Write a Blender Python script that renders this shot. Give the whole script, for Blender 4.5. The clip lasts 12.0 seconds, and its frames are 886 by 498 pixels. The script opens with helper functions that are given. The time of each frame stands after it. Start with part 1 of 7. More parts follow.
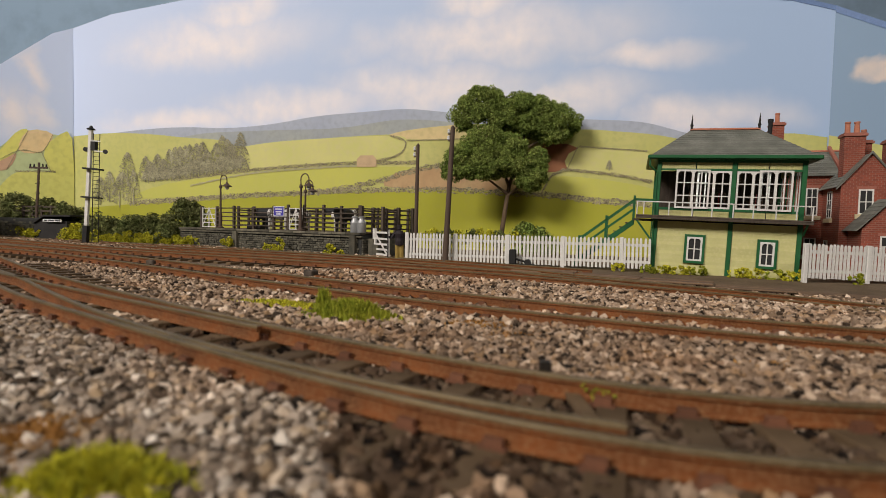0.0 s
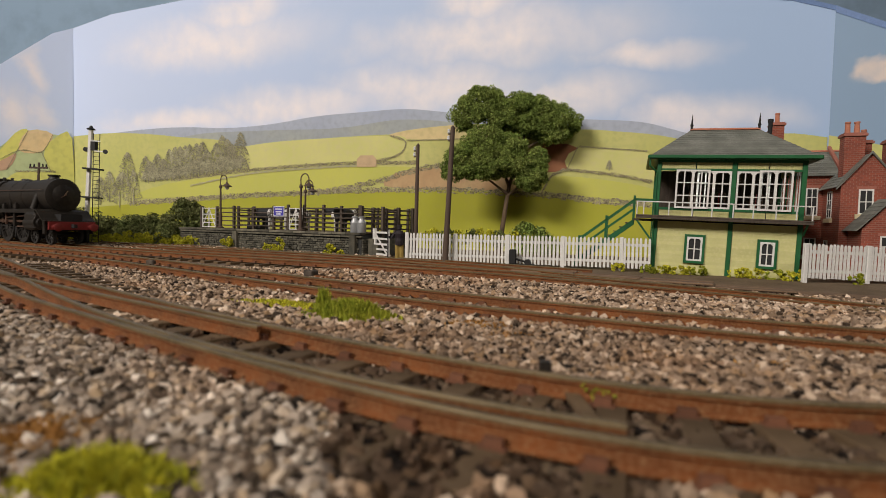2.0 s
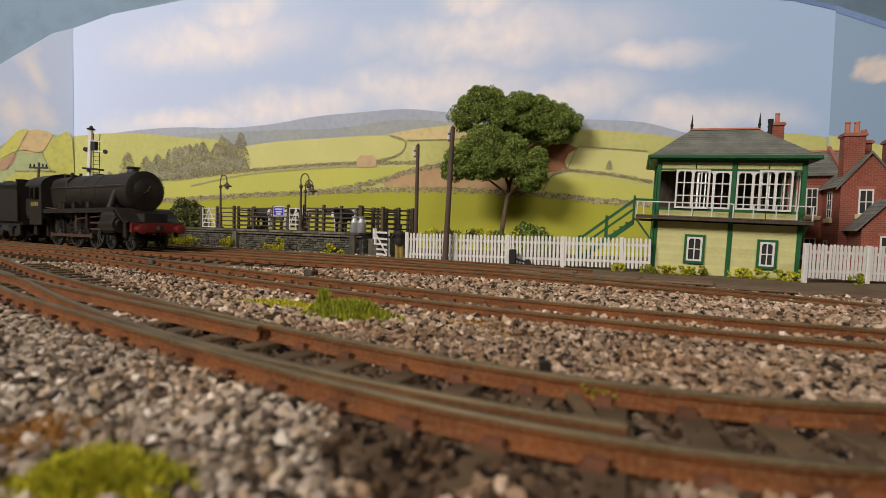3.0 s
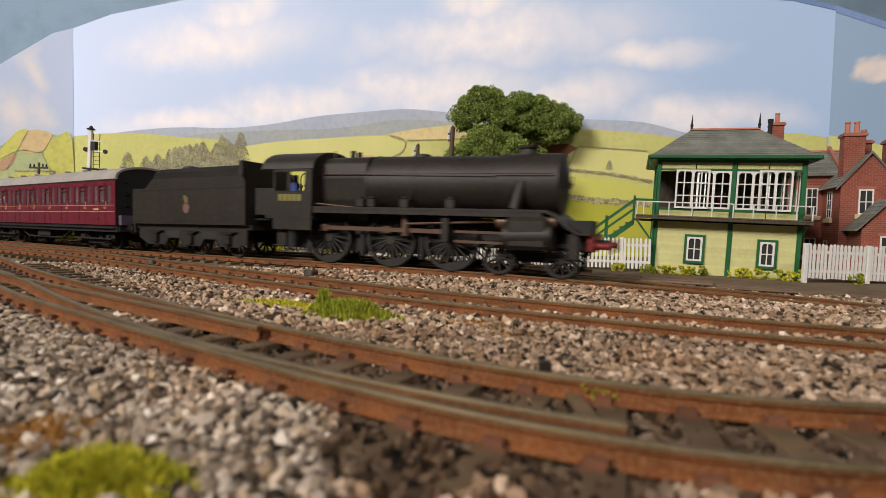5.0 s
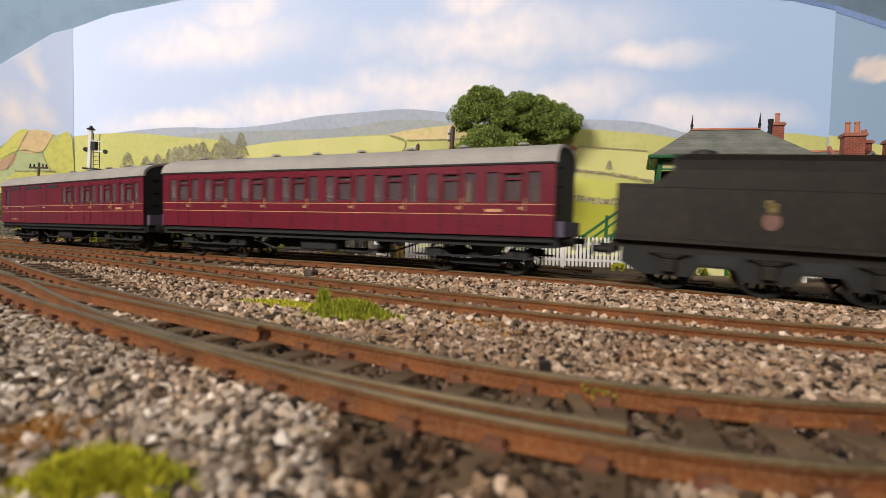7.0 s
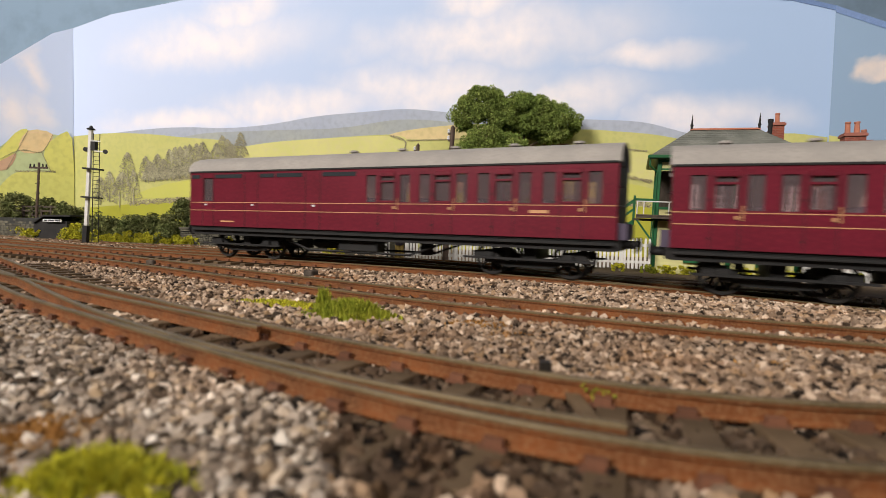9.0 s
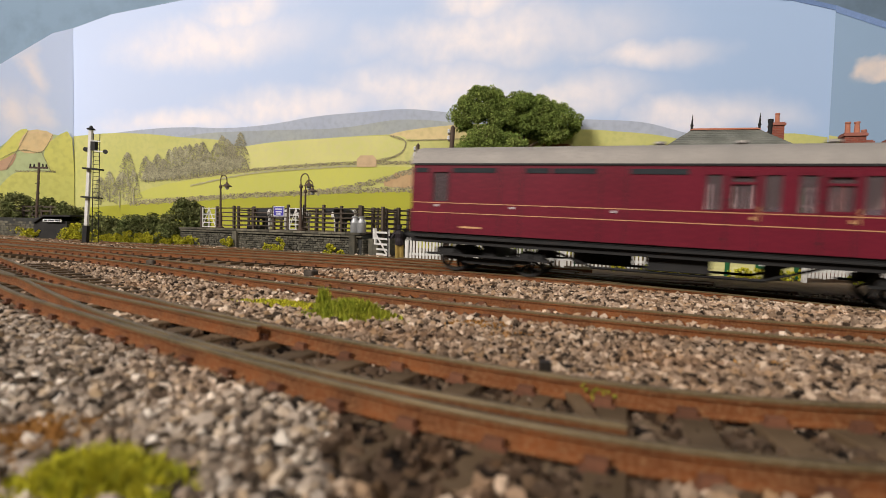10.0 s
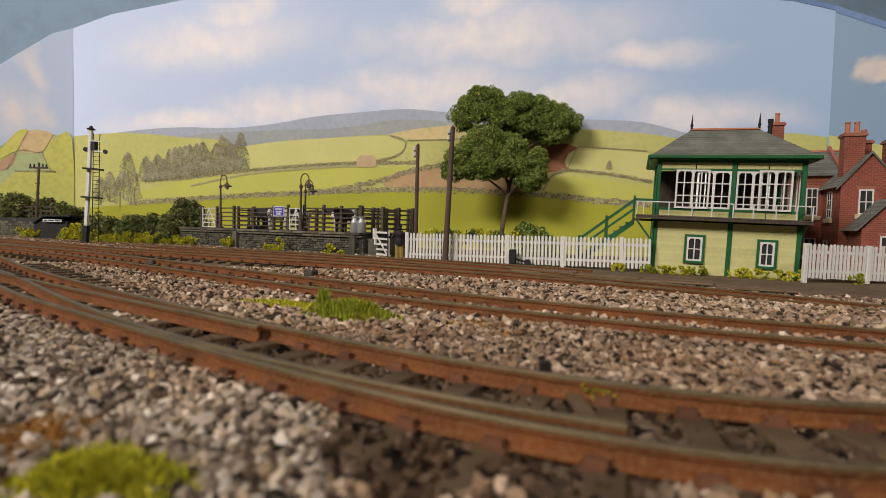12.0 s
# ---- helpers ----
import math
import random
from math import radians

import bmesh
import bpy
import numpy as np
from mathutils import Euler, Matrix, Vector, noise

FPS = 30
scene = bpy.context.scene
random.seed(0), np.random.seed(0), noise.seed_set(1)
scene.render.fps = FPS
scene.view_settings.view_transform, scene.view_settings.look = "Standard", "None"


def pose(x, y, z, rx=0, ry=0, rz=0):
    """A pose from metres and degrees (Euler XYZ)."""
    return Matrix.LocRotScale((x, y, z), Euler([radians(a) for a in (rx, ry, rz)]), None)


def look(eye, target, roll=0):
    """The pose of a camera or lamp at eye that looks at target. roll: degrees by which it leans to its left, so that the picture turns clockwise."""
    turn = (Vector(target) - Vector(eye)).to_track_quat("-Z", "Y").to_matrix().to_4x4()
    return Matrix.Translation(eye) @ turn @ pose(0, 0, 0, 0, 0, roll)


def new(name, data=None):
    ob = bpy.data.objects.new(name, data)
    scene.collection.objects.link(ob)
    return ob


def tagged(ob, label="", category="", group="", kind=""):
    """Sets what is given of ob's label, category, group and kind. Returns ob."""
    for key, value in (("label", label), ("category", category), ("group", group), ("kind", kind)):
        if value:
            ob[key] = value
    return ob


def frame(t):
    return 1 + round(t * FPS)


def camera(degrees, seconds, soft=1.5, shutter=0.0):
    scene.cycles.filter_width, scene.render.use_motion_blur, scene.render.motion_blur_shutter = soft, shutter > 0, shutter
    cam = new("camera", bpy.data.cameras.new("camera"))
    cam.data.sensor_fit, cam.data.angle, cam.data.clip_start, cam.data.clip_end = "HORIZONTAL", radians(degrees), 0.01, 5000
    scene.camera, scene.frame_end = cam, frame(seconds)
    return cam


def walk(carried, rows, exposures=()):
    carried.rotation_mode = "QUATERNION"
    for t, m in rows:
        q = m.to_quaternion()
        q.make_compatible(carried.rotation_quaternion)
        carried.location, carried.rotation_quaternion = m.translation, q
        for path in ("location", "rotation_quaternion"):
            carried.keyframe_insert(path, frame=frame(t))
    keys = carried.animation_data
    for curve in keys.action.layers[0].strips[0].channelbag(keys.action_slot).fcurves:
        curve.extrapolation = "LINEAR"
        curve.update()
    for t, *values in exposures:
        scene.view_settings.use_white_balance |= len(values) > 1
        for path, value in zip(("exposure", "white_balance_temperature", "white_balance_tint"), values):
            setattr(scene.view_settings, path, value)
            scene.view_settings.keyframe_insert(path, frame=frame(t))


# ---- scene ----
# A model railway in 4 mm scale. All lengths below are in scale metres; S turns them into true metres.
S = 1 / 76.2
CAM_H = 1.274

# ---- camera ----
cam = camera(82.0, 12.0, soft=0.5, shutter=0.5)
eye = Vector((0, 0, CAM_H * S))
view = look(eye, eye + Vector((0, 1, -0.0422)), roll=1.375)
cam.data.dof.use_dof = True
cam.data.dof.focus_distance = 21.0 * S
cam.data.dof.aperture_fstop = 33.0
walk(cam, [(0.0, view), (12.0, view)], exposures=[(0.0, 0.14, 6500, 10), (2.5, 0.14, 6500, 10), (4.2, 0.33, 6420, 10), (5.5, 0.45, 6380, 10), (7.0, 0.53, 6350, 10),
                                                   (9.5, 0.49, 6350, 10), (10.5, 0.33, 6420, 10), (11.5, 0.17, 6480, 10), (12.0, 0.14, 6500, 10)])

# ---- light: a room with an unseen main lamp and an added fill lamp ----
world = bpy.data.worlds.new("room_air")
scene.world = world
world.use_nodes = True
world.node_tree.nodes["Background"].inputs["Color"].default_value = (0.75, 0.85, 1.0, 1)
world.node_tree.nodes["Background"].inputs["Strength"].default_value = 0.06


def unseen_lamp(x, y, z, sx, sy, power, colour, target):
    data = bpy.data.lights.new("ceiling_panel_light", "AREA")
    data.shape, data.size, data.size_y = "RECTANGLE", sx, sy
    data.energy, data.color = power, colour
    ob = new("ceiling_panel_light", data)
    ob.matrix_basis = look((x, y, z), target)
    return ob


# Main room lamp, out of view to the front left.
unseen_lamp(-1.52, -1.08, 1.28, 0.9, 0.45, 54.0, (1.0, 0.915, 0.83), (-0.2, 0.55, 0.1))
# Fill lamp added out of view to brighten the west board.
unseen_lamp(0.45, -1.40, 1.28, 0.9, 0.45, 13.0, (1.0, 0.915, 0.83), (-0.4, 0.65, 0.1))


# ---- materials ----
def material(name, base, other=None, rough=0.7, metal=0.0, scale=3.0, fine=25.0, bump=0.0, mixlo=0.35, mixhi=0.7,
             per_piece=0.0, island=0.0, third=None, spec=0.4, stretch=(1, 1, 1), clear=0.0):
    """A two-scale mottled surface; scale and fine count features per scale metre."""
    m = bpy.data.materials.new(name)
    m.use_nodes = True
    nt = m.node_tree
    n, l = nt.nodes, nt.links
    bsdf = n["Principled BSDF"]
    bsdf.inputs["Roughness"].default_value = rough
    bsdf.inputs["Metallic"].default_value = metal
    bsdf.inputs["Specular IOR Level"].default_value = spec
    bsdf.inputs["Coat Weight"].default_value = clear
    tc = n.new("ShaderNodeTexCoord")
    mp = n.new("ShaderNodeMapping")
    mp.inputs["Scale"].default_value = [k / S for k in stretch]
    l.new(tc.outputs["Object"], mp.inputs["Vector"])
    big, small = n.new("ShaderNodeTexNoise"), n.new("ShaderNodeTexNoise")
    for node, sc in ((big, scale), (small, fine)):
        node.inputs["Scale"].default_value = sc
        node.inputs["Detail"].default_value = 5
        l.new(mp.outputs["Vector"], node.inputs["Vector"])
    other = other or tuple(c * 0.8 for c in base)
    third = third or tuple((a + b) / 2 * 0.85 for a, b in zip(base, other))

    def ramp(node, lo, hi):
        r = n.new("ShaderNodeMapRange")
        r.inputs["From Min"].default_value, r.inputs["From Max"].default_value = lo, hi
        l.new(node.outputs["Fac"], r.inputs["Value"])
        return r

    r1, r2 = ramp(big, mixlo, mixhi), ramp(small, 0.45, 0.75)
    m1, m2 = n.new("ShaderNodeMix"), n.new("ShaderNodeMix")
    m1.data_type = m2.data_type = "RGBA"
    m1.inputs["A"].default_value, m1.inputs["B"].default_value = (*base, 1), (*other, 1)
    l.new(r1.outputs["Result"], m1.inputs["Factor"])
    l.new(m1.outputs["Result"], m2.inputs["A"])
    m2.inputs["B"].default_value = (*third, 1)
    l.new(r2.outputs["Result"], m2.inputs["Factor"])
    out = m2.outputs["Result"]
    if per_piece or island:
        src = n.new("ShaderNodeObjectInfo" if per_piece else "ShaderNodeNewGeometry")
        val = src.outputs["Random"] if per_piece else src.outputs["Random Per Island"]
        amount = per_piece or island
        rr = n.new("ShaderNodeMapRange")
        rr.inputs["To Min"].default_value, rr.inputs["To Max"].default_value = 1 - amount, 1 + amount
        l.new(val, rr.inputs["Value"])
        hsv = n.new("ShaderNodeHueSaturation")
        l.new(out, hsv.inputs["Color"])
        l.new(rr.outputs["Result"], hsv.inputs["Value"])
        out = hsv.outputs["Color"]
    l.new(out, bsdf.inputs["Base Color"])
    if bump:
        b = n.new("ShaderNodeBump")
        b.inputs["Strength"].default_value = bump
        b.inputs["Distance"].default_value = 0.02 * S
        l.new(small.outputs["Fac"], b.inputs["Height"])
        l.new(b.outputs["Normal"], bsdf.inputs["Normal"])
    return m


def stone_material(name="ballast_stone", k=1.0, warm=1.0):
    """Granite chips: each stone takes its own tone from grey, buff and brown."""
    m = material(name, (0.5, 0.5, 0.5), rough=0.9, scale=8, fine=60, bump=0.3, spec=0.2)
    nt = m.node_tree
    n, l = nt.nodes, nt.links
    geo = n.new("ShaderNodeNewGeometry")
    ramp = n.new("ShaderNodeValToRGB")
    tones = [(0.0, (0.012, 0.009, 0.007)), (0.17, (0.055, 0.038, 0.026)), (0.33, (0.23, 0.178, 0.138)), (0.50, (0.115, 0.080, 0.056)),
             (0.68, (0.31, 0.25, 0.205)), (0.86, (0.22, 0.15, 0.09)), (1.0, (0.50, 0.43, 0.37))]
    el = ramp.color_ramp.elements
    while len(el) < len(tones):
        el.new(0.5)
    for e, (p, c) in zip(el, tones):
        e.position, e.color = p, (c[0] * k * 0.97, c[1] * k / warm, c[2] * k / warm ** 2, 1)
    l.new(geo.outputs["Random Per Island"], ramp.inputs["Fac"])
    tc = n.new("ShaderNodeTexCoord")
    dirt = n.new("ShaderNodeTexNoise")
    dirt.inputs["Scale"].default_value = 0.55 / S
    dirt.inputs["Detail"].default_value = 4
    l.new(tc.outputs["Object"], dirt.inputs["Vector"])
    rng = n.new("ShaderNodeMapRange")
    rng.inputs["From Min"].default_value, rng.inputs["From Max"].default_value = 0.50, 0.72
    rng.inputs["To Max"].default_value = 0.55
    l.new(dirt.outputs["Fac"], rng.inputs["Value"])
    mix = n.new("ShaderNodeMix")
    mix.data_type, mix.blend_type = "RGBA", "MULTIPLY"
    l.new(rng.outputs["Result"], mix.inputs["Factor"])
    l.new(ramp.outputs["Color"], mix.inputs["A"])
    mix.inputs["B"].default_value = (0.85, 0.58, 0.34, 1)
    l.new(mix.outputs["Result"], n["Principled BSDF"].inputs["Base Color"])
    return m


def glass_material(name="window_glass", tint=(0.9, 0.95, 0.95), clear=1.0, ior=1.1):
    m = bpy.data.materials.new(name)
    m.use_nodes = True
    b = m.node_tree.nodes["Principled BSDF"]
    b.inputs["Base Color"].default_value = (*tint, 1)
    b.inputs["Transmission Weight"].default_value = clear
    b.inputs["Roughness"].default_value = 0.06
    b.inputs["IOR"].default_value = ior
    return m


def sky_material(name, left, right, span, cloud, clouds, soft=0.95):
    """Painted sky: blue that changes tone from one end of the board to the other, with soft clouds (u, z, half width,
    half height).
    """
    m = bpy.data.materials.new(name)
    m.use_nodes = True
    n, l = m.node_tree.nodes, m.node_tree.links
    b = n["Principled BSDF"]
    b.inputs["Roughness"].default_value = 0.7
    b.inputs["Specular IOR Level"].default_value = 0.2
    tc, sep = n.new("ShaderNodeTexCoord"), n.new("ShaderNodeSeparateXYZ")
    l.new(tc.outputs["Object"], sep.inputs["Vector"])
    across = n.new("ShaderNodeMapRange")
    across.inputs["From Min"].default_value, across.inputs["From Max"].default_value = span[0] * S, span[1] * S
    l.new(sep.outputs["X"], across.inputs["Value"])
    wash = n.new("ShaderNodeMix")
    wash.data_type = "RGBA"
    wash.inputs["A"].default_value, wash.inputs["B"].default_value = (*left, 1), (*right, 1)
    l.new(across.outputs["Result"], wash.inputs["Factor"])
    big, small = n.new("ShaderNodeTexNoise"), n.new("ShaderNodeTexNoise")
    for node, sc in ((big, 0.16), (small, 0.55)):
        node.inputs["Scale"].default_value = sc / S
        node.inputs["Detail"].default_value = 4
        l.new(tc.outputs["Object"], node.inputs["Vector"])
    def vec(op, a, val):
        v = n.new("ShaderNodeVectorMath")
        v.operation = op
        l.new(a, v.inputs[0])
        v.inputs[1].default_value = val
        return v.outputs["Vector"]
    def add(a, c):
        v = n.new("ShaderNodeVectorMath")
        l.new(a, v.inputs[0])
        l.new(c, v.inputs[1])
        return v.outputs["Vector"]
    warped = add(tc.outputs["Object"], vec("MULTIPLY", vec("SUBTRACT", big.outputs["Color"], (0.5, 0.5, 0.5)), (9 * S, 0, 3.2 * S)))
    warped = add(warped, vec("MULTIPLY", vec("SUBTRACT", small.outputs["Color"], (0.5, 0.5, 0.5)), (2.2 * S, 0, 1.1 * S)))
    total = None
    for u, z, ru, rz in clouds:
        rel = vec("MULTIPLY", vec("SUBTRACT", warped, (u * S, 0, z * S)), (1 / (ru * S), 0, 1 / (rz * S)))
        ln = n.new("ShaderNodeVectorMath")
        ln.operation = "LENGTH"
        l.new(rel, ln.inputs[0])
        mr = n.new("ShaderNodeMapRange")
        mr.interpolation_type = "SMOOTHSTEP"
        mr.inputs["From Min"].default_value, mr.inputs["From Max"].default_value = 1.0 + soft / 2, 1.0 - soft
        l.new(ln.outputs["Value"], mr.inputs["Value"])
        if total is None:
            total = mr.outputs["Result"]
        else:
            mx = n.new("ShaderNodeMath")
            mx.operation = "MAXIMUM"
            l.new(total, mx.inputs[0])
            l.new(mr.outputs["Result"], mx.inputs[1])
            total = mx.outputs["Value"]
    tone = n.new("ShaderNodeMapRange")
    tone.inputs["From Min"].default_value, tone.inputs["From Max"].default_value = 0.35, 0.65
    tone.inputs["To Min"].default_value, tone.inputs["To Max"].default_value = 0.65, 1.0
    l.new(small.outputs["Fac"], tone.inputs["Value"])
    amount = n.new("ShaderNodeMath")
    amount.operation = "MULTIPLY"
    l.new(total, amount.inputs[0])
    l.new(tone.outputs["Result"], amount.inputs[1])
    mix = n.new("ShaderNodeMix")
    mix.data_type = "RGBA"
    l.new(amount.outputs["Value"], mix.inputs["Factor"])
    l.new(wash.outputs["Result"], mix.inputs["A"])
    mix.inputs["B"].default_value = (*cloud, 1)
    l.new(mix.outputs["Result"], b.inputs["Base Color"])
    return m


M_stone = stone_material(k=1.72, warm=1.09)
M_stone_dusty = stone_material("dusty_ballast_stone", 1.75, 0.99)
M_stone_front = stone_material("front_ballast_stone", 1.35, 1.12)
M_stone_dirty = stone_material("oil_stained_stone", 0.40, 1.22)
M_glass = glass_material()
# Coach glass: a pinkish part-diffuse tint stands for reflections in the windows.
M_glazing = glass_material("reflection_tinted_glazing", (0.62, 0.50, 0.52), 0.93, 1.3)
# Main sky: paler blue at the left end, darker at the right.
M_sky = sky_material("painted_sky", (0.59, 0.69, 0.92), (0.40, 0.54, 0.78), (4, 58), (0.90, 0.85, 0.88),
                     [(16.5, 16.6, 10.0, 2.1), (19.0, 19.0, 4.5, 1.6), (40.0, 15.2, 10.5, 2.3), (39.6, 17.8, 4.5, 1.9), (51.0, 13.3, 4.5, 1.1),
                      (12.0, 9.9, 9.0, 1.3), (24.0, 10.8, 9.0, 1.7), (36.0, 11.6, 9.5, 2.1), (46.0, 10.6, 7.0, 1.7), (55.0, 8.9, 5.0, 1.5)])
# West sky: a paler print, lightened further to make up for weak light.
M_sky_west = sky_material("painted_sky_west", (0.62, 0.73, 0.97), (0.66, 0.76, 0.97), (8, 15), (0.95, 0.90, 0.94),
                          [(9.2, 10.6, 2.2, 2.6), (12.2, 14.5, 1.4, 2.2), (11.6, 10.8, 1.6, 1.9)])
# East sky mixed darker: the weaker light on this board is in its blue.
M_sky_east = sky_material("painted_sky_east_dimmed", (0.26, 0.37, 0.52), (0.24, 0.35, 0.50), (0, 6), (0.72, 0.62, 0.56), [(2.6, 11.4, 1.9, 0.7)], 0.4)
M_earth = material("ballast_bed", (0.14, 0.093, 0.052), (0.20, 0.14, 0.085), rough=0.95, scale=1.2, fine=18, bump=0.8, third=(0.05, 0.04, 0.03))
M_rust = material("rusty_rail_web", (0.195, 0.058, 0.011), (0.092, 0.029, 0.006), rough=0.8, scale=2.0, fine=30, bump=0.3, third=(0.24, 0.12, 0.05))
M_head = material("worn_rail_head", (0.17, 0.118, 0.055), (0.085, 0.06, 0.026), rough=0.5, metal=0.3, scale=1.5, fine=20, third=(0.17, 0.125, 0.07))
M_sleeper = material("tarred_sleeper", (0.082, 0.052, 0.026), (0.13, 0.084, 0.045), rough=0.85, scale=3, fine=30, bump=0.5, per_piece=0.3)
M_board = material("trodden_walkway_board", (0.20, 0.125, 0.075), (0.13, 0.085, 0.055), rough=0.85, scale=2, fine=25, bump=0.5, per_piece=0.3)
M_chair = material("rusty_chair", (0.15, 0.06, 0.03), (0.10, 0.045, 0.025), rough=0.85, scale=6, fine=30, per_piece=0.25)
M_black = material("weathered_black_paint", (0.0112, 0.0086, 0.0060), (0.0178, 0.0134, 0.0095), rough=0.56, scale=0.9, fine=5, third=(0.026, 0.0190, 0.0138))
M_wheel = material("oily_wheel_steel", (0.016, 0.014, 0.013), (0.03, 0.025, 0.02), rough=0.7, metal=0.0, scale=3, fine=25)
M_rod = material("oily_rod_steel", (0.13, 0.075, 0.05), (0.085, 0.05, 0.035), rough=0.5, metal=0.4, scale=4, fine=30)
M_red = material("buffer_beam_red", (0.20, 0.02, 0.018), (0.18, 0.018, 0.015), rough=0.55, scale=3, fine=20)
M_maroon = material("maroon_coach_paint", (0.14, 0.010, 0.024), (0.105, 0.008, 0.018), rough=0.32, scale=0.8, fine=10, third=(0.175, 0.016, 0.03), clear=0.25)
M_roofgrey = material("coach_roof_grey", (0.36, 0.33, 0.30), (0.28, 0.26, 0.24), rough=0.7, scale=1.0, fine=12)
M_lining = material("yellow_lining", (0.62, 0.34, 0.16), rough=0.5)
M_under = material("underframe_black", (0.009, 0.009, 0.0095), (0.018, 0.016, 0.015), rough=0.7, scale=2, fine=20)
M_coachin = material("coach_interior_buff", (0.50, 0.42, 0.33), rough=0.8)
M_seat = material("seat_moquette", (0.10, 0.08, 0.12), rough=0.9)
M_green = material("signal_box_green", (0.014, 0.095, 0.032), (0.02, 0.125, 0.045), rough=0.42, scale=2, fine=20)
M_cream = material("signal_box_cream", (0.59, 0.57, 0.25), (0.50, 0.48, 0.20), rough=0.6, scale=0.9, fine=12, third=(0.60, 0.56, 0.28), per_piece=0.06)
M_white = material("white_paint", (0.74, 0.73, 0.70), (0.66, 0.645, 0.61), rough=0.5, scale=2, fine=20, per_piece=0.05)
M_slate = material("roof_slate", (0.15, 0.155, 0.135), (0.24, 0.245, 0.215), rough=0.75, scale=1.6, fine=12, bump=0.4, per_piece=0.12)
M_tile = material("terracotta", (0.50, 0.20, 0.12), (0.42, 0.16, 0.10), rough=0.75, scale=3, fine=20)
M_timber = material("weathered_timber", (0.055, 0.042, 0.032), (0.11, 0.085, 0.065), rough=0.85, scale=2, fine=25, bump=0.4, per_piece=0.2, stretch=(3, 3, 0.6))
M_pole = material("dark_pole_timber", (0.075, 0.05, 0.038), (0.11, 0.075, 0.055), rough=0.8, scale=1.5, fine=18, stretch=(4, 4, 0.5))
M_stonewall = material("dock_wall_stone", (0.074, 0.071, 0.056), (0.155, 0.14, 0.10), rough=0.9, scale=2.5, fine=14, bump=0.9, per_piece=0.5)
M_mortar = material("dark_mortar", (0.03, 0.03, 0.028), (0.055, 0.055, 0.05), rough=0.95, scale=3, fine=30)
M_brick = material("red_brick", (0.42, 0.105, 0.065), (0.34, 0.085, 0.055), rough=0.85, scale=2, fine=20, bump=0.3, per_piece=0.22)
M_brickbase = material("brick_joint", (0.36, 0.14, 0.10), (0.30, 0.11, 0.08), rough=0.9, scale=2, fine=25)
M_sandstone = material("buff_sandstone", (0.62, 0.52, 0.33), rough=0.8)
# Near-black for flat sheets that stand for the shade inside openings.
M_dark = material("opening_shade_black", (0.03, 0.03, 0.03), rough=0.9)
M_leaf = material("dark_foam_foliage", (0.19, 0.26, 0.055), (0.33, 0.38, 0.10), rough=0.9, scale=0.8, fine=10, island=0.6, third=(0.10, 0.16, 0.04), spec=0.15)
M_hedge = material("hedge_foliage", (0.14, 0.165, 0.055), (0.27, 0.27, 0.11), rough=0.95, scale=1.0, fine=10, island=0.5, third=(0.06, 0.08, 0.03), spec=0.15)
M_weed = material("bright_weed", (0.50, 0.47, 0.035), (0.60, 0.54, 0.05), rough=0.95, scale=1.5, fine=12, island=0.5, third=(0.20, 0.24, 0.02), spec=0.15)
M_bush = material("green_weed", (0.28, 0.31, 0.03), (0.38, 0.38, 0.04), rough=0.95, scale=2, fine=12, island=0.4, third=(0.10, 0.15, 0.01), spec=0.15)
M_rustgrass = material("rust_scatter", (0.34, 0.16, 0.045), (0.42, 0.23, 0.07), rough=0.95, scale=2, fine=12, island=0.4, spec=0.15)
M_bark = material("bark", (0.15, 0.10, 0.06), (0.08, 0.055, 0.035), rough=0.9, scale=3, fine=20, bump=0.6)
M_cow_b = material("black_hide", (0.02, 0.02, 0.02), rough=0.7)
M_cow_w = material("white_hide", (0.72, 0.70, 0.66), rough=0.8)
def hide_material():
    m = material("piebald_hide", (0.72, 0.70, 0.66), (0.02, 0.02, 0.02), rough=0.75, scale=1.5, fine=30, mixlo=0.49, mixhi=0.53, third=(0.5, 0.48, 0.45))
    return m


M_hide = hide_material()
M_milk = material("galvanised_churn", (0.52, 0.53, 0.54), (0.44, 0.45, 0.46), rough=0.45, metal=0.6, scale=3, fine=20)
M_blue = material("enamel_sign_blue", (0.07, 0.06, 0.42), rough=0.4)
M_enamel = material("enamel_white", (0.80, 0.80, 0.82), rough=0.4)
M_hut = material("creosoted_hut", (0.016, 0.015, 0.015), (0.03, 0.028, 0.027), rough=0.8, scale=2, fine=20)
M_gold = material("emblem_gold", (0.20, 0.15, 0.05), rough=0.6)
M_emblem = material("emblem_red", (0.19, 0.10, 0.08), rough=0.6)
M_digits = material("number_yellow", (0.26, 0.23, 0.06), rough=0.6)
M_wall = material("room_wall_paint", (0.24, 0.23, 0.215), rough=0.8, scale=0.02, fine=0.3)
M_bluewall = material("blue_room_wall", (0.30, 0.42, 0.56), (0.27, 0.39, 0.53), rough=0.8, scale=0.02, fine=0.3)
M_carpet = material("room_floor_carpet", (0.22, 0.20, 0.18), rough=0.95, scale=0.1, fine=2)


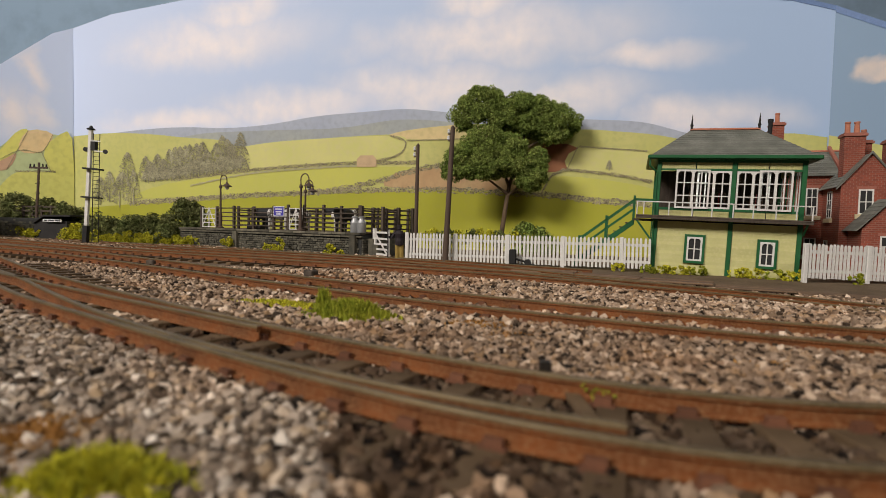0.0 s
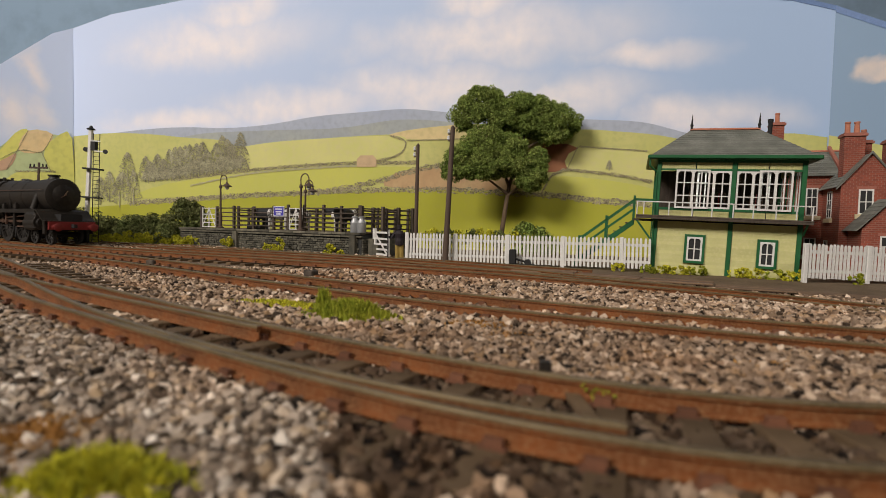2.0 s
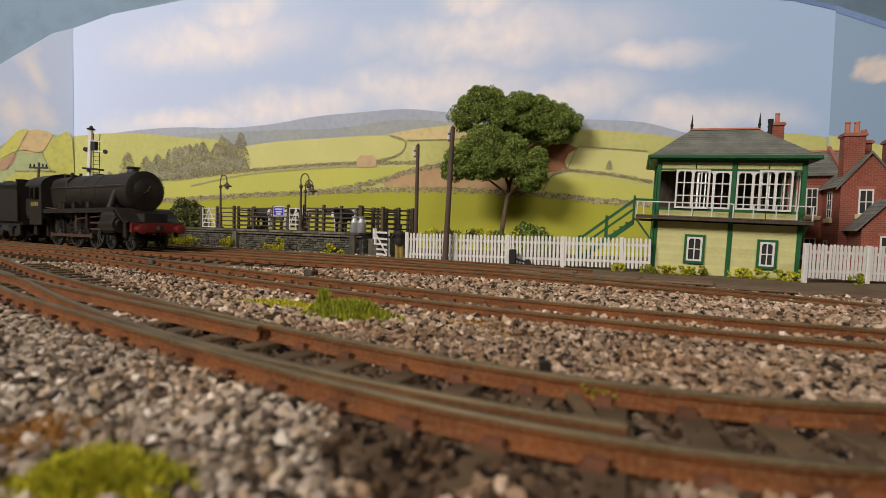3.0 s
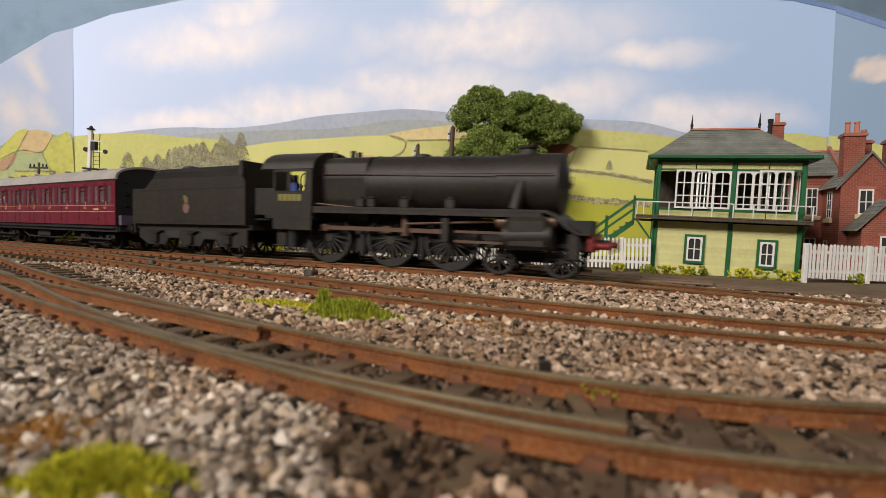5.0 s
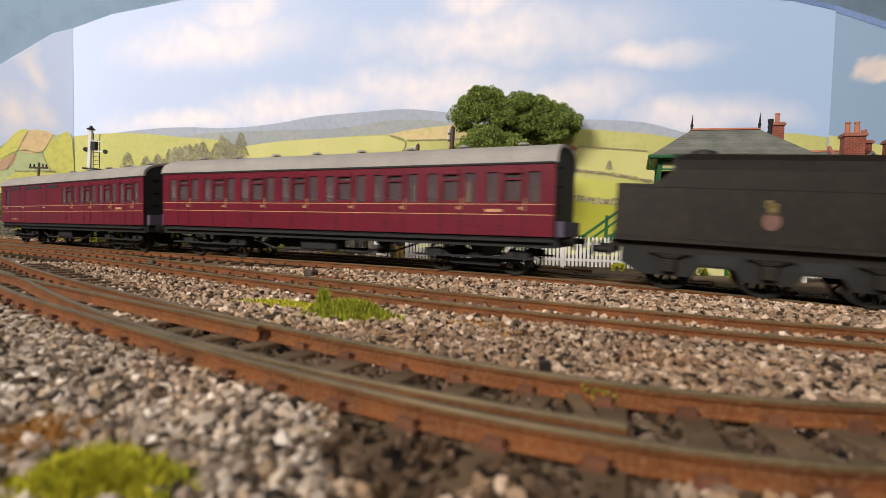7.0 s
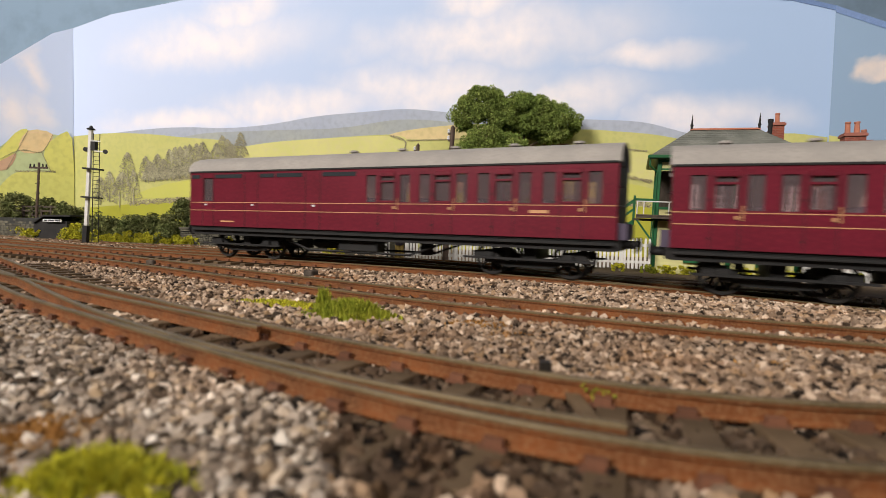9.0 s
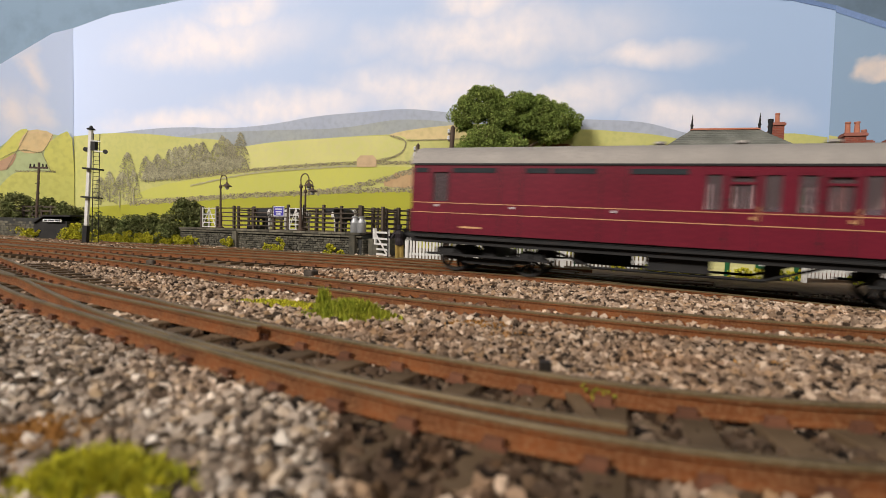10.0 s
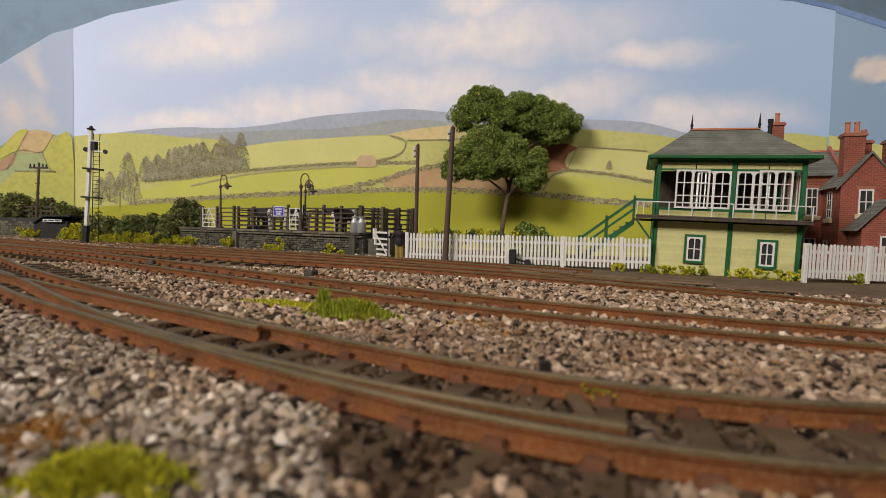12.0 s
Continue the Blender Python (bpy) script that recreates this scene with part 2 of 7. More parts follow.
# ---- mesh helpers ----
def box(bm, x0, x1, y0, y1, z0, z1):
    v = [bm.verts.new(p) for p in ((x0, y0, z0), (x1, y0, z0), (x1, y1, z0), (x0, y1, z0), (x0, y0, z1), (x1, y0, z1), (x1, y1, z1), (x0, y1, z1))]
    for f in ((3, 2, 1, 0), (4, 5, 6, 7), (0, 1, 5, 4), (1, 2, 6, 5), (2, 3, 7, 6), (3, 0, 4, 7)):
        bm.faces.new([v[i] for i in f])
    return bm


def boxes(*dims):
    bm = bmesh.new()
    for d in dims:
        box(bm, *d)
    return bm


def tube(bm, a, b, r0, r1=None, seg=12, cap=True):
    """A tapered round bar from a to b."""
    a, b = Vector(a), Vector(b)
    r1 = r0 if r1 is None else r1
    q = (b - a).to_track_quat("Z", "Y")
    rings = []
    for p, r in ((a, r0), (b, r1)):
        rings.append([bm.verts.new(p + q @ Vector((r * math.cos(2 * math.pi * i / seg), r * math.sin(2 * math.pi * i / seg), 0))) for i in range(seg)])
    for i in range(seg):
        j = (i + 1) % seg
        bm.faces.new((rings[0][i], rings[0][j], rings[1][j], rings[1][i]))
    if cap:
        bm.faces.new(rings[0][::-1])
        bm.faces.new(rings[1])
    return bm


def tubes(*args, seg=12):
    bm = bmesh.new()
    for a in args:
        tube(bm, *a, seg=seg)
    return bm


def lathe(bm, profile, axis="Z", origin=(0, 0, 0), seg=24):
    """Rings (radius, height) turned about an axis through origin."""
    o = Vector(origin)
    turn = {"Z": Euler((0, 0, 0)), "X": Euler((0, math.pi / 2, 0)), "Y": Euler((-math.pi / 2, 0, 0))}[axis].to_matrix()
    rings = [[bm.verts.new(o + turn @ Vector((r * math.cos(2 * math.pi * i / seg), r * math.sin(2 * math.pi * i / seg), h))) for i in range(seg)]
             for r, h in profile]
    for a, b in zip(rings, rings[1:]):
        for i in range(seg):
            j = (i + 1) % seg
            bm.faces.new((a[i], a[j], b[j], b[i]))
    bm.faces.new(rings[0][::-1])
    bm.faces.new(rings[-1])
    return bm


def prism(bm, outline, x0, x1, axis="X"):
    """An outline of (a, b) pairs pushed along an axis: X uses (y, z), Y uses (x, z), Z uses (x, y)."""
    def put(t, a, b):
        return {"X": (t, a, b), "Y": (a, t, b), "Z": (a, b, t)}[axis]
    lo = [bm.verts.new(put(x0, a, b)) for a, b in outline]
    hi = [bm.verts.new(put(x1, a, b)) for a, b in outline]
    k = len(outline)
    for i in range(k):
        j = (i + 1) % k
        bm.faces.new((lo[i], lo[j], hi[j], hi[i]))
    bm.faces.new(lo[::-1])
    bm.faces.new(hi)
    return bm


def mesh_of(name, bm, mat, bevel=0.0, smooth=False):
    if bevel:
        bmesh.ops.bevel(bm, geom=list(bm.edges), offset=bevel, segments=1, affect="EDGES", clamp_overlap=True)
    bmesh.ops.recalc_face_normals(bm, faces=bm.faces)
    bmesh.ops.scale(bm, vec=(S, S, S), verts=bm.verts)
    me = bpy.data.meshes.new(name)
    bm.to_mesh(me)
    bm.free()
    me.materials.append(mat)
    if smooth:
        for p in me.polygons:
            p.use_smooth = True
        me.set_sharp_from_angle(angle=radians(40))
    return me


def part(name, bm, mat, parent=None, label="", bevel=0.0, smooth=False, at=None):
    me = bm if isinstance(bm, bpy.types.Mesh) else mesh_of(name, bm, mat, bevel, smooth)
    ob = new(name, me)
    ob.parent = parent
    if at is not None:
        ob.matrix_basis = at
    if label:
        tagged(ob, label)
    return ob


def P(x, y, z=0.0, rx=0, ry=0, rz=0):
    return pose(x * S, y * S, z * S, rx, ry, rz)


def thing(name, label, category, at, group="", kind=""):
    ob = new(name)
    ob.empty_display_size = 0.01
    ob.matrix_basis = at
    return tagged(ob, label, category, group, kind)


ICO = bmesh.new()
bmesh.ops.create_icosphere(ICO, subdivisions=1, radius=1.0)
ICO_V = np.array([v.co[:] for v in ICO.verts])
ICO.verts.ensure_lookup_table()
ICO_F = np.array([[v.index for v in f.verts] for f in ICO.faces])
ICO.free()
RNG = np.random.default_rng(7)


def granules(name, centres, sizes, mat, parent=None, flat=1.0, rough=0.35, label="", at=None, cubic=0.0):
    """Many small uneven lumps in one mesh."""
    k = len(centres)
    centres, sizes = np.asarray(centres, float), np.asarray(sizes, float)
    shape = ICO_V[None] * (1 + rough * RNG.uniform(-1, 1, (k, 12, 1)))
    if cubic:
        shape = np.sign(shape) * np.abs(shape) ** (1 - cubic)
    shape *= RNG.uniform(0.65, 1.35, (k, 1, 3))
    q = RNG.normal(size=(k, 4))
    q /= np.linalg.norm(q, axis=1, keepdims=True)
    w, x, y, z = q.T
    R = np.stack([1 - 2 * (y * y + z * z), 2 * (x * y - z * w), 2 * (x * z + y * w), 2 * (x * y + z * w), 1 - 2 * (x * x + z * z), 2 * (y * z - x * w),
                  2 * (x * z - y * w), 2 * (y * z + x * w), 1 - 2 * (x * x + y * y)], 1).reshape(k, 3, 3)
    v = np.einsum("kij,knj->kni", R, shape) * sizes[:, None, None]
    v[:, :, 2] *= flat
    v = (v + centres[:, None, :]).reshape(-1, 3) * S
    f = (ICO_F[None] + 12 * np.arange(k)[:, None, None]).reshape(-1, 3)
    me = bpy.data.meshes.new(name)
    me.vertices.add(len(v))
    me.vertices.foreach_set("co", v.ravel())
    me.loops.add(f.size)
    me.loops.foreach_set("vertex_index", f.ravel().astype(np.int32))
    me.polygons.add(len(f))
    me.polygons.foreach_set("loop_start", np.arange(0, f.size, 3, dtype=np.int32))
    me.update(calc_edges=True)
    me.shade_flat()
    me.materials.append(mat)
    ob = new(name, me)
    ob.parent = parent
    if at is not None:
        ob.matrix_basis = at
    if label:
        tagged(ob, label)
    return ob


LEAF = np.array([(-1.0, 0.0, 0.0), (0.0, -0.5, 0.18), (1.0, 0.0, 0.0), (0.0, 0.5, 0.18)])


def leaves(name, centres, sizes, mat, parent=None, at=None):
    """Many small folded leaves, each two triangles, in one mesh."""
    k = len(centres)
    centres, sizes = np.asarray(centres, float), np.asarray(sizes, float)
    q = RNG.normal(size=(k, 4))
    q /= np.linalg.norm(q, axis=1, keepdims=True)
    w, x, y, z = q.T
    R = np.stack([1 - 2 * (y * y + z * z), 2 * (x * y - z * w), 2 * (x * z + y * w), 2 * (x * y + z * w), 1 - 2 * (x * x + z * z), 2 * (y * z - x * w),
                  2 * (x * z - y * w), 2 * (y * z + x * w), 1 - 2 * (x * x + y * y)], 1).reshape(k, 3, 3)
    shape = LEAF[None] * RNG.uniform(0.7, 1.3, (k, 4, 1))
    v = (np.einsum("kij,knj->kni", R, shape) * sizes[:, None, None] + centres[:, None, :]).reshape(-1, 3) * S
    f = (np.array([(0, 1, 2), (0, 2, 3)])[None] + 4 * np.arange(k)[:, None, None]).reshape(-1, 3)
    me = bpy.data.meshes.new(name)
    me.vertices.add(len(v))
    me.vertices.foreach_set("co", v.ravel())
    me.loops.add(f.size)
    me.loops.foreach_set("vertex_index", f.ravel().astype(np.int32))
    me.polygons.add(len(f))
    me.polygons.foreach_set("loop_start", np.arange(0, f.size, 3, dtype=np.int32))
    me.update(calc_edges=True)
    me.shade_flat()
    me.materials.append(mat)
    ob = new(name, me)
    ob.parent = parent
    if at is not None:
        ob.matrix_basis = at
    return ob


# ---- plan of the tracks: y over x of each rail or centre line ----
def poly(c, x):
    return sum(k * x ** i for i, k in enumerate(c))


def main_y(x):
    """Centre line of the through line on which the train runs."""
    c = (17.07814, -0.454703, -0.002243, -0.000396)
    if x < -18:
        return poly(c, -18) - 0.604122 * (x + 18)
    if x > 12:
        return main_y(12) - 0.43 * (x - 12)
    return poly(c, x) if x < 0 else c[0] + c[1] * x + 0.0012 * x * x


def main_z(x):
    u = min(max(x, -18), 11) / 12
    return -0.083 - 0.095 * u - 0.114 * u * u if x < 0 else -0.083 - 0.07 * u - 0.33 * u * u


def main_dip(x, y):
    """The bed of the through line sinks a little towards its right-hand end."""
    return 0.06 * min(max((x - 2) / 8, 0), 1) ** 2 * min(max((y - 8.5) / 2, 0), 1) * min(max((19.5 - y) / 2.5, 0), 1)


def ground_z(x, y):
    """Top of the ballast bed: level near the front lines, a little lower at the back."""
    return -0.20 - 0.10 * min(max((y - 5.6) / 7.3, 0), 1) - 0.10 * min(max((x - 4) / 6, 0), 1) * min(max((y - 8.9) / 2.4, 0), 1) - main_dip(x, y)


MAIN_X = np.linspace(-110, 60, 6801)
MAIN_Y = np.array([main_y(x) for x in MAIN_X])
MAIN_S = np.concatenate([[0], np.cumsum(np.hypot(np.diff(MAIN_X), np.diff(MAIN_Y)))])
MAIN_S -= np.interp(0, MAIN_X, MAIN_S)


def on_main(s):
    x = float(np.interp(s, MAIN_S, MAIN_X))
    return Vector((x, main_y(x), main_z(x)))
# ---- room ----
def room_slab(name, dims, mat, label):
    bm = bmesh.new()
    box(bm, *[d / S for d in dims])
    return tagged(part(name, bm, mat), label, "room", kind="structure")


room_slab("wall_north", (-3.2, 3.2, 1.25, 1.35, -0.9, 1.45), M_bluewall, "plain blue painted room wall behind the backdrop")
# Unseen walls and ceiling, toned grey to hold down the bounced light.
room_slab("wall_south", (-3.2, 3.2, -2.3, -2.2, -0.9, 1.45), M_wall, "plain unseen room wall, greyed to cut bounced light")
room_slab("wall_west", (-3.3, -3.2, -2.2, 1.25, -0.9, 1.45), M_wall, "plain unseen room wall, greyed to cut bounced light")
room_slab("wall_east", (3.2, 3.3, -2.2, 1.25, -0.9, 1.45), M_wall, "plain unseen room wall, greyed to cut bounced light")
room_slab("ceiling", (-3.2, 3.2, -2.2, 1.25, 1.40, 1.45), M_wall, "plain unseen room ceiling, greyed to cut bounced light")
room_slab("floor", (-3.2, 3.2, -2.2, 1.25, -0.95, -0.9), M_carpet, "plain dark room floor")


# ---- ground sheet ----
def ground():
    xs = np.concatenate([np.linspace(-90, -20, 15), np.linspace(-19, 19, 60), np.linspace(20, 90, 15)])
    ys = np.concatenate([np.linspace(-12, 1, 5), np.linspace(1.5, 24, 50), np.linspace(25, 75, 22)])
    bm = bmesh.new()
    rows = []
    for y in ys:
        rows.append([bm.verts.new((x, y, ground_z(x, y) - 0.05 + 0.03 * noise.noise((x * 0.9, y * 0.9, 0)))) for x in xs])
    for a, b in zip(rows, rows[1:]):
        for i in range(len(xs) - 1):
            bm.faces.new((a[i], a[i + 1], b[i + 1], b[i]))
    return tagged(part("ground", bm, M_earth, smooth=True), "brown ballasted layout baseboard", "ground", kind="structure")


ground()


# ---- rails ----
RAIL = ((-0.035, 0.0), (0.035, 0.0), (0.035, -0.05), (0.010, -0.065), (0.010, -0.155), (0.055, -0.175), (0.055, -0.19),
        (-0.055, -0.19), (-0.055, -0.175), (-0.010, -0.155), (-0.010, -0.065), (-0.035, -0.05))


def rail(line, parent, name="rail"):
    """A flat-bottomed rail along points (x, y, z of its top); the worn head is a piece of its own."""
    pts = [Vector(p) for p in line]
    web = bmesh.new()
    prev = None
    for i, p in enumerate(pts):
        t = (pts[min(i + 1, len(pts) - 1)] - pts[max(i - 1, 0)]).normalized()
        side = Vector((t.y, -t.x, 0)).normalized()
        ring = [web.verts.new(p + side * a + Vector((0, 0, b - 0.004))) for a, b in RAIL]
        if prev:
            for k in range(len(ring)):
                web.faces.new((prev[k], prev[(k + 1) % len(ring)], ring[(k + 1) % len(ring)], ring[k]))
        else:
            web.faces.new(ring)
        prev = ring
    web.faces.new(prev[::-1])
    ob = part(name, web, M_rust, parent)
    head = bmesh.new()
    prev = None
    for i, p in enumerate(pts):
        t = (pts[min(i + 1, len(pts) - 1)] - pts[max(i - 1, 0)]).normalized()
        side = Vector((t.y, -t.x, 0)).normalized()
        ring = [head.verts.new(p + side * a + Vector((0, 0, b))) for a, b in ((-0.039, -0.030), (-0.040, -0.010), (-0.030, 0.003), (0.030, 0.003), (0.040, -0.010), (0.039, -0.030))]
        if prev:
            for k in range(5):
                head.faces.new((prev[k], prev[k + 1], ring[k + 1], ring[k]))
        prev = ring
    part("railhead", head, M_head, ob, "worn brown-grey running surface")
    return ob


def offset_line(fy, fz, x0, x1, off, step=0.5):
    """Points along y = fy(x), moved sideways by off (positive towards the viewer)."""
    out = []
    for x in np.arange(x0, x1 + step / 2, step):
        d = (fy(x + 0.01) - fy(x - 0.01)) / 0.02
        m = math.hypot(1, d)
        out.append((x + off * d / m, fy(x) - off / m, fz(x)))
    return out


def chair_mesh():
    return mesh_of("rail_chair", boxes((-0.07, 0.07, -0.10, -0.04, -0.19, -0.12), (-0.07, 0.07, 0.04, 0.10, -0.19, -0.12), (-0.10, 0.10, -0.13, 0.13, -0.20, -0.175)), M_chair)


def sleeper_mesh(long=2.6):
    return mesh_of("sleeper", boxes((-0.125, 0.125, -long / 2, long / 2, -0.32, -0.185)), M_sleeper, bevel=0.012)


CHAIR, SLEEPER = chair_mesh(), sleeper_mesh()


def lay_sleepers(track, fy, fz, x0, x1, gauge_offsets, pitch=0.72, sleeper=None):
    xs = np.arange(x0, x1, 0.02)
    ys = np.array([fy(x) for x in xs])
    s = np.concatenate([[0], np.cumsum(np.hypot(np.diff(xs), np.diff(ys)))])
    for k in np.arange(0.2, s[-1], pitch):
        x = float(np.interp(k, s, xs))
        d = (fy(x + 0.01) - fy(x - 0.01)) / 0.02
        turn = math.degrees(math.atan(d)) + random.uniform(-1, 1)
        m = math.hypot(1, d)
        part("sleeper", sleeper or SLEEPER, None, track, at=P(x, fy(x), fz(x), rz=turn))
        for off in gauge_offsets:
            part("rail_chair", CHAIR, None, track, at=P(x + off * d / m, fy(x) - off / m, fz(x), rz=turn))


def track(name, label, fy, fz, x0, x1, gauge=0.64):
    tr = thing(name, label, "track", P(0, 0, 0), kind="structure")
    for off in (gauge, -gauge):
        rail(offset_line(fy, fz, x0, x1, off), tr)
    lay_sleepers(tr, fy, fz, x0, x1, (gauge, -gauge))
    return tr


def t2_y(x):
    if x < -17:
        return t2_y(-17) - 0.531628 * (x + 17)
    if x > 7:
        return t2_y(7) - 0.225539 * (x - 7)
    return 9.883444 - 0.613386 * x + 0.015304 * x * x + 0.000628 * x ** 3


track("track_2", "rusty plain line with dark sleepers in grey ballast", t2_y, lambda x: -0.06, -34, 16, 0.66)
track("track_3", "rusty through line with dark sleepers", main_y, main_z, -62, 22, 0.64)


def t4_y(x):
    """A loop line behind, which joins the through line by points."""
    lead = min(max((x + 3) / 11, 0), 1)
    lead = lead * lead * (3 - 2 * lead)
    return main_y(x) + (2.980338 + 0.040275 * max(-x - 3, 0)) * (1 - lead) * 1.0 + 0.02


t4 = thing("track_4", "rusty loop line with points joining the through line", "track", P(0, 0, 0), kind="structure")
for off in (0.64, -0.64):
    rail(offset_line(t4_y, lambda x: main_z(x) - 0.003, -40, 7.3, off), t4)
lay_sleepers(t4, t4_y, lambda x: main_z(x) - 0.01, -40, 3.5, (0.64, -0.64))


def t5_y(x):
    return main_y(x) + 5.799576 + 0.024165 * max(-x, 0) if x < 0 else main_y(x) + 5.799576 - 0.201374 * x


t5 = thing("track_5", "rusty siding at the foot of the cattle dock", "track", P(0, 0, 0), kind="structure")
for off in (0.64, -0.64):
    rail(offset_line(t5_y, lambda x: -0.22, -44, 5.5, off), t5)
lay_sleepers(t5, t5_y, lambda x: -0.22, -44, 5.5, (0.64, -0.64))


# ---- front line with a turnout ----
NEAR = (3.6126, -0.5328, 0.05956, 0.008577, 0.0003568, -0.00001496)
FAR = (4.9891, -0.5696, 0.04582, 0.0057136, 0.00039247, 0.0000096135)
BLADE = (3.8726, -0.4912, 0.041228, 0.0018674, 0.00027361, 0.000020988)


def bent(c, x, stop):
    """A fair curve that runs on straight to the left of stop."""
    if x > stop:
        return poly(c, x)
    return poly(c, stop) + (poly(c, stop + 0.1) - poly(c, stop)) / 0.1 * (x - stop)


def near_y(x):
    return bent(NEAR, x, -8.0)


def far_y(x):
    return bent(FAR, x, -13.5)


def blade_near_y(x):
    """Switch rail that lies along the near stock rail and leaves it towards the branch."""
    return max(bent(BLADE, x, -9.8), near_y(x) + 0.12)


def blade_far_y(x):
    u = max(-x - 1.0, 0)
    return far_y(x) - 0.15 - 0.024165 * u ** 1.6


t1 = thing("track_1", "rusty front line with a hand-laid turnout", "track", P(0, 0, 0), kind="structure")
flat0 = lambda x: 0.0
rail(offset_line(near_y, flat0, -16, 4, 0, 0.25), t1)
rail(offset_line(far_y, flat0, -22, 5, 0, 0.25), t1)
rail(offset_line(blade_near_y, flat0, -15, 1.2, 0, 0.25), t1, "switch_rail")
rail(offset_line(blade_far_y, flat0, -14, -2.2, 0, 0.25), t1, "switch_rail")
LONG = sleeper_mesh(2.9)
xs1 = np.arange(-14, 4, 0.6)
for x in xs1:
    d = (near_y(x + 0.01) - near_y(x - 0.01)) / 0.02
    turn = math.degrees(math.atan(d))
    yc = (near_y(x) + far_y(x)) / 2
    part("sleeper", LONG, None, t1, at=P(x + 0.3, yc, 0, rz=turn + random.uniform(-1.5, 1.5)))
    m = math.hypot(1, d)
    part("rail_chair", CHAIR, None, t1, at=P(x, near_y(x), 0, rz=turn))
    part("rail_chair", CHAIR, None, t1, at=P(x + 0.4, far_y(x + 0.4), 0, rz=turn))
part("tie_bar", boxes((1.1, 1.22, 3.43, 4.51, -0.19, -0.14)), M_sleeper, t1, "dark tie bar of the points")
part("tie_bar", boxes((0.92, 1.02, 4.63, 4.72, -0.2, 0.06)), M_black, t1, "short dark pin beside the rail")


# ---- boarded walkway between the through line and the fence ----
def walkway():
    t = thing("boarded_walkway", "weathered dark boards beside the through line", "walkway", P(0, 0, 0), kind="structure")
    x = 1.5
    while x < 17:
        for off in (1.75, 2.15, 2.6):
            d = (main_y(x + 0.5) - main_y(x - 0.5))
            turn = math.degrees(math.atan(d))
            ln = 2.1
            part("board", mesh_of("board", boxes((0, ln, 0, 0.34, -0.06, 0.0)), M_board, bevel=0.02), None, t, at=P(x + off * 0.5, main_y(x) + off * 0.9, main_z(x) - 0.07 + random.uniform(-0.015, 0.015), rz=turn + random.uniform(-0.6, 0.6)))
        x += 2.15 * math.cos(math.atan(0.45))


walkway()


# ---- ballast ----
def ballast(name, x_range, y_range, pitch, size, keep, seed, label, zlift=0.0, mat=M_stone):
    rng = np.random.default_rng(seed)
    x0, x1 = x_range
    y0, y1 = y_range
    k = int((x1 - x0) * (y1 - y0) / pitch ** 2)
    x, y = rng.uniform(x0, x1, k), rng.uniform(y0, y1, k)
    ok = np.array([keep(a, b) for a, b in zip(x, y)])
    x, y = x[ok], y[ok]
    z = np.array([ground_z(a, b) for a, b in zip(x, y)]) + rng.uniform(-0.075, 0.045, len(x)) + zlift
    # stones lie lower inside the tracks, where the sleepers show
    inner = [(np.array([near_y(a) for a in x]) - 0.25, np.array([far_y(a) for a in x]) + 0.15)]
    for fy in (t2_y, main_y, t4_y, t5_y):
        c = np.array([fy(a) for a in x])
        inner.append((c - 0.95, c + 0.95))
    for lo, hi in inner:
        z = np.where((y > lo) & (y < hi), z - 0.025 - 0.035 * rng.random(len(x)), z)
    sz = size * rng.uniform(0.55, 1.25, len(x))
    ob = granules(name, np.stack([x, y, z], 1), sz, mat, flat=0.9, rough=0.8, cubic=0.42)
    return tagged(ob, label, "ballast", kind="stuff")


def in_view(x, y, edge=1.0):
    return abs(x) < 0.93 * y + edge


def oily(x, y):
    """The points and their surroundings are soaked in oil and dirt."""
    wave = 0.25 * math.sin(3.1 * x) + 0.15 * math.sin(7.3 * x + 2 * y)
    return (near_y(x) - 0.05 < y < far_y(x) and x > -4.5 + 2 * wave) or (near_y(x) - 0.95 + wave < y <= near_y(x) - 0.05 and -0.7 + wave < x < 1.5 + wave)


def dusty(x, y):
    """Pale stone dust lies over the ballast before the front line."""
    return y < near_y(x) - 0.15 and x < -0.35 - 0.12 * y + 0.25 * noise.noise((x * 2.1, y * 2.1, 3.0))


ballast("ballast_dirty", (-7, 8), (1.13, 7.41), 0.056, 0.050, lambda x, y: in_view(x, y) and oily(x, y), 14, "dark oil-stained ballast round the points", -0.03, M_stone_dirty)
ballast("ballast_front", (-9, 8), (1.13, 7.41), 0.037, 0.042, lambda x, y: in_view(x, y) and not oily(x, y) and not dusty(x, y), 11, "loose grey and buff granite ballast, dusted with rust", 0.0, M_stone_front)
ballast("ballast_dusty", (-9, 1), (1.13, 9.2), 0.037, 0.042, lambda x, y: in_view(x, y) and not oily(x, y) and dusty(x, y), 15, "pale dusty lilac-grey ballast in front of the line", 0.0, M_stone_dusty)
ballast("ballast_middle", (-22, 12), (7.41, 17.72), 0.063, 0.049, lambda x, y: in_view(x, y) and y < main_y(x) + 1.2, 12, "grey granite ballast between the lines")
ballast("ballast_back", (-46, 26), (9.67, 48.33), 0.115, 0.052, lambda x, y: in_view(x, y) and main_y(x) + 1.0 <= y < main_y(x) + (8.1 if x < -2 else 2.7), 13, "dark dirty ballast of the back lines", 0.0)
# ---- painted backdrop: boards with flat painted pieces laid on them ----
BX, BY, BTURN = -35.0, 48.33, -15.27


def paint(name, base, other, scale=0.5, third=None):
    return material("paint_" + name, base, other, rough=0.8, scale=scale, fine=2.2, third=third, spec=0.15, island=0.45 if name in ("hedge", "wood") else 0.0)


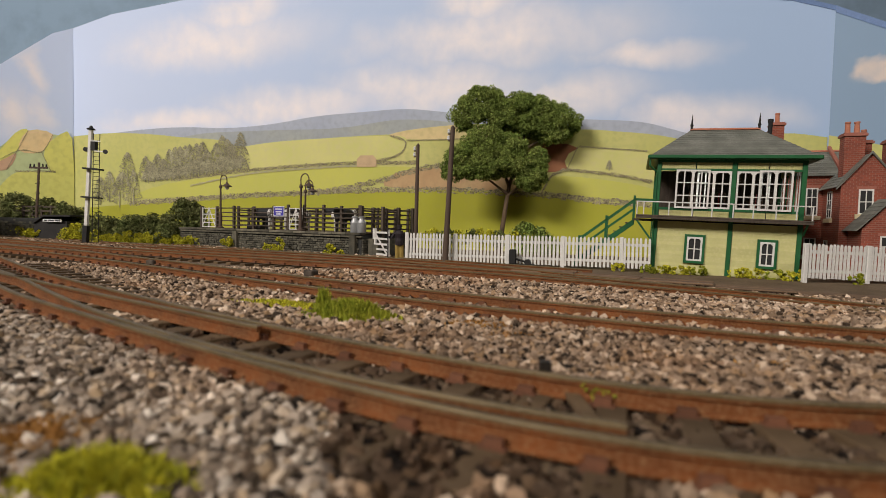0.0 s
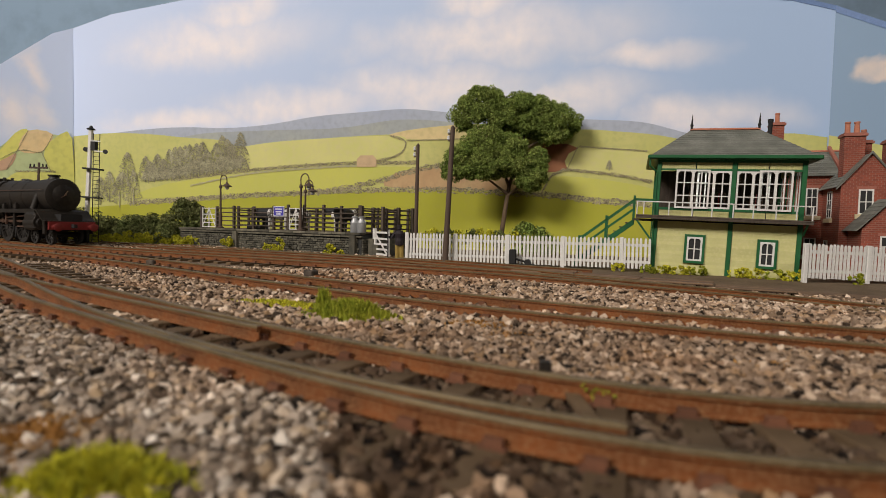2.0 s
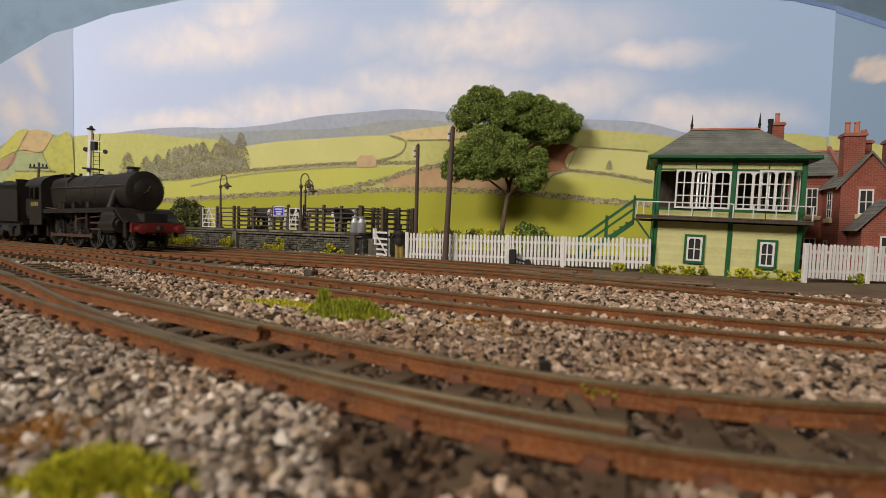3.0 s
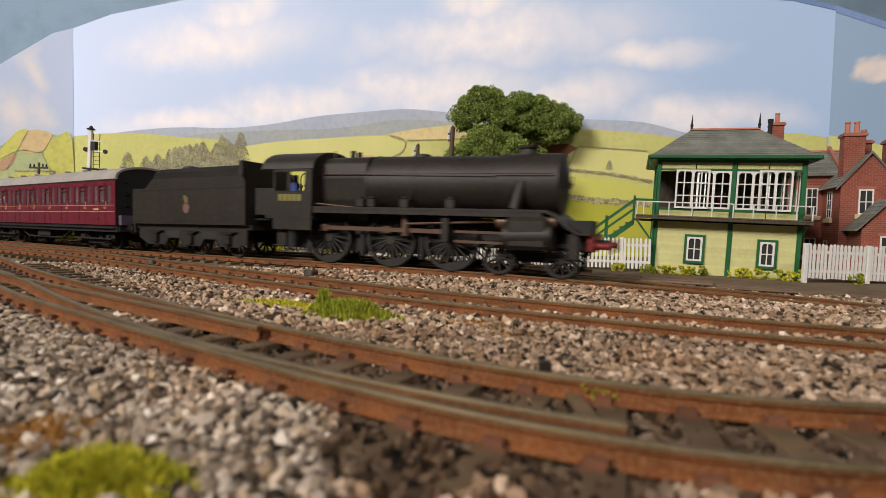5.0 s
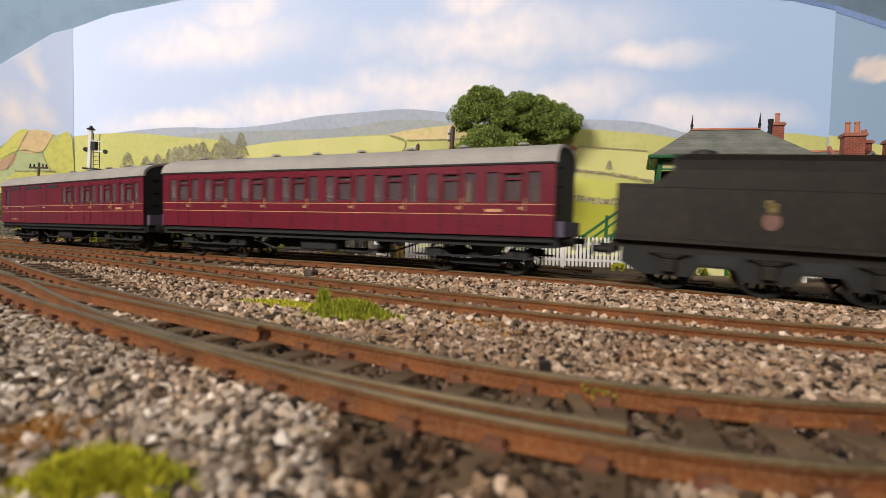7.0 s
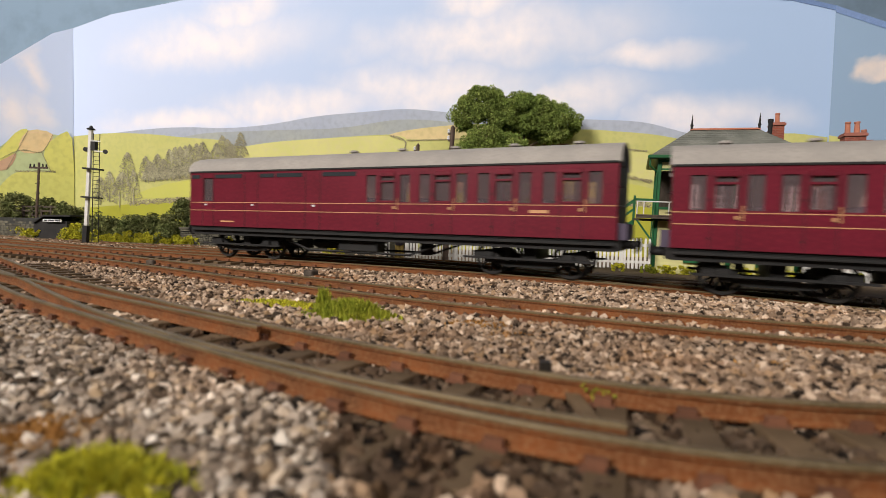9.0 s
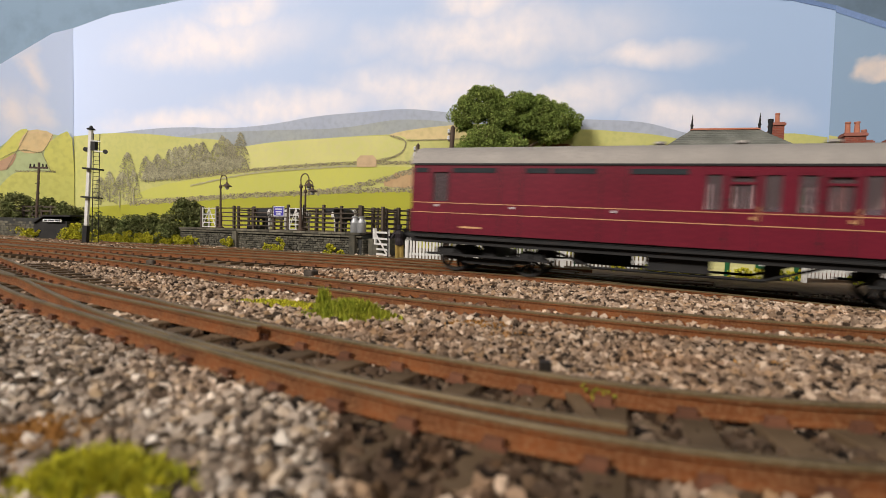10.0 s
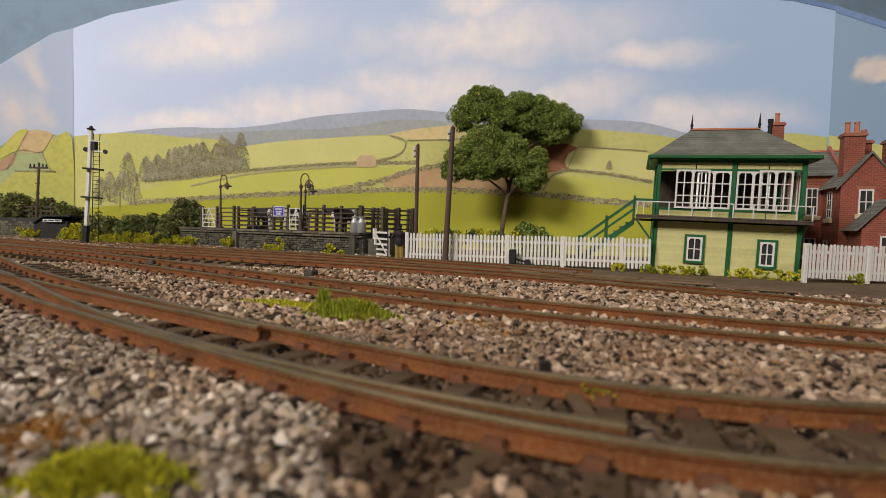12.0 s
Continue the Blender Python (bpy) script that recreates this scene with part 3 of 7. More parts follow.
PAINT = {
    "far_hill": paint("far_hill", (0.40, 0.44, 0.54), (0.46, 0.50, 0.58), 0.2),
    "mid_hill": paint("mid_hill", (0.35, 0.38, 0.42), (0.43, 0.45, 0.40), 0.3),
    "pasture": paint("pasture", (0.52, 0.52, 0.17), (0.60, 0.57, 0.23), 0.25, (0.47, 0.48, 0.18)),
    "pale": paint("pale", (0.66, 0.63, 0.25), (0.58, 0.58, 0.21), 0.25, (0.62, 0.58, 0.27)),
    "tan": paint("tan", (0.72, 0.56, 0.30), (0.62, 0.54, 0.26), 0.4),
    "brown": paint("brown", (0.50, 0.32, 0.17), (0.56, 0.40, 0.22), 0.5),
    # Red-brown field with the tree's cast shadow mixed into its tone.
    "shaded_red_earth": paint("shaded_red_earth", (0.30, 0.13, 0.07), (0.36, 0.17, 0.09), 0.5),
    "meadow": paint("meadow", (0.43, 0.42, 0.05), (0.38, 0.39, 0.05), 0.12, (0.41, 0.40, 0.06)),
    "lush": paint("lush", (0.58, 0.57, 0.13), (0.52, 0.53, 0.13), 0.2, (0.55, 0.54, 0.15)),
    "hedge": paint("hedge", (0.27, 0.24, 0.14), (0.40, 0.35, 0.23), 2.0, (0.19, 0.17, 0.10)),
    "lane": paint("lane", (0.50, 0.46, 0.33), (0.44, 0.41, 0.28), 1.0),
    "wood": paint("wood", (0.25, 0.23, 0.15), (0.38, 0.36, 0.23), 0.5, (0.17, 0.16, 0.10)),
    "bluegreen": paint("bluegreen", (0.40, 0.50, 0.20), (0.36, 0.47, 0.24), 0.3),
    # Wing paints: pastel fields, raised in tone where the west board lacks light.
    "wing_green": paint("wing_green", (0.62, 0.68, 0.34), (0.56, 0.64, 0.36), 0.3),
    "wing_pale": paint("wing_pale", (0.80, 0.76, 0.20), (0.70, 0.70, 0.22), 0.15),
    "wing_tan": paint("wing_tan", (0.90, 0.66, 0.34), (0.84, 0.66, 0.38), 0.4),
    "wing_brown": paint("wing_brown", (0.68, 0.42, 0.28), (0.62, 0.42, 0.28), 0.5),
    "barn": paint("barn", (0.62, 0.45, 0.27), (0.55, 0.40, 0.25), 1.0),
}


def backdrop_board(name, x0, x1, top, at, label, mat):
    """An upright board whose top edge follows (u, z) pairs."""
    bm = bmesh.new()
    prism(bm, [(x0, -1.0), (x1, -1.0)] + [(u, z) for u, z in top[::-1]], 0.0, 0.4, "Y")
    ob = part(name, bm, mat, at=at)
    return tagged(ob, label, "backdrop", kind="structure")


MAIN_AT = P(BX, BY, 0, rz=BTURN) @ Matrix.Diagonal((0.982, 1, 1, 1))
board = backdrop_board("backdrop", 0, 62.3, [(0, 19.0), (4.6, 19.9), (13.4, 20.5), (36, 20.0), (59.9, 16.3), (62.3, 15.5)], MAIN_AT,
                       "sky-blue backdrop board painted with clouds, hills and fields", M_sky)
WEST_AT = P(-46, 41.5, 0, rz=31.7) @ Matrix.Diagonal((0.851, 1, 1, 1))
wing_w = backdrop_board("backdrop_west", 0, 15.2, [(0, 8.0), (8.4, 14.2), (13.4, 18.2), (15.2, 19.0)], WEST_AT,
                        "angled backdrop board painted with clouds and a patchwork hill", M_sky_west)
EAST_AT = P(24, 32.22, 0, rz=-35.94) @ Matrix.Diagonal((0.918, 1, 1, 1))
wing_e = backdrop_board("backdrop_east", 0, 14, [(0, 15.5), (2.8, 13.9), (14, 9.0)], EAST_AT, "angled backdrop board painted with sky, its blue darkened for weaker light", M_sky_east)
M_edge = material("backdrop_edge_blue", (0.16, 0.26, 0.50), rough=0.6)
part("edge_strip", prism(bmesh.new(), [(0, 15.2), (0, 15.6), (2.8, 14.0), (14, 9.1), (14, 8.7), (2.8, 13.6)], -0.03, -0.004, "Y"), M_edge, wing_e, "darker blue edge strip")
part("edge_strip", prism(bmesh.new(), [(53, 17.2), (53, 17.5), (59.9, 16.4), (62.3, 15.6), (62.3, 15.3), (59.9, 16.1)], -0.03, -0.004, "Y"), M_edge, board, "darker blue edge strip")


def rounded(pts, steps=5, closed=False):
    """Catmull-Rom through a few points."""
    pts = [Vector((a, b)) for a, b in pts]
    k, out = len(pts), []
    for i in range(k if closed else k - 1):
        p0 = pts[i - 1] if closed or i > 0 else pts[i]
        p1, p2 = pts[i], pts[(i + 1) % k]
        p3 = pts[(i + 2) % k] if closed or i + 2 < k else p2
        for j in range(steps):
            t = j / steps
            out.append(0.5 * (2 * p1 + (p2 - p0) * t + (2 * p0 - 5 * p1 + 4 * p2 - p3) * t * t + (3 * p1 - p0 - 3 * p2 + p3) * t ** 3))
    if not closed:
        out.append(pts[-1])
    return [(p.x, p.y) for p in out]


LAYER = [0]


def painted(name, outline, colour, parent, jitter=0.0):
    """A flat painted piece, thin as paint, in front of the ones before it."""
    LAYER[0] += 1
    y = -0.004 * LAYER[0]
    bm = bmesh.new()
    rnd = random.Random(LAYER[0])
    vs = [bm.verts.new((a + rnd.uniform(-jitter, jitter), y, b + rnd.uniform(-jitter, jitter))) for a, b in outline]
    bm.faces.new(vs)
    bmesh.ops.triangulate(bm, faces=bm.faces)
    bmesh.ops.recalc_face_normals(bm, faces=bm.faces)
    return part(name, bm, PAINT[colour], parent)


def painted_hill(edge, colour, parent, bottom=-0.9):
    e = rounded(edge)
    return painted("painted_hill", e + [(e[-1][0], bottom), (e[0][0], bottom)], colour, parent)


def painted_field(pts, colour, parent):
    return painted("painted_field", rounded(pts, 3, True), colour, parent)


def painted_hedge(pts, width, parent, colour="hedge", lumps=True):
    """A row of little leafy dabs along a line."""
    LAYER[0] += 1
    y = -0.004 * LAYER[0]
    line = rounded(pts, 8)
    bm = bmesh.new()
    rnd = random.Random(LAYER[0])
    lengths = [math.dist(a, b) for a, b in zip(line, line[1:])]
    for (a, b), dist in zip(zip(line, line[1:]), lengths):
        for k in range(max(3, int(dist / width * 34))):
            t = rnd.random()
            u, z = a[0] + (b[0] - a[0]) * t, a[1] + (b[1] - a[1]) * t
            r = width * rnd.uniform(0.06, 0.19)
            u, z = u + rnd.uniform(-0.2, 0.2) * width, z + rnd.uniform(-0.5, 0.5) * width * (0.6 + 0.6 * abs(math.sin(u * 2.7)))
            ring = [bm.verts.new((u + r * rnd.uniform(0.7, 1.3) * math.cos(q), y - 0.00004 * (k % 50), z + 0.7 * r * rnd.uniform(0.7, 1.3) * math.sin(q)))
                    for q in [i * math.pi / 3.5 for i in range(7)]]
            bm.faces.new(ring)
    return part("painted_hedge", bm, PAINT[colour], parent)


def painted_trees(crowns, parent):
    """Woodland dabbed on in small strokes: (u, base z, height, width)."""
    LAYER[0] += 1
    y = -0.004 * LAYER[0]
    bm = bmesh.new()
    rnd = random.Random(LAYER[0])
    for u, z, h, w in crowns:
        for k in range(420):
            t = rnd.random() ** 0.8
            half = w / 2 * (1 - t) ** 0.6
            cu, cz = u + rnd.uniform(-half, half), z + h * (0.12 + 0.88 * t)
            r = rnd.uniform(0.025, 0.085) * min(1, w / 1.2)
            ring = [bm.verts.new((cu + r * rnd.uniform(0.5, 1.3) * math.cos(q), y - 0.00002 * (k % 100), cz + 0.8 * r * rnd.uniform(0.5, 1.3) * math.sin(q)))
                    for q in [i * math.pi / 2.5 for i in range(5)]]
            bm.faces.new(ring)
        ring = [bm.verts.new(p) for p in ((u - 0.05, y, z), (u + 0.05, y, z), (u + 0.05, y, z + h * 0.5), (u - 0.05, y, z + h * 0.5))]
        bm.faces.new(ring)
    return part("painted_wood", bm, PAINT["wood"], parent)


painted_hill([(0, 8.8), (7.9, 9.4), (12.9, 9.5), (17.1, 9.3), (21.6, 9.5), (25.8, 10.0), (29.9, 10.2), (33.7, 10.3), (37.4, 9.9), (41.8, 9.5), (47.1, 9.1), (50.9, 8.8), (53.5, 8.1), (55.5, 7.5)], "far_hill", board)
painted_hill([(11.1, 8.3), (14.7, 8.9), (21.6, 9.0), (27.9, 9.0), (32.8, 9.5), (36.5, 9.3), (39.7, 8.8), (45.9, 8.3)], "mid_hill", board)
painted_hill([(0, 9.0), (4.6, 9.2), (8.9, 9.0), (12.9, 8.6), (16.5, 8.3), (18.5, 7.7), (21.6, 8.0), (25.9, 8.2), (32.4, 8.4), (35.7, 8.2), (38.8, 8.4), (46.7, 8.4), (49.4, 8.2), (52.0, 7.9), (54.5, 7.4), (57, 7.3), (59.8, 7.8), (62.2, 7.5)], "pasture", board)
painted_field([(32.4, 8.4), (34.9, 8.8), (38.8, 9.0), (43.5, 8.8), (43.5, 7.9), (38.8, 7.9), (33.8, 8.0)], "tan", board)
painted_field([(17.7, 6.5), (18.2, 7.5), (21.6, 8.0), (25.9, 8.2), (32.4, 8.3), (33.8, 7.9), (32.9, 6.7), (25.9, 6.2), (19.4, 5.8)], "pale", board)
painted_field([(33.6, 6.8), (34.5, 7.8), (38.8, 7.9), (44.3, 7.7), (44.4, 5.8), (37.5, 6.1)], "pasture", board)
painted_field([(7.0, 3.3), (11.1, 4.6), (20.0, 5.5), (25.9, 5.8), (30.0, 5.9), (34.5, 5.8), (31.0, 4.7), (26.0, 4.0), (19.4, 3.7), (13.0, 3.4)], "lush", board)
painted_field([(32.0, 4.4), (32.9, 5.4), (35.7, 5.8), (39.7, 5.7), (43.2, 5.1), (44.4, 4.4), (41.9, 4.1), (35.7, 4.2)], "brown", board)
painted_field([(44.4, 7.4), (46.8, 7.1), (46.1, 5.6), (43.6, 5.6)], "shaded_red_earth", board)
painted_field([(46.1, 5.7), (46.9, 7.1), (51.5, 6.7), (52.1, 4.8), (49.5, 5.2)], "pale", board)
painted_field([(44.0, 4.2), (45.0, 5.1), (48.4, 4.9), (52.1, 4.2), (52.2, 3.4), (48.4, 3.6)], "lush", board)
painted_hill([(0, 2.2), (6.7, 2.7), (13.0, 3.0), (19.4, 3.4), (26.0, 3.7), (32.0, 4.0), (37.6, 4.1), (44.4, 3.7), (48.4, 3.2), (51.8, 3.0), (57.1, 2.9), (62.2, 2.7)], "meadow", board)
for pts, w in (([(11.4, 4.9), (19.4, 5.7), (25.9, 6.1), (30.0, 6.2), (34.8, 6.2)], 0.26), ([(6.7, 2.8), (13.0, 3.2), (19.4, 3.6), (26.0, 3.9), (31.0, 4.7), (34.8, 5.7), (37.5, 6.0)], 0.42),
               ([(26.0, 3.9), (32.0, 4.1), (37.6, 4.1), (44.4, 3.8), (48.4, 3.4), (51.8, 3.2)], 0.42), ([(46.0, 5.6), (49.5, 5.2), (51.9, 4.7)], 0.22),
               ([(32.4, 8.3), (33.7, 7.8), (33.1, 6.8), (30.5, 6.2)], 0.18), ([(46.8, 7.2), (46.1, 5.6)], 0.12), ([(46.9, 7.2), (51.5, 6.8)], 0.12),
               ([(44.4, 4.0), (45.0, 5.1), (46.0, 5.6)], 0.22), ([(33.8, 7.9), (35.7, 7.9), (38.8, 7.9)], 0.10)):
    painted_hedge(pts, w, board)
painted_hedge([(13.5, 4.4), (19.4, 5.4), (25.9, 5.85), (30.0, 6.0)], 0.14, board, "lane")
painted_trees([(8.6 + 0.62 * i + random.uniform(-0.2, 0.2), 4.7 + 0.07 * i, 1.6 + 1.1 * random.random() + 0.03 * i, 2.1) for i in range(17)] + [(8.9 + 0.7 * i, 4.6 + 0.08 * i, 1.0 + 0.5 * random.random(), 1.8) for i in range(15)], board)
painted_trees([(3.3, 2.6, 2.6, 2.2), (4.4, 2.9, 2.8, 2.3), (5.6, 2.4, 2.9, 2.4), (6.5, 4.4, 3.0, 2.6), (7.2, 2.6, 3.2, 2.1), (5.9, 4.0, 1.6, 2.4), (49.0, 5.5, 0.7, 0.5)], board)
painted("painted_barn", [(29.6, 5.9), (31.3, 5.9), (31.3, 6.5), (31.0, 6.8), (29.9, 6.8), (29.6, 6.5)], "barn", board)
painted_hill([(0, 3.0), (5, 5.0), (8.4, 6.0), (9.4, 7.8), (11.1, 9.1), (13.4, 9.0), (15.1, 8.9)], "wing_green", wing_w)
painted_field([(8.4, 6.2), (10.2, 8.8), (11.3, 9.15), (10.4, 7.3), (9.1, 6.3)], "wing_pale", wing_w)
painted_field([(11.3, 9.15), (13.4, 9.0), (12.4, 7.3), (10.5, 7.3)], "wing_tan", wing_w)
painted_field([(7.0, 5.2), (9.1, 6.3), (10.3, 7.0), (9.5, 5.5)], "wing_brown", wing_w)
painted_field([(13.5, 8.6), (15.1, 8.7), (15.1, -0.5), (13.9, 4.0), (12.6, 7.0)], "wing_pale", wing_w)
painted_hill([(5, 1.0), (8.4, 3.4), (10.3, 5.3), (13.7, 5.5), (15.1, 5.5)], "wing_pale", wing_w)
for pts in ([(11.3, 9.1), (10.4, 7.3), (9.5, 5.5)], [(8.4, 6.0), (10.6, 7.3), (12.4, 7.3), (13.4, 9.0)], [(12.4, 7.3), (13.2, 5.6)]):
    painted_hedge(pts, 0.08, wing_w)
painted_hedge([(10.2, 5.4), (13.6, 5.6)], 0.16, wing_w)
painted_hill([(0, 7.6), (1.5, 7.2), (3.5, 6.6), (8, 5.5)], "pasture", wing_e)


# ---- foliage ----
def foliage(name, blobs, mat, label, category, size, density, parent=None, at=None, seed=1, shell=0.35, kind="", clump=0.42):
    """Clumps of foam over soft blobs (x, y, z, rx, ry, rz)."""
    rng = np.random.default_rng(seed)
    cs, ss = [], []
    for bx, by, bz, rx, ry, rz in blobs:
        area = rx * ry + ry * rz + rx * rz
        k = max(60, int(3.2 * density * area))
        clumps = max(5, int(14 * area / clump ** 2 * 0.16))
        d = rng.normal(size=(clumps, 3))
        d /= np.linalg.norm(d, axis=1, keepdims=True)
        heads = d * (0.72 + 0.26 * rng.random((clumps, 1))) * (rx, ry, rz) + (bx, by, bz)
        which = rng.integers(0, clumps, k)
        e = rng.normal(size=(k, 3))
        e /= np.linalg.norm(e, axis=1, keepdims=True)
        reach = clump * min(1.0, min(rx, ry, rz) * 1.6) * (1 - shell * rng.random(k) ** 1.5) * rng.uniform(0.8, 1.1, clumps)[which]
        cs.append(heads[which] + e * reach[:, None])
        ss.append(size * 1.1 * rng.uniform(0.5, 1.4, k))
    ob = leaves(name, np.concatenate(cs), np.concatenate(ss), mat, parent, at)
    if label:
        tagged(ob, label, category, kind=kind)
    return ob


def tree():
    t = thing("tree", "model tree with a leaning trunk and dark green foam crown", "tree", P(3.75, 34.56, -0.4) @ Matrix.Scale(0.88, 4))
    trunk = tubes(((0, 0, 0), (0.22, 0, 1.6), 0.24, 0.19), ((0.22, 0, 1.6), (0.45, 0, 3.4), 0.19, 0.17), ((0.45, 0, 3.4), (0.7, 0.1, 5.2), 0.17, 0.14), seg=10)
    part("trunk", trunk, M_bark, t, smooth=True)
    for a, b, r in (((0.55, 0, 4.6), (-2.0, -0.4, 6.4), 0.11), ((0.5, 0, 4.4), (2.2, -0.2, 5.8), 0.11), ((0.7, 0.1, 5.2), (-1.2, 0.8, 9.8), 0.13), ((0.7, 0.1, 5.2), (2.0, 0.9, 9.6), 0.14), ((1.6, 0.7, 8.0), (4.4, 0.8, 9.6), 0.10)):
        part("limb", tubes((a, b, r, r * 0.4), seg=8), M_bark, t, smooth=True)
    foliage("crown", [(-2.7, -0.6, 7.0, 1.5, 1.2, 1.2), (-1.2, -0.7, 8.2, 1.7, 1.3, 1.3), (0.5, -0.7, 8.0, 1.3, 1.2, 1.0), (-0.6, -0.8, 6.8, 2.2, 1.4, 1.1), (1.9, -0.6, 6.8, 1.6, 1.1, 1.3), (2.1, -0.7, 5.8, 1.2, 1.0, 0.8), (-3.6, -0.5, 6.2, 0.8, 0.7, 0.7), (-1.6, -0.7, 6.2, 1.4, 1.0, 0.6)],
            M_leaf, "", "", 0.078, 760, t, seed=3, clump=0.42)
    foliage("upper_crown", [(-2.6, 0.5, 10.6, 1.4, 1.2, 1.0), (-1.4, 0.4, 11.5, 1.8, 1.2, 1.15), (0.1, 0.5, 10.7, 1.5, 1.2, 1.2), (1.6, 0.5, 11.2, 1.7, 1.2, 1.1), (3.1, 0.5, 10.9, 1.5, 1.2, 1.1), (4.6, 0.6, 10.2, 1.5, 1.2, 1.3), (2.4, 0.5, 10.0, 1.4, 1.1, 0.9), (4.0, 0.5, 9.4, 1.1, 1.0, 0.7)],
            M_leaf, "", "", 0.078, 760, t, seed=4, clump=0.42)


tree()


def leafy(name, mat, label, category, at, blobs, size=0.09, density=260, seed=1):
    return foliage(name, blobs, mat, label, category, size, density, None, at, seed, clump=min(0.34, 0.8 * max(b[5] for b in blobs)), kind="stuff" if category in ("weeds", "scatter") else "")


leafy("hedge", M_hedge, "dense dark green hedge along the back of the line", "hedge", P(-21.8, 35.60, -0.4, rz=-20.6),
      [(-4.0 + 0.36 * i, 0.3 * math.sin(i * 1.7), 0.95 + 0.3 * math.sin(i * 2.3), 0.5 + 0.15 * math.sin(i * 3.1), 0.5, 0.85 + 0.2 * math.sin(i * 1.3)) for i in range(22)], 0.085, 300, 5)
leafy("bush", M_hedge, "tall rounded dark green bush beside the dock", "bush", P(-18.6, 36.73, -0.4), [(0, 0, 1.7, 1.25, 0.9, 1.5), (0.7, 0.1, 1.5, 0.9, 0.8, 1.3)], 0.10, 330, 6)
leafy("bush", M_hedge, "rounded green bush behind the black hut", "bush", P(-30.2, 41.08, -0.4), [(0, 0, 1.8, 1.1, 0.8, 1.2), (0.5, 0, 1.4, 0.9, 0.7, 1.0)], 0.10, 300, 7)
leafy("bush", M_hedge, "dark green bush by the far fence", "bush", P(-37.0, 44.30, -0.4), [(0, 0, 2.3, 1.5, 1.0, 1.4), (2.6, 0, 2.1, 1.2, 0.9, 1.2), (-2, 0, 2.3, 1.2, 1.0, 1.3)], 0.11, 260, 8)
for i in range(9):
    x = -23.6 + i * 0.95
    leafy("weed_clump", M_weed, "bright yellow-green weed clump at the foot of the hedge", "weeds", P(x, 34.64 - 0.145 * i + random.uniform(-0.2, 0.3), -0.38),
          [(random.uniform(-0.2, 0.2), 0, 0.35, 0.6, 0.35, random.uniform(0.35, 0.6)), (0.4, 0.1, 0.25, 0.4, 0.3, 0.35)], 0.042, 800, 20 + i)
for i, (x, y, r) in enumerate(((-38.5, 43.50, 0.8), (-36.0, 43.09, 0.7), (-34.8, 42.29, 0.7), (-32.2, 39.87, 0.6), (-30.9, 38.82, 0.55), (-27.2, 37.54, 0.9), (-26.3, 36.89, 0.6))):
    leafy("weed_clump", M_weed, "yellow-green weed clump on the stony bank", "weeds", P(x, y, -0.35), [(0, 0, 0.5 * r, r, 0.6 * r, 0.8 * r), (0.4 * r, 0, 0.9 * r, 0.6 * r, 0.5 * r, 0.5 * r)], 0.07, 380, 40 + i)
for i, (x, y, r, h) in enumerate(((-13.3, 31.33, 0.32, 0.42), (-9.9, 29.00, 0.45, 0.28), (-9.3, 28.68, 0.3, 0.5), (-6.1, 27.06, 0.28, 0.36), (-5.4, 26.66, 0.2, 0.22))):
    leafy("weed_clump", M_weed, "yellow-green weeds growing at the dock wall", "weeds", P(x, y, -0.35), [(0, 0, h * 0.6, r, 0.3, h), (0.2, 0, h * 0.9, r * 0.5, 0.25, h * 0.6)], 0.05, 520, 60 + i)
leafy("bush", M_leaf, "low dark green bush against the backdrop", "bush", P(5.7, 33.99, -0.4), [(0, 0, 0.9, 1.3, 0.7, 1.1), (1.2, 0, 0.6, 0.8, 0.6, 0.7)], 0.10, 300, 70)
for i in range(7):
    leafy("weed_clump", M_hedge if i % 2 else M_weed, "scrubby weeds behind the white fence", "weeds", P(-0.6 + 0.75 * i, 29.80 - 0.16 * i, -0.4), [(0, 0, 1.05, 0.5, 0.4, 0.5 + 0.15 * math.sin(i * 2))], 0.07, 300, 75 + i)
for i, (x, y, r) in enumerate(((8.5, 21.18, 0.45), (9.3, 21.35, 0.4), (9.9, 21.10, 0.5), (10.5, 20.86, 0.4), (11.9, 20.38, 0.55), (12.4, 20.14, 0.35), (13.0, 19.90, 0.5), (13.5, 19.57, 0.55), (7.4, 21.67, 0.35), (15.2, 18.69, 0.3))):
    leafy("weed_clump", M_bush if i % 3 == 0 else M_weed, "green and yellow weeds at the foot of the signal box", "weeds", P(x, y, -0.42), [(0, 0, 0.12, r, 0.2, 0.22), (0.15, 0, 0.2, r * 0.5, 0.2, 0.16)], 0.045, 700, 90 + i)


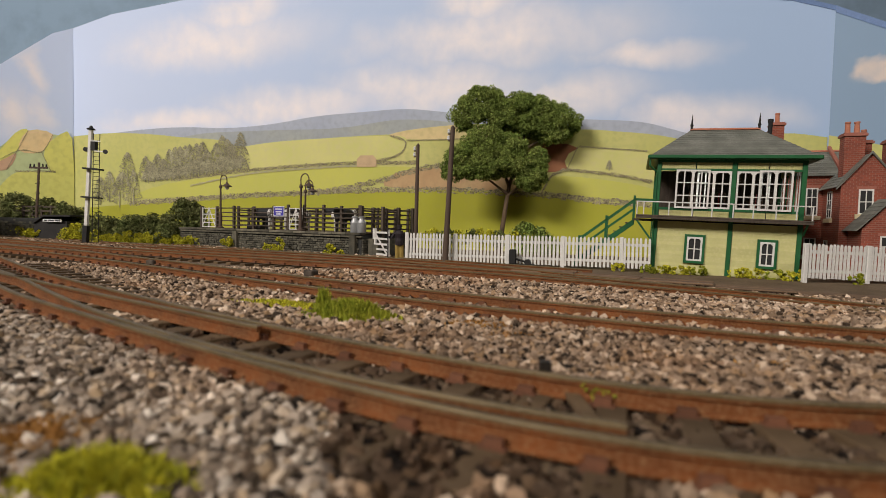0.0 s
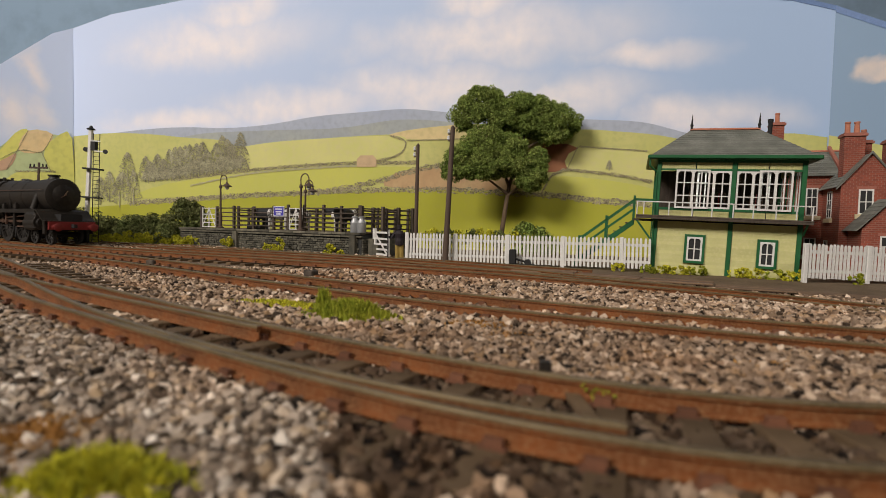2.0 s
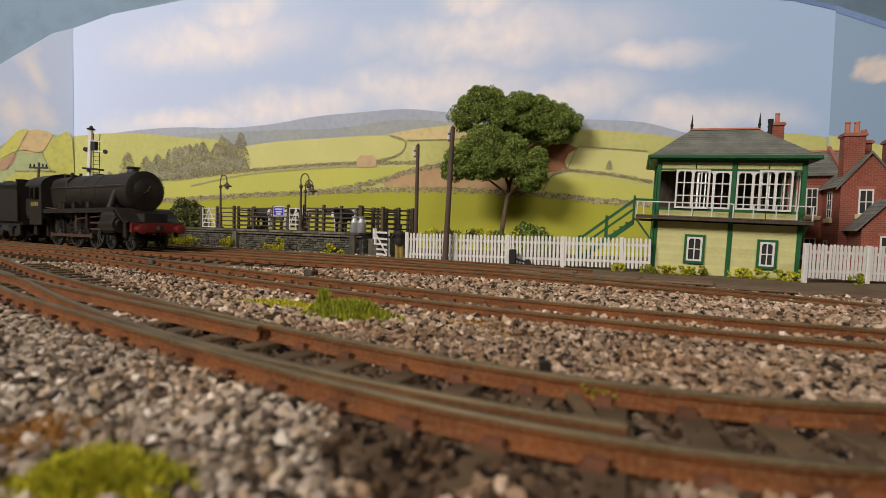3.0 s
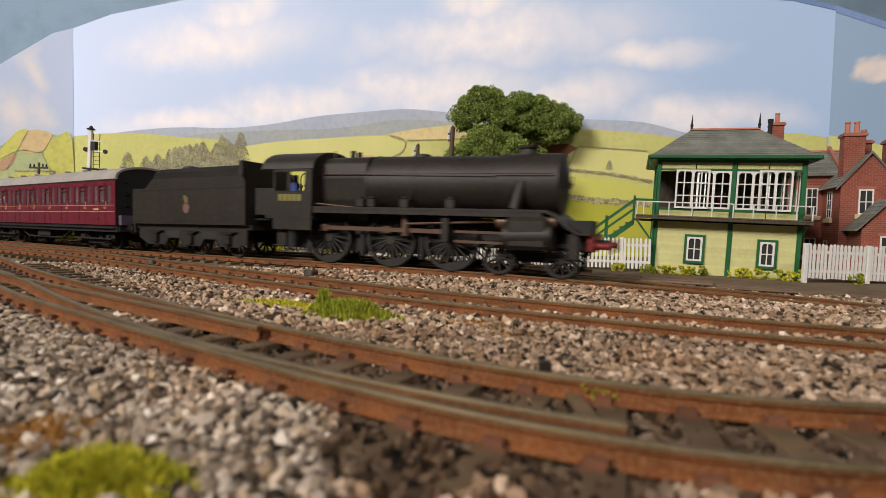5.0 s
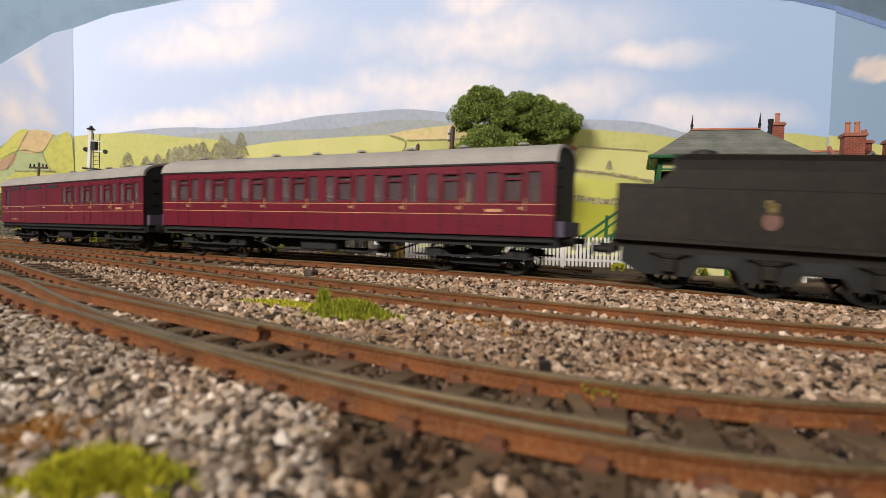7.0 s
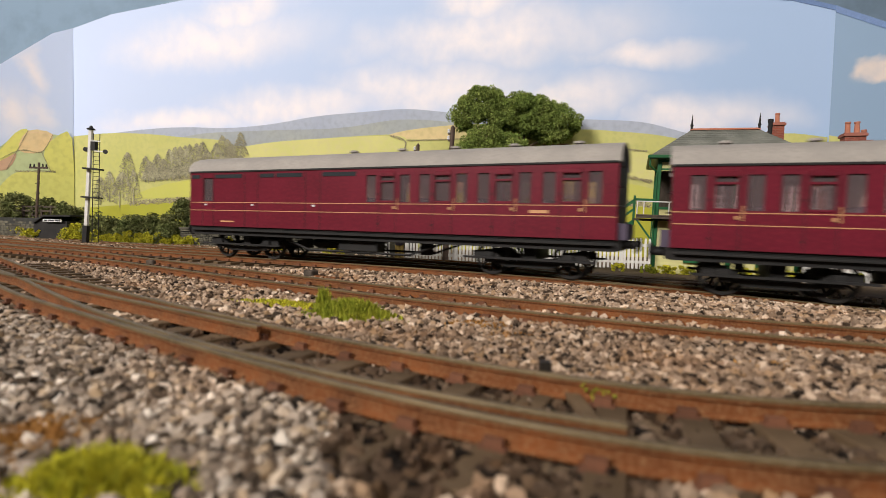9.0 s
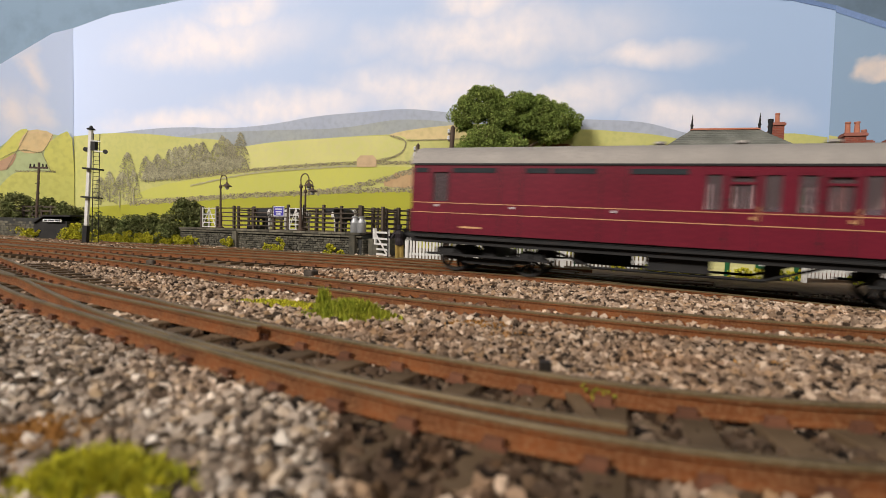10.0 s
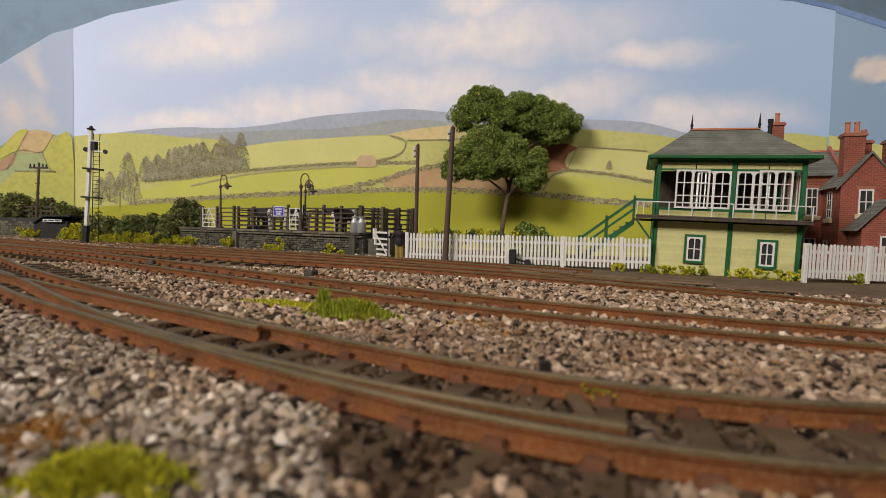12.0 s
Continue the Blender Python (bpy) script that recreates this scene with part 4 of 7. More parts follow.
def grass_tuft(name, mat, label, at, blades, spread, height, seed, lean=0.5):
    """A tuft of thin upright blades."""
    rng = random.Random(seed)
    bm = bmesh.new()
    for _ in range(blades):
        x, y = rng.gauss(0, spread[0]), rng.gauss(0, spread[1])
        h = height * rng.uniform(0.4, 1.1) * math.exp(-0.5 * ((x / spread[0]) ** 2 + (y / spread[1]) ** 2) * 0.35)
        a = rng.uniform(0, 6.283)
        dx, dy = math.cos(a) * 0.014, math.sin(a) * 0.014
        lx, ly = rng.uniform(-lean, lean) * h, rng.uniform(-lean, lean) * h
        v = [bm.verts.new(p) for p in ((x - dx, y - dy, 0), (x + dx, y + dy, 0), (x + dx * 0.8 + lx * 0.4, y + dy * 0.8 + ly * 0.4, h * 0.6), (x - dx * 0.8 + lx * 0.4, y - dy * 0.8 + ly * 0.4, h * 0.6), (x + lx, y + ly, h))]
        bm.faces.new((v[0], v[1], v[2], v[3]))
        bm.faces.new((v[3], v[2], v[4]))
    ob = part(name, bm, mat, at=at)
    return tagged(ob, label, "weeds", kind="stuff")


grass_tuft("grass_tuft", M_bush, "bright green static grass tuft growing in the ballast", P(-1.45, 8.18, -0.24, rz=-14.7), 4600, (0.33, 0.13), 0.36, 9, 0.3)
leafy("scatter_patch", M_bush, "small patch of green moss clinging to the rusty rail", "scatter", P(1.30, 4.33, -0.06), [(0, 0, 0, 0.10, 0.05, 0.05), (0.1, -0.05, -0.06, 0.12, 0.06, 0.05)], 0.016, 2600, 116)
grass_tuft("grass_tuft", M_bush, "taller green grass tuft growing in the ballast", P(-1.98, 8.50, -0.24), 700, (0.07, 0.07), 0.50, 10, 0.2)
grass_tuft("grass_tuft", M_weed, "yellow-green grass strip along the ballast", P(-2.75, 9.18, -0.24, rz=-23.2), 2600, (0.60, 0.09), 0.15, 11, 0.4)
grass_tuft("grass_tuft", M_weed, "bright yellow-green static grass at the board's front edge", P(-1.84, 2.72, -0.22), 5200, (0.21, 0.13), 0.24, 5, 0.5)
grass_tuft("grass_tuft", M_rustgrass, "rust-brown static grass at the front edge", P(-2.66, 3.22, -0.23), 2600, (0.20, 0.33), 0.15, 6, 0.4)
leafy("scatter_patch", M_rustgrass, "rust-brown scatter lying on the ballast", "scatter", P(0.55, 7.73, -0.2), [(0, 0, 0, 0.55, 0.3, 0.05), (0.5, -0.8, 0.0, 0.5, 0.3, 0.05)], 0.024, 1500, 112)
leafy("scatter_patch", M_rustgrass, "rust-brown scatter lying on the ballast", "scatter", P(2.6, 5.96, -0.2), [(0, 0, 0, 0.6, 0.3, 0.05), (0.9, -0.3, 0.0, 0.6, 0.2, 0.05)], 0.024, 900, 113)
# ---- signal box ----
def brick_material(name, c1, c2, joint, width, height, slope=False):
    """Coursed masonry seen from far off: real-size bricks with paler joints."""
    m = bpy.data.materials.new(name)
    m.use_nodes = True
    n, l = m.node_tree.nodes, m.node_tree.links
    b = n["Principled BSDF"]
    b.inputs["Roughness"].default_value = 0.85
    tc, sep, add, comb = n.new("ShaderNodeTexCoord"), n.new("ShaderNodeSeparateXYZ"), n.new("ShaderNodeMath"), n.new("ShaderNodeCombineXYZ")
    l.new(tc.outputs["Object"], sep.inputs["Vector"])
    l.new(sep.outputs["X"], add.inputs[0])
    l.new(sep.outputs["Y"], add.inputs[1])
    l.new(add.outputs["Value"], comb.inputs["X"])
    l.new(sep.outputs["Z"], comb.inputs["Y"])
    br = n.new("ShaderNodeTexBrick")
    br.inputs["Color1"].default_value, br.inputs["Color2"].default_value, br.inputs["Mortar"].default_value = (*c1, 1), (*c2, 1), (*joint, 1)
    br.inputs["Scale"].default_value = 1 / S
    br.inputs["Brick Width"].default_value, br.inputs["Row Height"].default_value, br.inputs["Mortar Size"].default_value = width, height, 0.014
    l.new(comb.outputs["Vector"], br.inputs["Vector"])
    ns = n.new("ShaderNodeTexNoise")
    ns.inputs["Scale"].default_value = 0.9 / S
    l.new(tc.outputs["Object"], ns.inputs["Vector"])
    hsv, rng = n.new("ShaderNodeHueSaturation"), n.new("ShaderNodeMapRange")
    rng.inputs["To Min"].default_value, rng.inputs["To Max"].default_value = 0.6, 1.4
    l.new(ns.outputs["Fac"], rng.inputs["Value"])
    l.new(rng.outputs["Result"], hsv.inputs["Value"])
    l.new(br.outputs["Color"], hsv.inputs["Color"])
    l.new(hsv.outputs["Color"], b.inputs["Base Color"])
    bump = n.new("ShaderNodeBump")
    bump.inputs["Strength"].default_value, bump.inputs["Distance"].default_value = 0.5, 0.015 * S
    bump.invert = True
    l.new(br.outputs["Fac"], bump.inputs["Height"])
    l.new(bump.outputs["Normal"], b.inputs["Normal"])
    return m


M_brickwall = brick_material("brick_wall", (0.29, 0.064, 0.034), (0.20, 0.046, 0.028), (0.27, 0.12, 0.085), 0.23, 0.09)


def sash(parent, x0, x1, z0, z1, y, cols, rows, name="sash", mat=None, glass=True):
    """A white glazed frame with its bars, and one pane behind them."""
    mat = mat or M_white
    w = 0.07
    bm = boxes((x0, x0 + w, y, y + 0.06, z0, z1), (x1 - w, x1, y, y + 0.06, z0, z1), (x0 + w, x1 - w, y, y + 0.06, z0, z0 + w), (x0 + w, x1 - w, y, y + 0.06, z1 - w, z1))
    ob = part(name, bm, mat, parent, "white painted glazed sash")
    for i in range(1, cols):
        x = x0 + (x1 - x0) * i / cols
        bw = 0.05 if cols > 3 and i == cols // 2 else 0.022
        part("glazing_bar", boxes((x - bw, x + bw, y + 0.005, y + 0.05, z0 + w, z1 - w)), mat, ob)
    for i in range(1, rows):
        z = z0 + (z1 - z0) * i / rows
        part("glazing_bar", boxes((x0 + w, x1 - w, y + 0.012, y + 0.045, z - 0.02, z + 0.02)), mat, ob)
    # cut-off upper corners of each light
    k = max(1, cols // 2)
    for i in range(k):
        a, c = x0 + (x1 - x0) * i / k + (w if i == 0 else 0.05), x0 + (x1 - x0) * (i + 1) / k - (w if i == k - 1 else 0.05)
        for u, d in ((a, 1), (c, -1)):
            part("corner_fillet", prism(bmesh.new(), [(u, z1 - w), (u + d * 0.07, z1 - w), (u, z1 - w - 0.08)], y + 0.01, y + 0.05, "Y"), mat, ob)
    if glass:
        g = part("pane", boxes((x0 + w, x1 - w, y + 0.028, y + 0.034, z0 + w, z1 - w)), M_glass, ob)
        g.visible_shadow = False
    return ob


def slate_roof(parent, quad, courses, name="roof_slope", mat=None, thick=0.022):
    """A roof slope between eave and ridge edges, laid in overlapping slate courses."""
    a, b, c, d = [Vector(q) for q in quad]  # eave left, eave right, ridge right, ridge left
    nrm = (b - a).cross(d - a).normalized()
    if nrm.z < 0:
        nrm = -nrm
    for i in range(courses):
        t0, t1 = i / courses, (i + 1.25) / courses
        t1 = min(t1, 1.0)
        lo0, lo1, hi0, hi1 = a.lerp(d, t0), b.lerp(c, t0), a.lerp(d, t1), b.lerp(c, t1)
        bm = bmesh.new()
        pts = [lo0 + nrm * thick * 1.5, lo1 + nrm * thick * 1.5, hi1 + nrm * thick * 0.5, hi0 + nrm * thick * 0.5, lo0 + nrm * thick * 0.5, lo1 + nrm * thick * 0.5, hi1, hi0]
        v = [bm.verts.new(p) for p in pts]
        for f in ((0, 1, 2, 3), (7, 6, 5, 4), (0, 4, 5, 1), (1, 5, 6, 2), (2, 6, 7, 3), (3, 7, 4, 0)):
            bm.faces.new([v[k] for k in f])
        part("slate_course", bm, mat or M_slate, parent)


def signal_box():
    t = thing("signal_box", "cream and green timber signal box with slate hipped roof", "signal box", P(8.95, 21.91, 0, ry=1.7, rz=-20.5) @ Matrix.Diagonal((0.968, 1, 1, 1)))
    L, D = 5.6, 3.6
    zb, zd = -0.45, 1.86
    # lower storey: clapboards on a dark core
    core = part("lower_wall", boxes((0.08, L - 0.08, 0.06, D, zb, zd - 0.1)), M_cream, t, "cream clapboarded lower storey")
    h = 0.125
    for x0, x1 in ((0.17, 2.93), (3.11, L - 0.17)):
        z = zb
        while z < zd - 0.12:
            part("clapboard", prism(bmesh.new(), [(0.075, z), (0.036, z), (0.048, z + h), (0.075, z + h)], x0, x1, "X"), M_cream, core)
            z += h
    z = zb
    while z < zd - 0.12:
        part("clapboard", prism(bmesh.new(), [(0.09, z), (0.04, z), (0.065, z + h), (0.09, z + h)], 0.1, D, "Y"), M_cream, core)
        z += h
    for x in (0.0, 2.93, L - 0.17):
        part("corner_post", boxes((x, x + 0.17, -0.02, 0.15, zb, 4.35)), M_green, t, "green painted post", bevel=0.015)
    for x in (0.0, L - 0.17):
        part("corner_post", boxes((x, x + 0.17, D - 0.15, D, zb, 4.35)), M_green, t, "green painted post", bevel=0.015)
    # lower windows in green surrounds
    for x0, x1, z0, z1 in ((1.30, 2.10, 0.08, 1.28), (4.05, 4.78, 0.05, 1.22)):
        fr = part("window_frame", boxes((x0, x0 + 0.1, -0.05, 0.05, z0, z1), (x1 - 0.1, x1, -0.05, 0.05, z0, z1), (x0 + 0.1, x1 - 0.1, -0.05, 0.05, z1 - 0.1, z1), (x0 + 0.1, x1 - 0.1, -0.07, 0.05, z0, z0 + 0.1)), M_green, t, "green window surround")
        # Dark sheet before the solid wall, for the unlit room behind the sash.
        part("window_back", boxes((x0 + 0.1, x1 - 0.1, 0.012, 0.024, z0 + 0.1, z1 - 0.1)), M_dark, fr)
        sash(t, x0 + 0.1, x1 - 0.1, z0 + 0.1, z1 - 0.1, -0.055, 2, 2, glass=False)
    # balcony
    zk = zd + 0.16
    deck = part("balcony_deck", boxes((-0.75, L + 0.2, -0.62, 0.02, zk - 0.06, zk)), M_timber, t, "weathered walkway boards", bevel=0.01)
    part("balcony_beam", boxes((-0.75, L + 0.2, -0.60, -0.52, zk - 0.16, zk - 0.06)), M_timber, t)
    part("balcony_beam", boxes((-0.1, L + 0.1, -0.02, 0.10, zk - 0.14, zk)), M_green, t)
    for x in (-0.05, L):
        part("bracket", prism(bmesh.new(), [(-0.02, zk - 0.6), (-0.02, zk - 0.5), (-0.5, zk - 0.08), (-0.5, zk - 0.18)], x, x + 0.06, "X"), M_green, t)
    posts = [-0.72, -0.45, 0.55, 1.45, 2.2, 2.98, 3.7, 4.5, 5.2, 5.74]
    for x in posts:
        part("rail_post", tubes(((x, -0.58, zk), (x, -0.58, zk + 0.54), 0.025), seg=6), M_white, t, "white balcony post")
    part("handrail", tubes(((-0.74, -0.58, zk + 0.54), (5.76, -0.58, zk + 0.54), 0.025), seg=6), M_white, t, "white balcony rail")
    part("handrail", tubes(((5.76, -0.58, zk + 0.54), (5.76, 0.0, zk + 0.54), 0.022), seg=6), M_white, t, "white balcony rail")
    # upper storey
    part("upper_floor", boxes((0.05, L - 0.05, 0.1, D - 0.05, zd - 0.02, zd + 0.06)), M_timber, t)
    for x0, x1 in ((0.17, 2.93), (3.11, L - 0.17)):
        for k in range(2):
            a, b = x0 + (x1 - x0) * k / 2 + 0.02, x0 + (x1 - x0) * (k + 1) / 2 - 0.02
            pan = part("lower_panel", boxes((a, b, 0.03, 0.09, zd, zd + 0.42)), M_cream, t, "cream boarded panel")
            for q in np.arange(a + 0.06, b - 0.02, 0.075):
                part("matchboard", boxes((q, q + 0.052, 0.018, 0.03, zd + 0.02, zd + 0.40)), M_cream, pan)
            pan = part("top_panel", boxes((a, b, 0.03, 0.09, 4.02, 4.28)), M_cream, t, "cream boarded panel over the windows")
            for q in np.arange(a + 0.06, b - 0.02, 0.075):
                part("matchboard", boxes((q, q + 0.052, 0.018, 0.03, 4.04, 4.27)), M_cream, pan)
        part("window_rail", boxes((x0, x1, 0.0, 0.10, zd + 0.42, zd + 0.52)), M_green, t, "green sill rail")
        part("window_rail", boxes((x0, x1, 0.0, 0.10, 3.94, 4.02)), M_green, t, "green head rail")
    part("wall_plate", boxes((0, L, -0.03, 0.12, 4.28, 4.42)), M_green, t)
    for x in (0.06, L - 0.12):
        part("side_panel", boxes((x, x + 0.06, 0.15, D - 0.15, zd, zd + 0.5)), M_cream, t)
        for y in (1.2, 2.4):
            part("side_post", boxes((x, x + 0.06, y, y + 0.08, zd + 0.5, 4.3)), M_green, t)
        part("side_head", boxes((x, x + 0.06, 0.15, D - 0.15, 4.02, 4.3)), M_cream, t)
        for y in (0.5, 0.85, 1.6, 2.0, 2.8, 3.2):
            part("side_bar", boxes((x + 0.01, x + 0.05, y, y + 0.04, zd + 0.5, 4.02)), M_white, t)
    part("back_wall", boxes((0.17, L - 0.17, D - 0.1, D, zd, 4.3)), M_timber, t, "dark boarded back wall")
    sash(t, 0.78, 2.10, 2.36, 3.97, -0.09, 4, 3)
    sash(t, 1.62, 2.92, 2.38, 3.93, 0.01, 4, 3)
    sash(t, 3.12, 4.34, 2.38, 3.93, 0.01, 4, 3)
    sash(t, 3.92, 5.12, 2.36, 3.97, -0.09, 4, 3)
    part("lever_frame", boxes((1.0, 4.6, 1.0, 1.3, zd + 0.06, zd + 0.35)), M_under, t)
    for k in range(14):
        part("lever", tubes(((1.2 + 0.24 * k, 1.15, zd + 0.35), (1.2 + 0.24 * k, 1.05, zd + 1.25), 0.02), seg=5), M_rod if k % 3 else M_red, t)
    # roof
    e, zr = 0.32, 5.92
    ze = 4.5
    part("soffit", boxes((-e, L + e, -e, D + e, 4.38, 4.45)), M_green, t)
    part("gutter", boxes((-e - 0.06, L + e + 0.06, -e - 0.1, -e, 4.40, 4.54)), M_green, t, "dark green gutter", bevel=0.02)
    part("gutter", boxes((-e - 0.1, -e, -e, D + e, 4.40, 4.54)), M_green, t, "dark green gutter", bevel=0.02)
    part("gutter", boxes((L + e, L + e + 0.1, -e, D + e, 4.40, 4.54)), M_green, t, "dark green gutter", bevel=0.02)
    r0, r1, ym = 1.40, 4.12, D / 2
    roof = part("roof", boxes((-e, L + e, -e, D + e, 4.45, ze)), M_slate, t, "grey-green slate hipped roof")
    slate_roof(roof, ((-e, -e, ze), (L + e, -e, ze), (r1, ym, zr), (r0, ym, zr)), 13)
    slate_roof(roof, ((-e, D + e, ze), (-e, -e, ze), (r0, ym, zr), (r0, ym - 0.001, zr)), 13)
    slate_roof(roof, ((L + e, -e, ze), (L + e, D + e, ze), (r1, ym, zr), (r1, ym - 0.001, zr)), 13)
    slate_roof(roof, ((L + e, D + e, ze), (-e, D + e, ze), (r0, ym, zr), (r1, ym, zr)), 13)
    part("ridge_tile", prism(bmesh.new(), [(ym - 0.1, zr + 0.01), (ym, zr + 0.10), (ym + 0.1, zr + 0.01)], r0 - 0.05, r1 + 0.05, "X"), M_tile, roof, "terracotta ridge tiles")
    for x in (r0, r1):
        fin = bmesh.new()
        lathe(fin, [(0.05, 0), (0.05, 0.12), (0.075, 0.18), (0.04, 0.26), (0.035, 0.4), (0.005, 0.68)], "Z", (x, ym, zr + 0.05), 8)
        part("finial", fin, M_under, roof, "pointed black finial")
    part("stove_pipe", tubes(((4.62, ym + 0.4, zr - 0.5), (4.62, ym + 0.4, zr + 0.45), 0.09), ((4.62, ym + 0.4, zr + 0.38), (4.62, ym + 0.4, zr + 0.52), 0.115), seg=10), M_under, roof, "black stove pipe")
    part("downpipe", tubes(((-e, -e + 0.05, 4.42), (-e, -e + 0.05, 4.1), 0.04), ((-e, -e + 0.05, 4.1), (0.0, -0.04, 3.85), 0.04), ((0.0, -0.04, 3.85), (0.0, -0.04, zb), 0.04), seg=6), M_green, t, "green downpipe")
    # outside stair
    st = part("stair_stringer", prism(bmesh.new(), [(-0.8, 1.86), (-0.8, 1.60), (-3.35, -0.45), (-3.35, -0.15)], 0.05, 0.12, "Y"), M_green, t, "green stair side")
    part("stair_stringer", prism(bmesh.new(), [(-0.8, 1.86), (-0.8, 1.60), (-3.35, -0.45), (-3.35, -0.15)], 0.95, 1.02, "Y"), M_green, t, "green stair side")
    for k in range(10):
        x, z = -0.95 - 0.24 * k, 1.62 - 0.195 * k
        part("tread", boxes((x - 0.24, x, 0.12, 0.95, z, z + 0.05)), M_timber, t)
    part("landing", boxes((-0.85, 0.0, 0.0, 1.05, 1.78, 1.86)), M_timber, t)
    for y in (0.05, 0.98):
        part("stair_rail", prism(bmesh.new(), [(-0.8, 2.76), (-0.8, 2.66), (-3.2, 0.75), (-3.2, 0.85)], y, y + 0.07, "Y"), M_green, t, "green stair handrail")
        part("stair_rail", prism(bmesh.new(), [(-0.8, 2.36), (-0.8, 2.27), (-3.2, 0.36), (-3.2, 0.45)], y, y + 0.05, "Y"), M_green, t, "green stair rail")
        for x, z in ((-0.85, 1.86), (-2.0, 0.95), (-3.15, 0.0)):
            part("newel", boxes((x - 0.05, x + 0.05, y, y + 0.08, z - 0.2, z + 0.98)), M_green, t)
    part("landing_rail", boxes((-0.85, 0.0, 0.98, 1.05, 2.68, 2.78)), M_green, t)
    part("landing_strut", prism(bmesh.new(), [(-0.75, 1.78), (-0.65, 1.78), (0.0, 0.95), (0.0, 0.82)], 0.0, 0.08, "Y"), M_green, t)


signal_box()


# ---- white picket fence ----
def picket_fence(x0, y0, z0, x1, y1, z1, high, pitch, label):
    a = math.degrees(math.atan2(y1 - y0, x1 - x0))
    long = math.hypot(x1 - x0, y1 - y0)
    dip = -math.degrees(math.atan2(z1 - z0, long))
    t = thing("picket_fence", label, "fence", P(x0, y0, z0, 0, dip, a), "white fences")
    w = 0.6 * pitch
    pk = mesh_of("picket", prism(bmesh.new(), [(-w / 2, 0.06), (w / 2, 0.06), (w / 2, high - 0.07), (w * 0.25, high), (-w * 0.25, high), (-w / 2, high - 0.07)], -0.02, 0.02, "Y"), M_white)
    for u in np.arange(pitch / 2, long, pitch):
        part("picket", pk, None, t, at=P(u, 0, random.uniform(-0.015, 0.015), 0, random.uniform(-1, 1), 0))
    for z in (0.28, high - 0.36):
        part("fence_rail", boxes((0, long, 0.025, 0.08, z, z + 0.12)), M_white, t)
    for u in np.arange(0.05, long + 0.01, 2.45):
        part("fence_post", boxes((u - 0.08, u + 0.08, -0.05, 0.10, -0.2, high + 0.02)), M_white, t, bevel=0.015)


picket_fence(-1.8, 24.61, -0.38, 8.75, 21.55, -0.34, 1.36, 0.165, "white painted picket fence beside the signal box")
picket_fence(13.55, 19.09, -0.36, 18.6, 19.33, -0.46, 1.36, 0.15, "white painted picket fence in front of the brick house")


def gate():
    t = thing("field_gate", "white painted five-barred gate standing ajar", "gate", P(-3.62, 26.74, -0.35, rz=-56.6) @ Matrix.Diagonal((0.852, 1, 1, 1)))
    for x in (0.0, 1.75):
        part("stile", boxes((x, x + 0.13, 0, 0.09, 0.05, 1.45)), M_white, t)
    for z in (0.12, 0.38, 0.64, 0.92, 1.24):
        part("bar", boxes((0.13, 1.75, 0.02, 0.07, z, z + 0.10)), M_white, t)
    part("brace", prism(bmesh.new(), [(0.13, 1.3), (0.13, 1.18), (1.75, 0.12), (1.75, 0.24)], -0.01, 0.02, "Y"), M_white, t)
    part("gate_post", boxes((-0.18, 0, -0.02, 0.14, -0.2, 1.5)), M_white, t)


gate()


# ---- figure with a staff, a plain painted casting ----
def figurine():
    bm = tubes(((-0.10, 0, 0.02), (-0.09, 0, 0.78), 0.10, 0.12), ((0.12, 0, 0.02), (0.09, 0, 0.78), 0.10, 0.12), seg=8)
    lathe(bm, [(0.19, 0.76), (0.22, 0.95), (0.20, 1.1), (0.25, 1.32), (0.16, 1.46), (0.06, 1.49)], "Z", (0, 0, 0), 10)
    tube(bm, (-0.22, 0, 1.38), (-0.40, -0.1, 1.08), 0.07, 0.06, 6)
    tube(bm, (-0.40, -0.1, 1.08), (-0.50, -0.15, 1.18), 0.05, 0.05, 6)
    tube(bm, (0.22, 0, 1.38), (0.42, 0.02, 1.12), 0.07, 0.06, 6)
    lathe(bm, [(0.05, 1.47), (0.10, 1.54), (0.10, 1.64), (0.13, 1.66), (0.13, 1.70), (0.08, 1.74)], "Z", (0, 0, 0), 8)
    tube(bm, (-0.52, -0.15, 0.0), (-0.56, -0.15, 1.9), 0.03, 0.03, 5)
    me = mesh_of("figurine", bm, material("painted_figure_jacket", (0.025, 0.018, 0.022), rough=0.7))
    me.materials.append(material("painted_figure_trousers", (0.34, 0.24, 0.06), rough=0.8))
    for i, p in enumerate(me.polygons):
        p.material_index = 1 if p.center.z < 0.76 * S and abs(p.center.x) < 0.3 * S else 0
    tagged(part("figurine", me, None, at=P(-2.12, 24.65, -0.40)), "small painted casting in dark jacket and tan trousers", "figurine")


figurine()


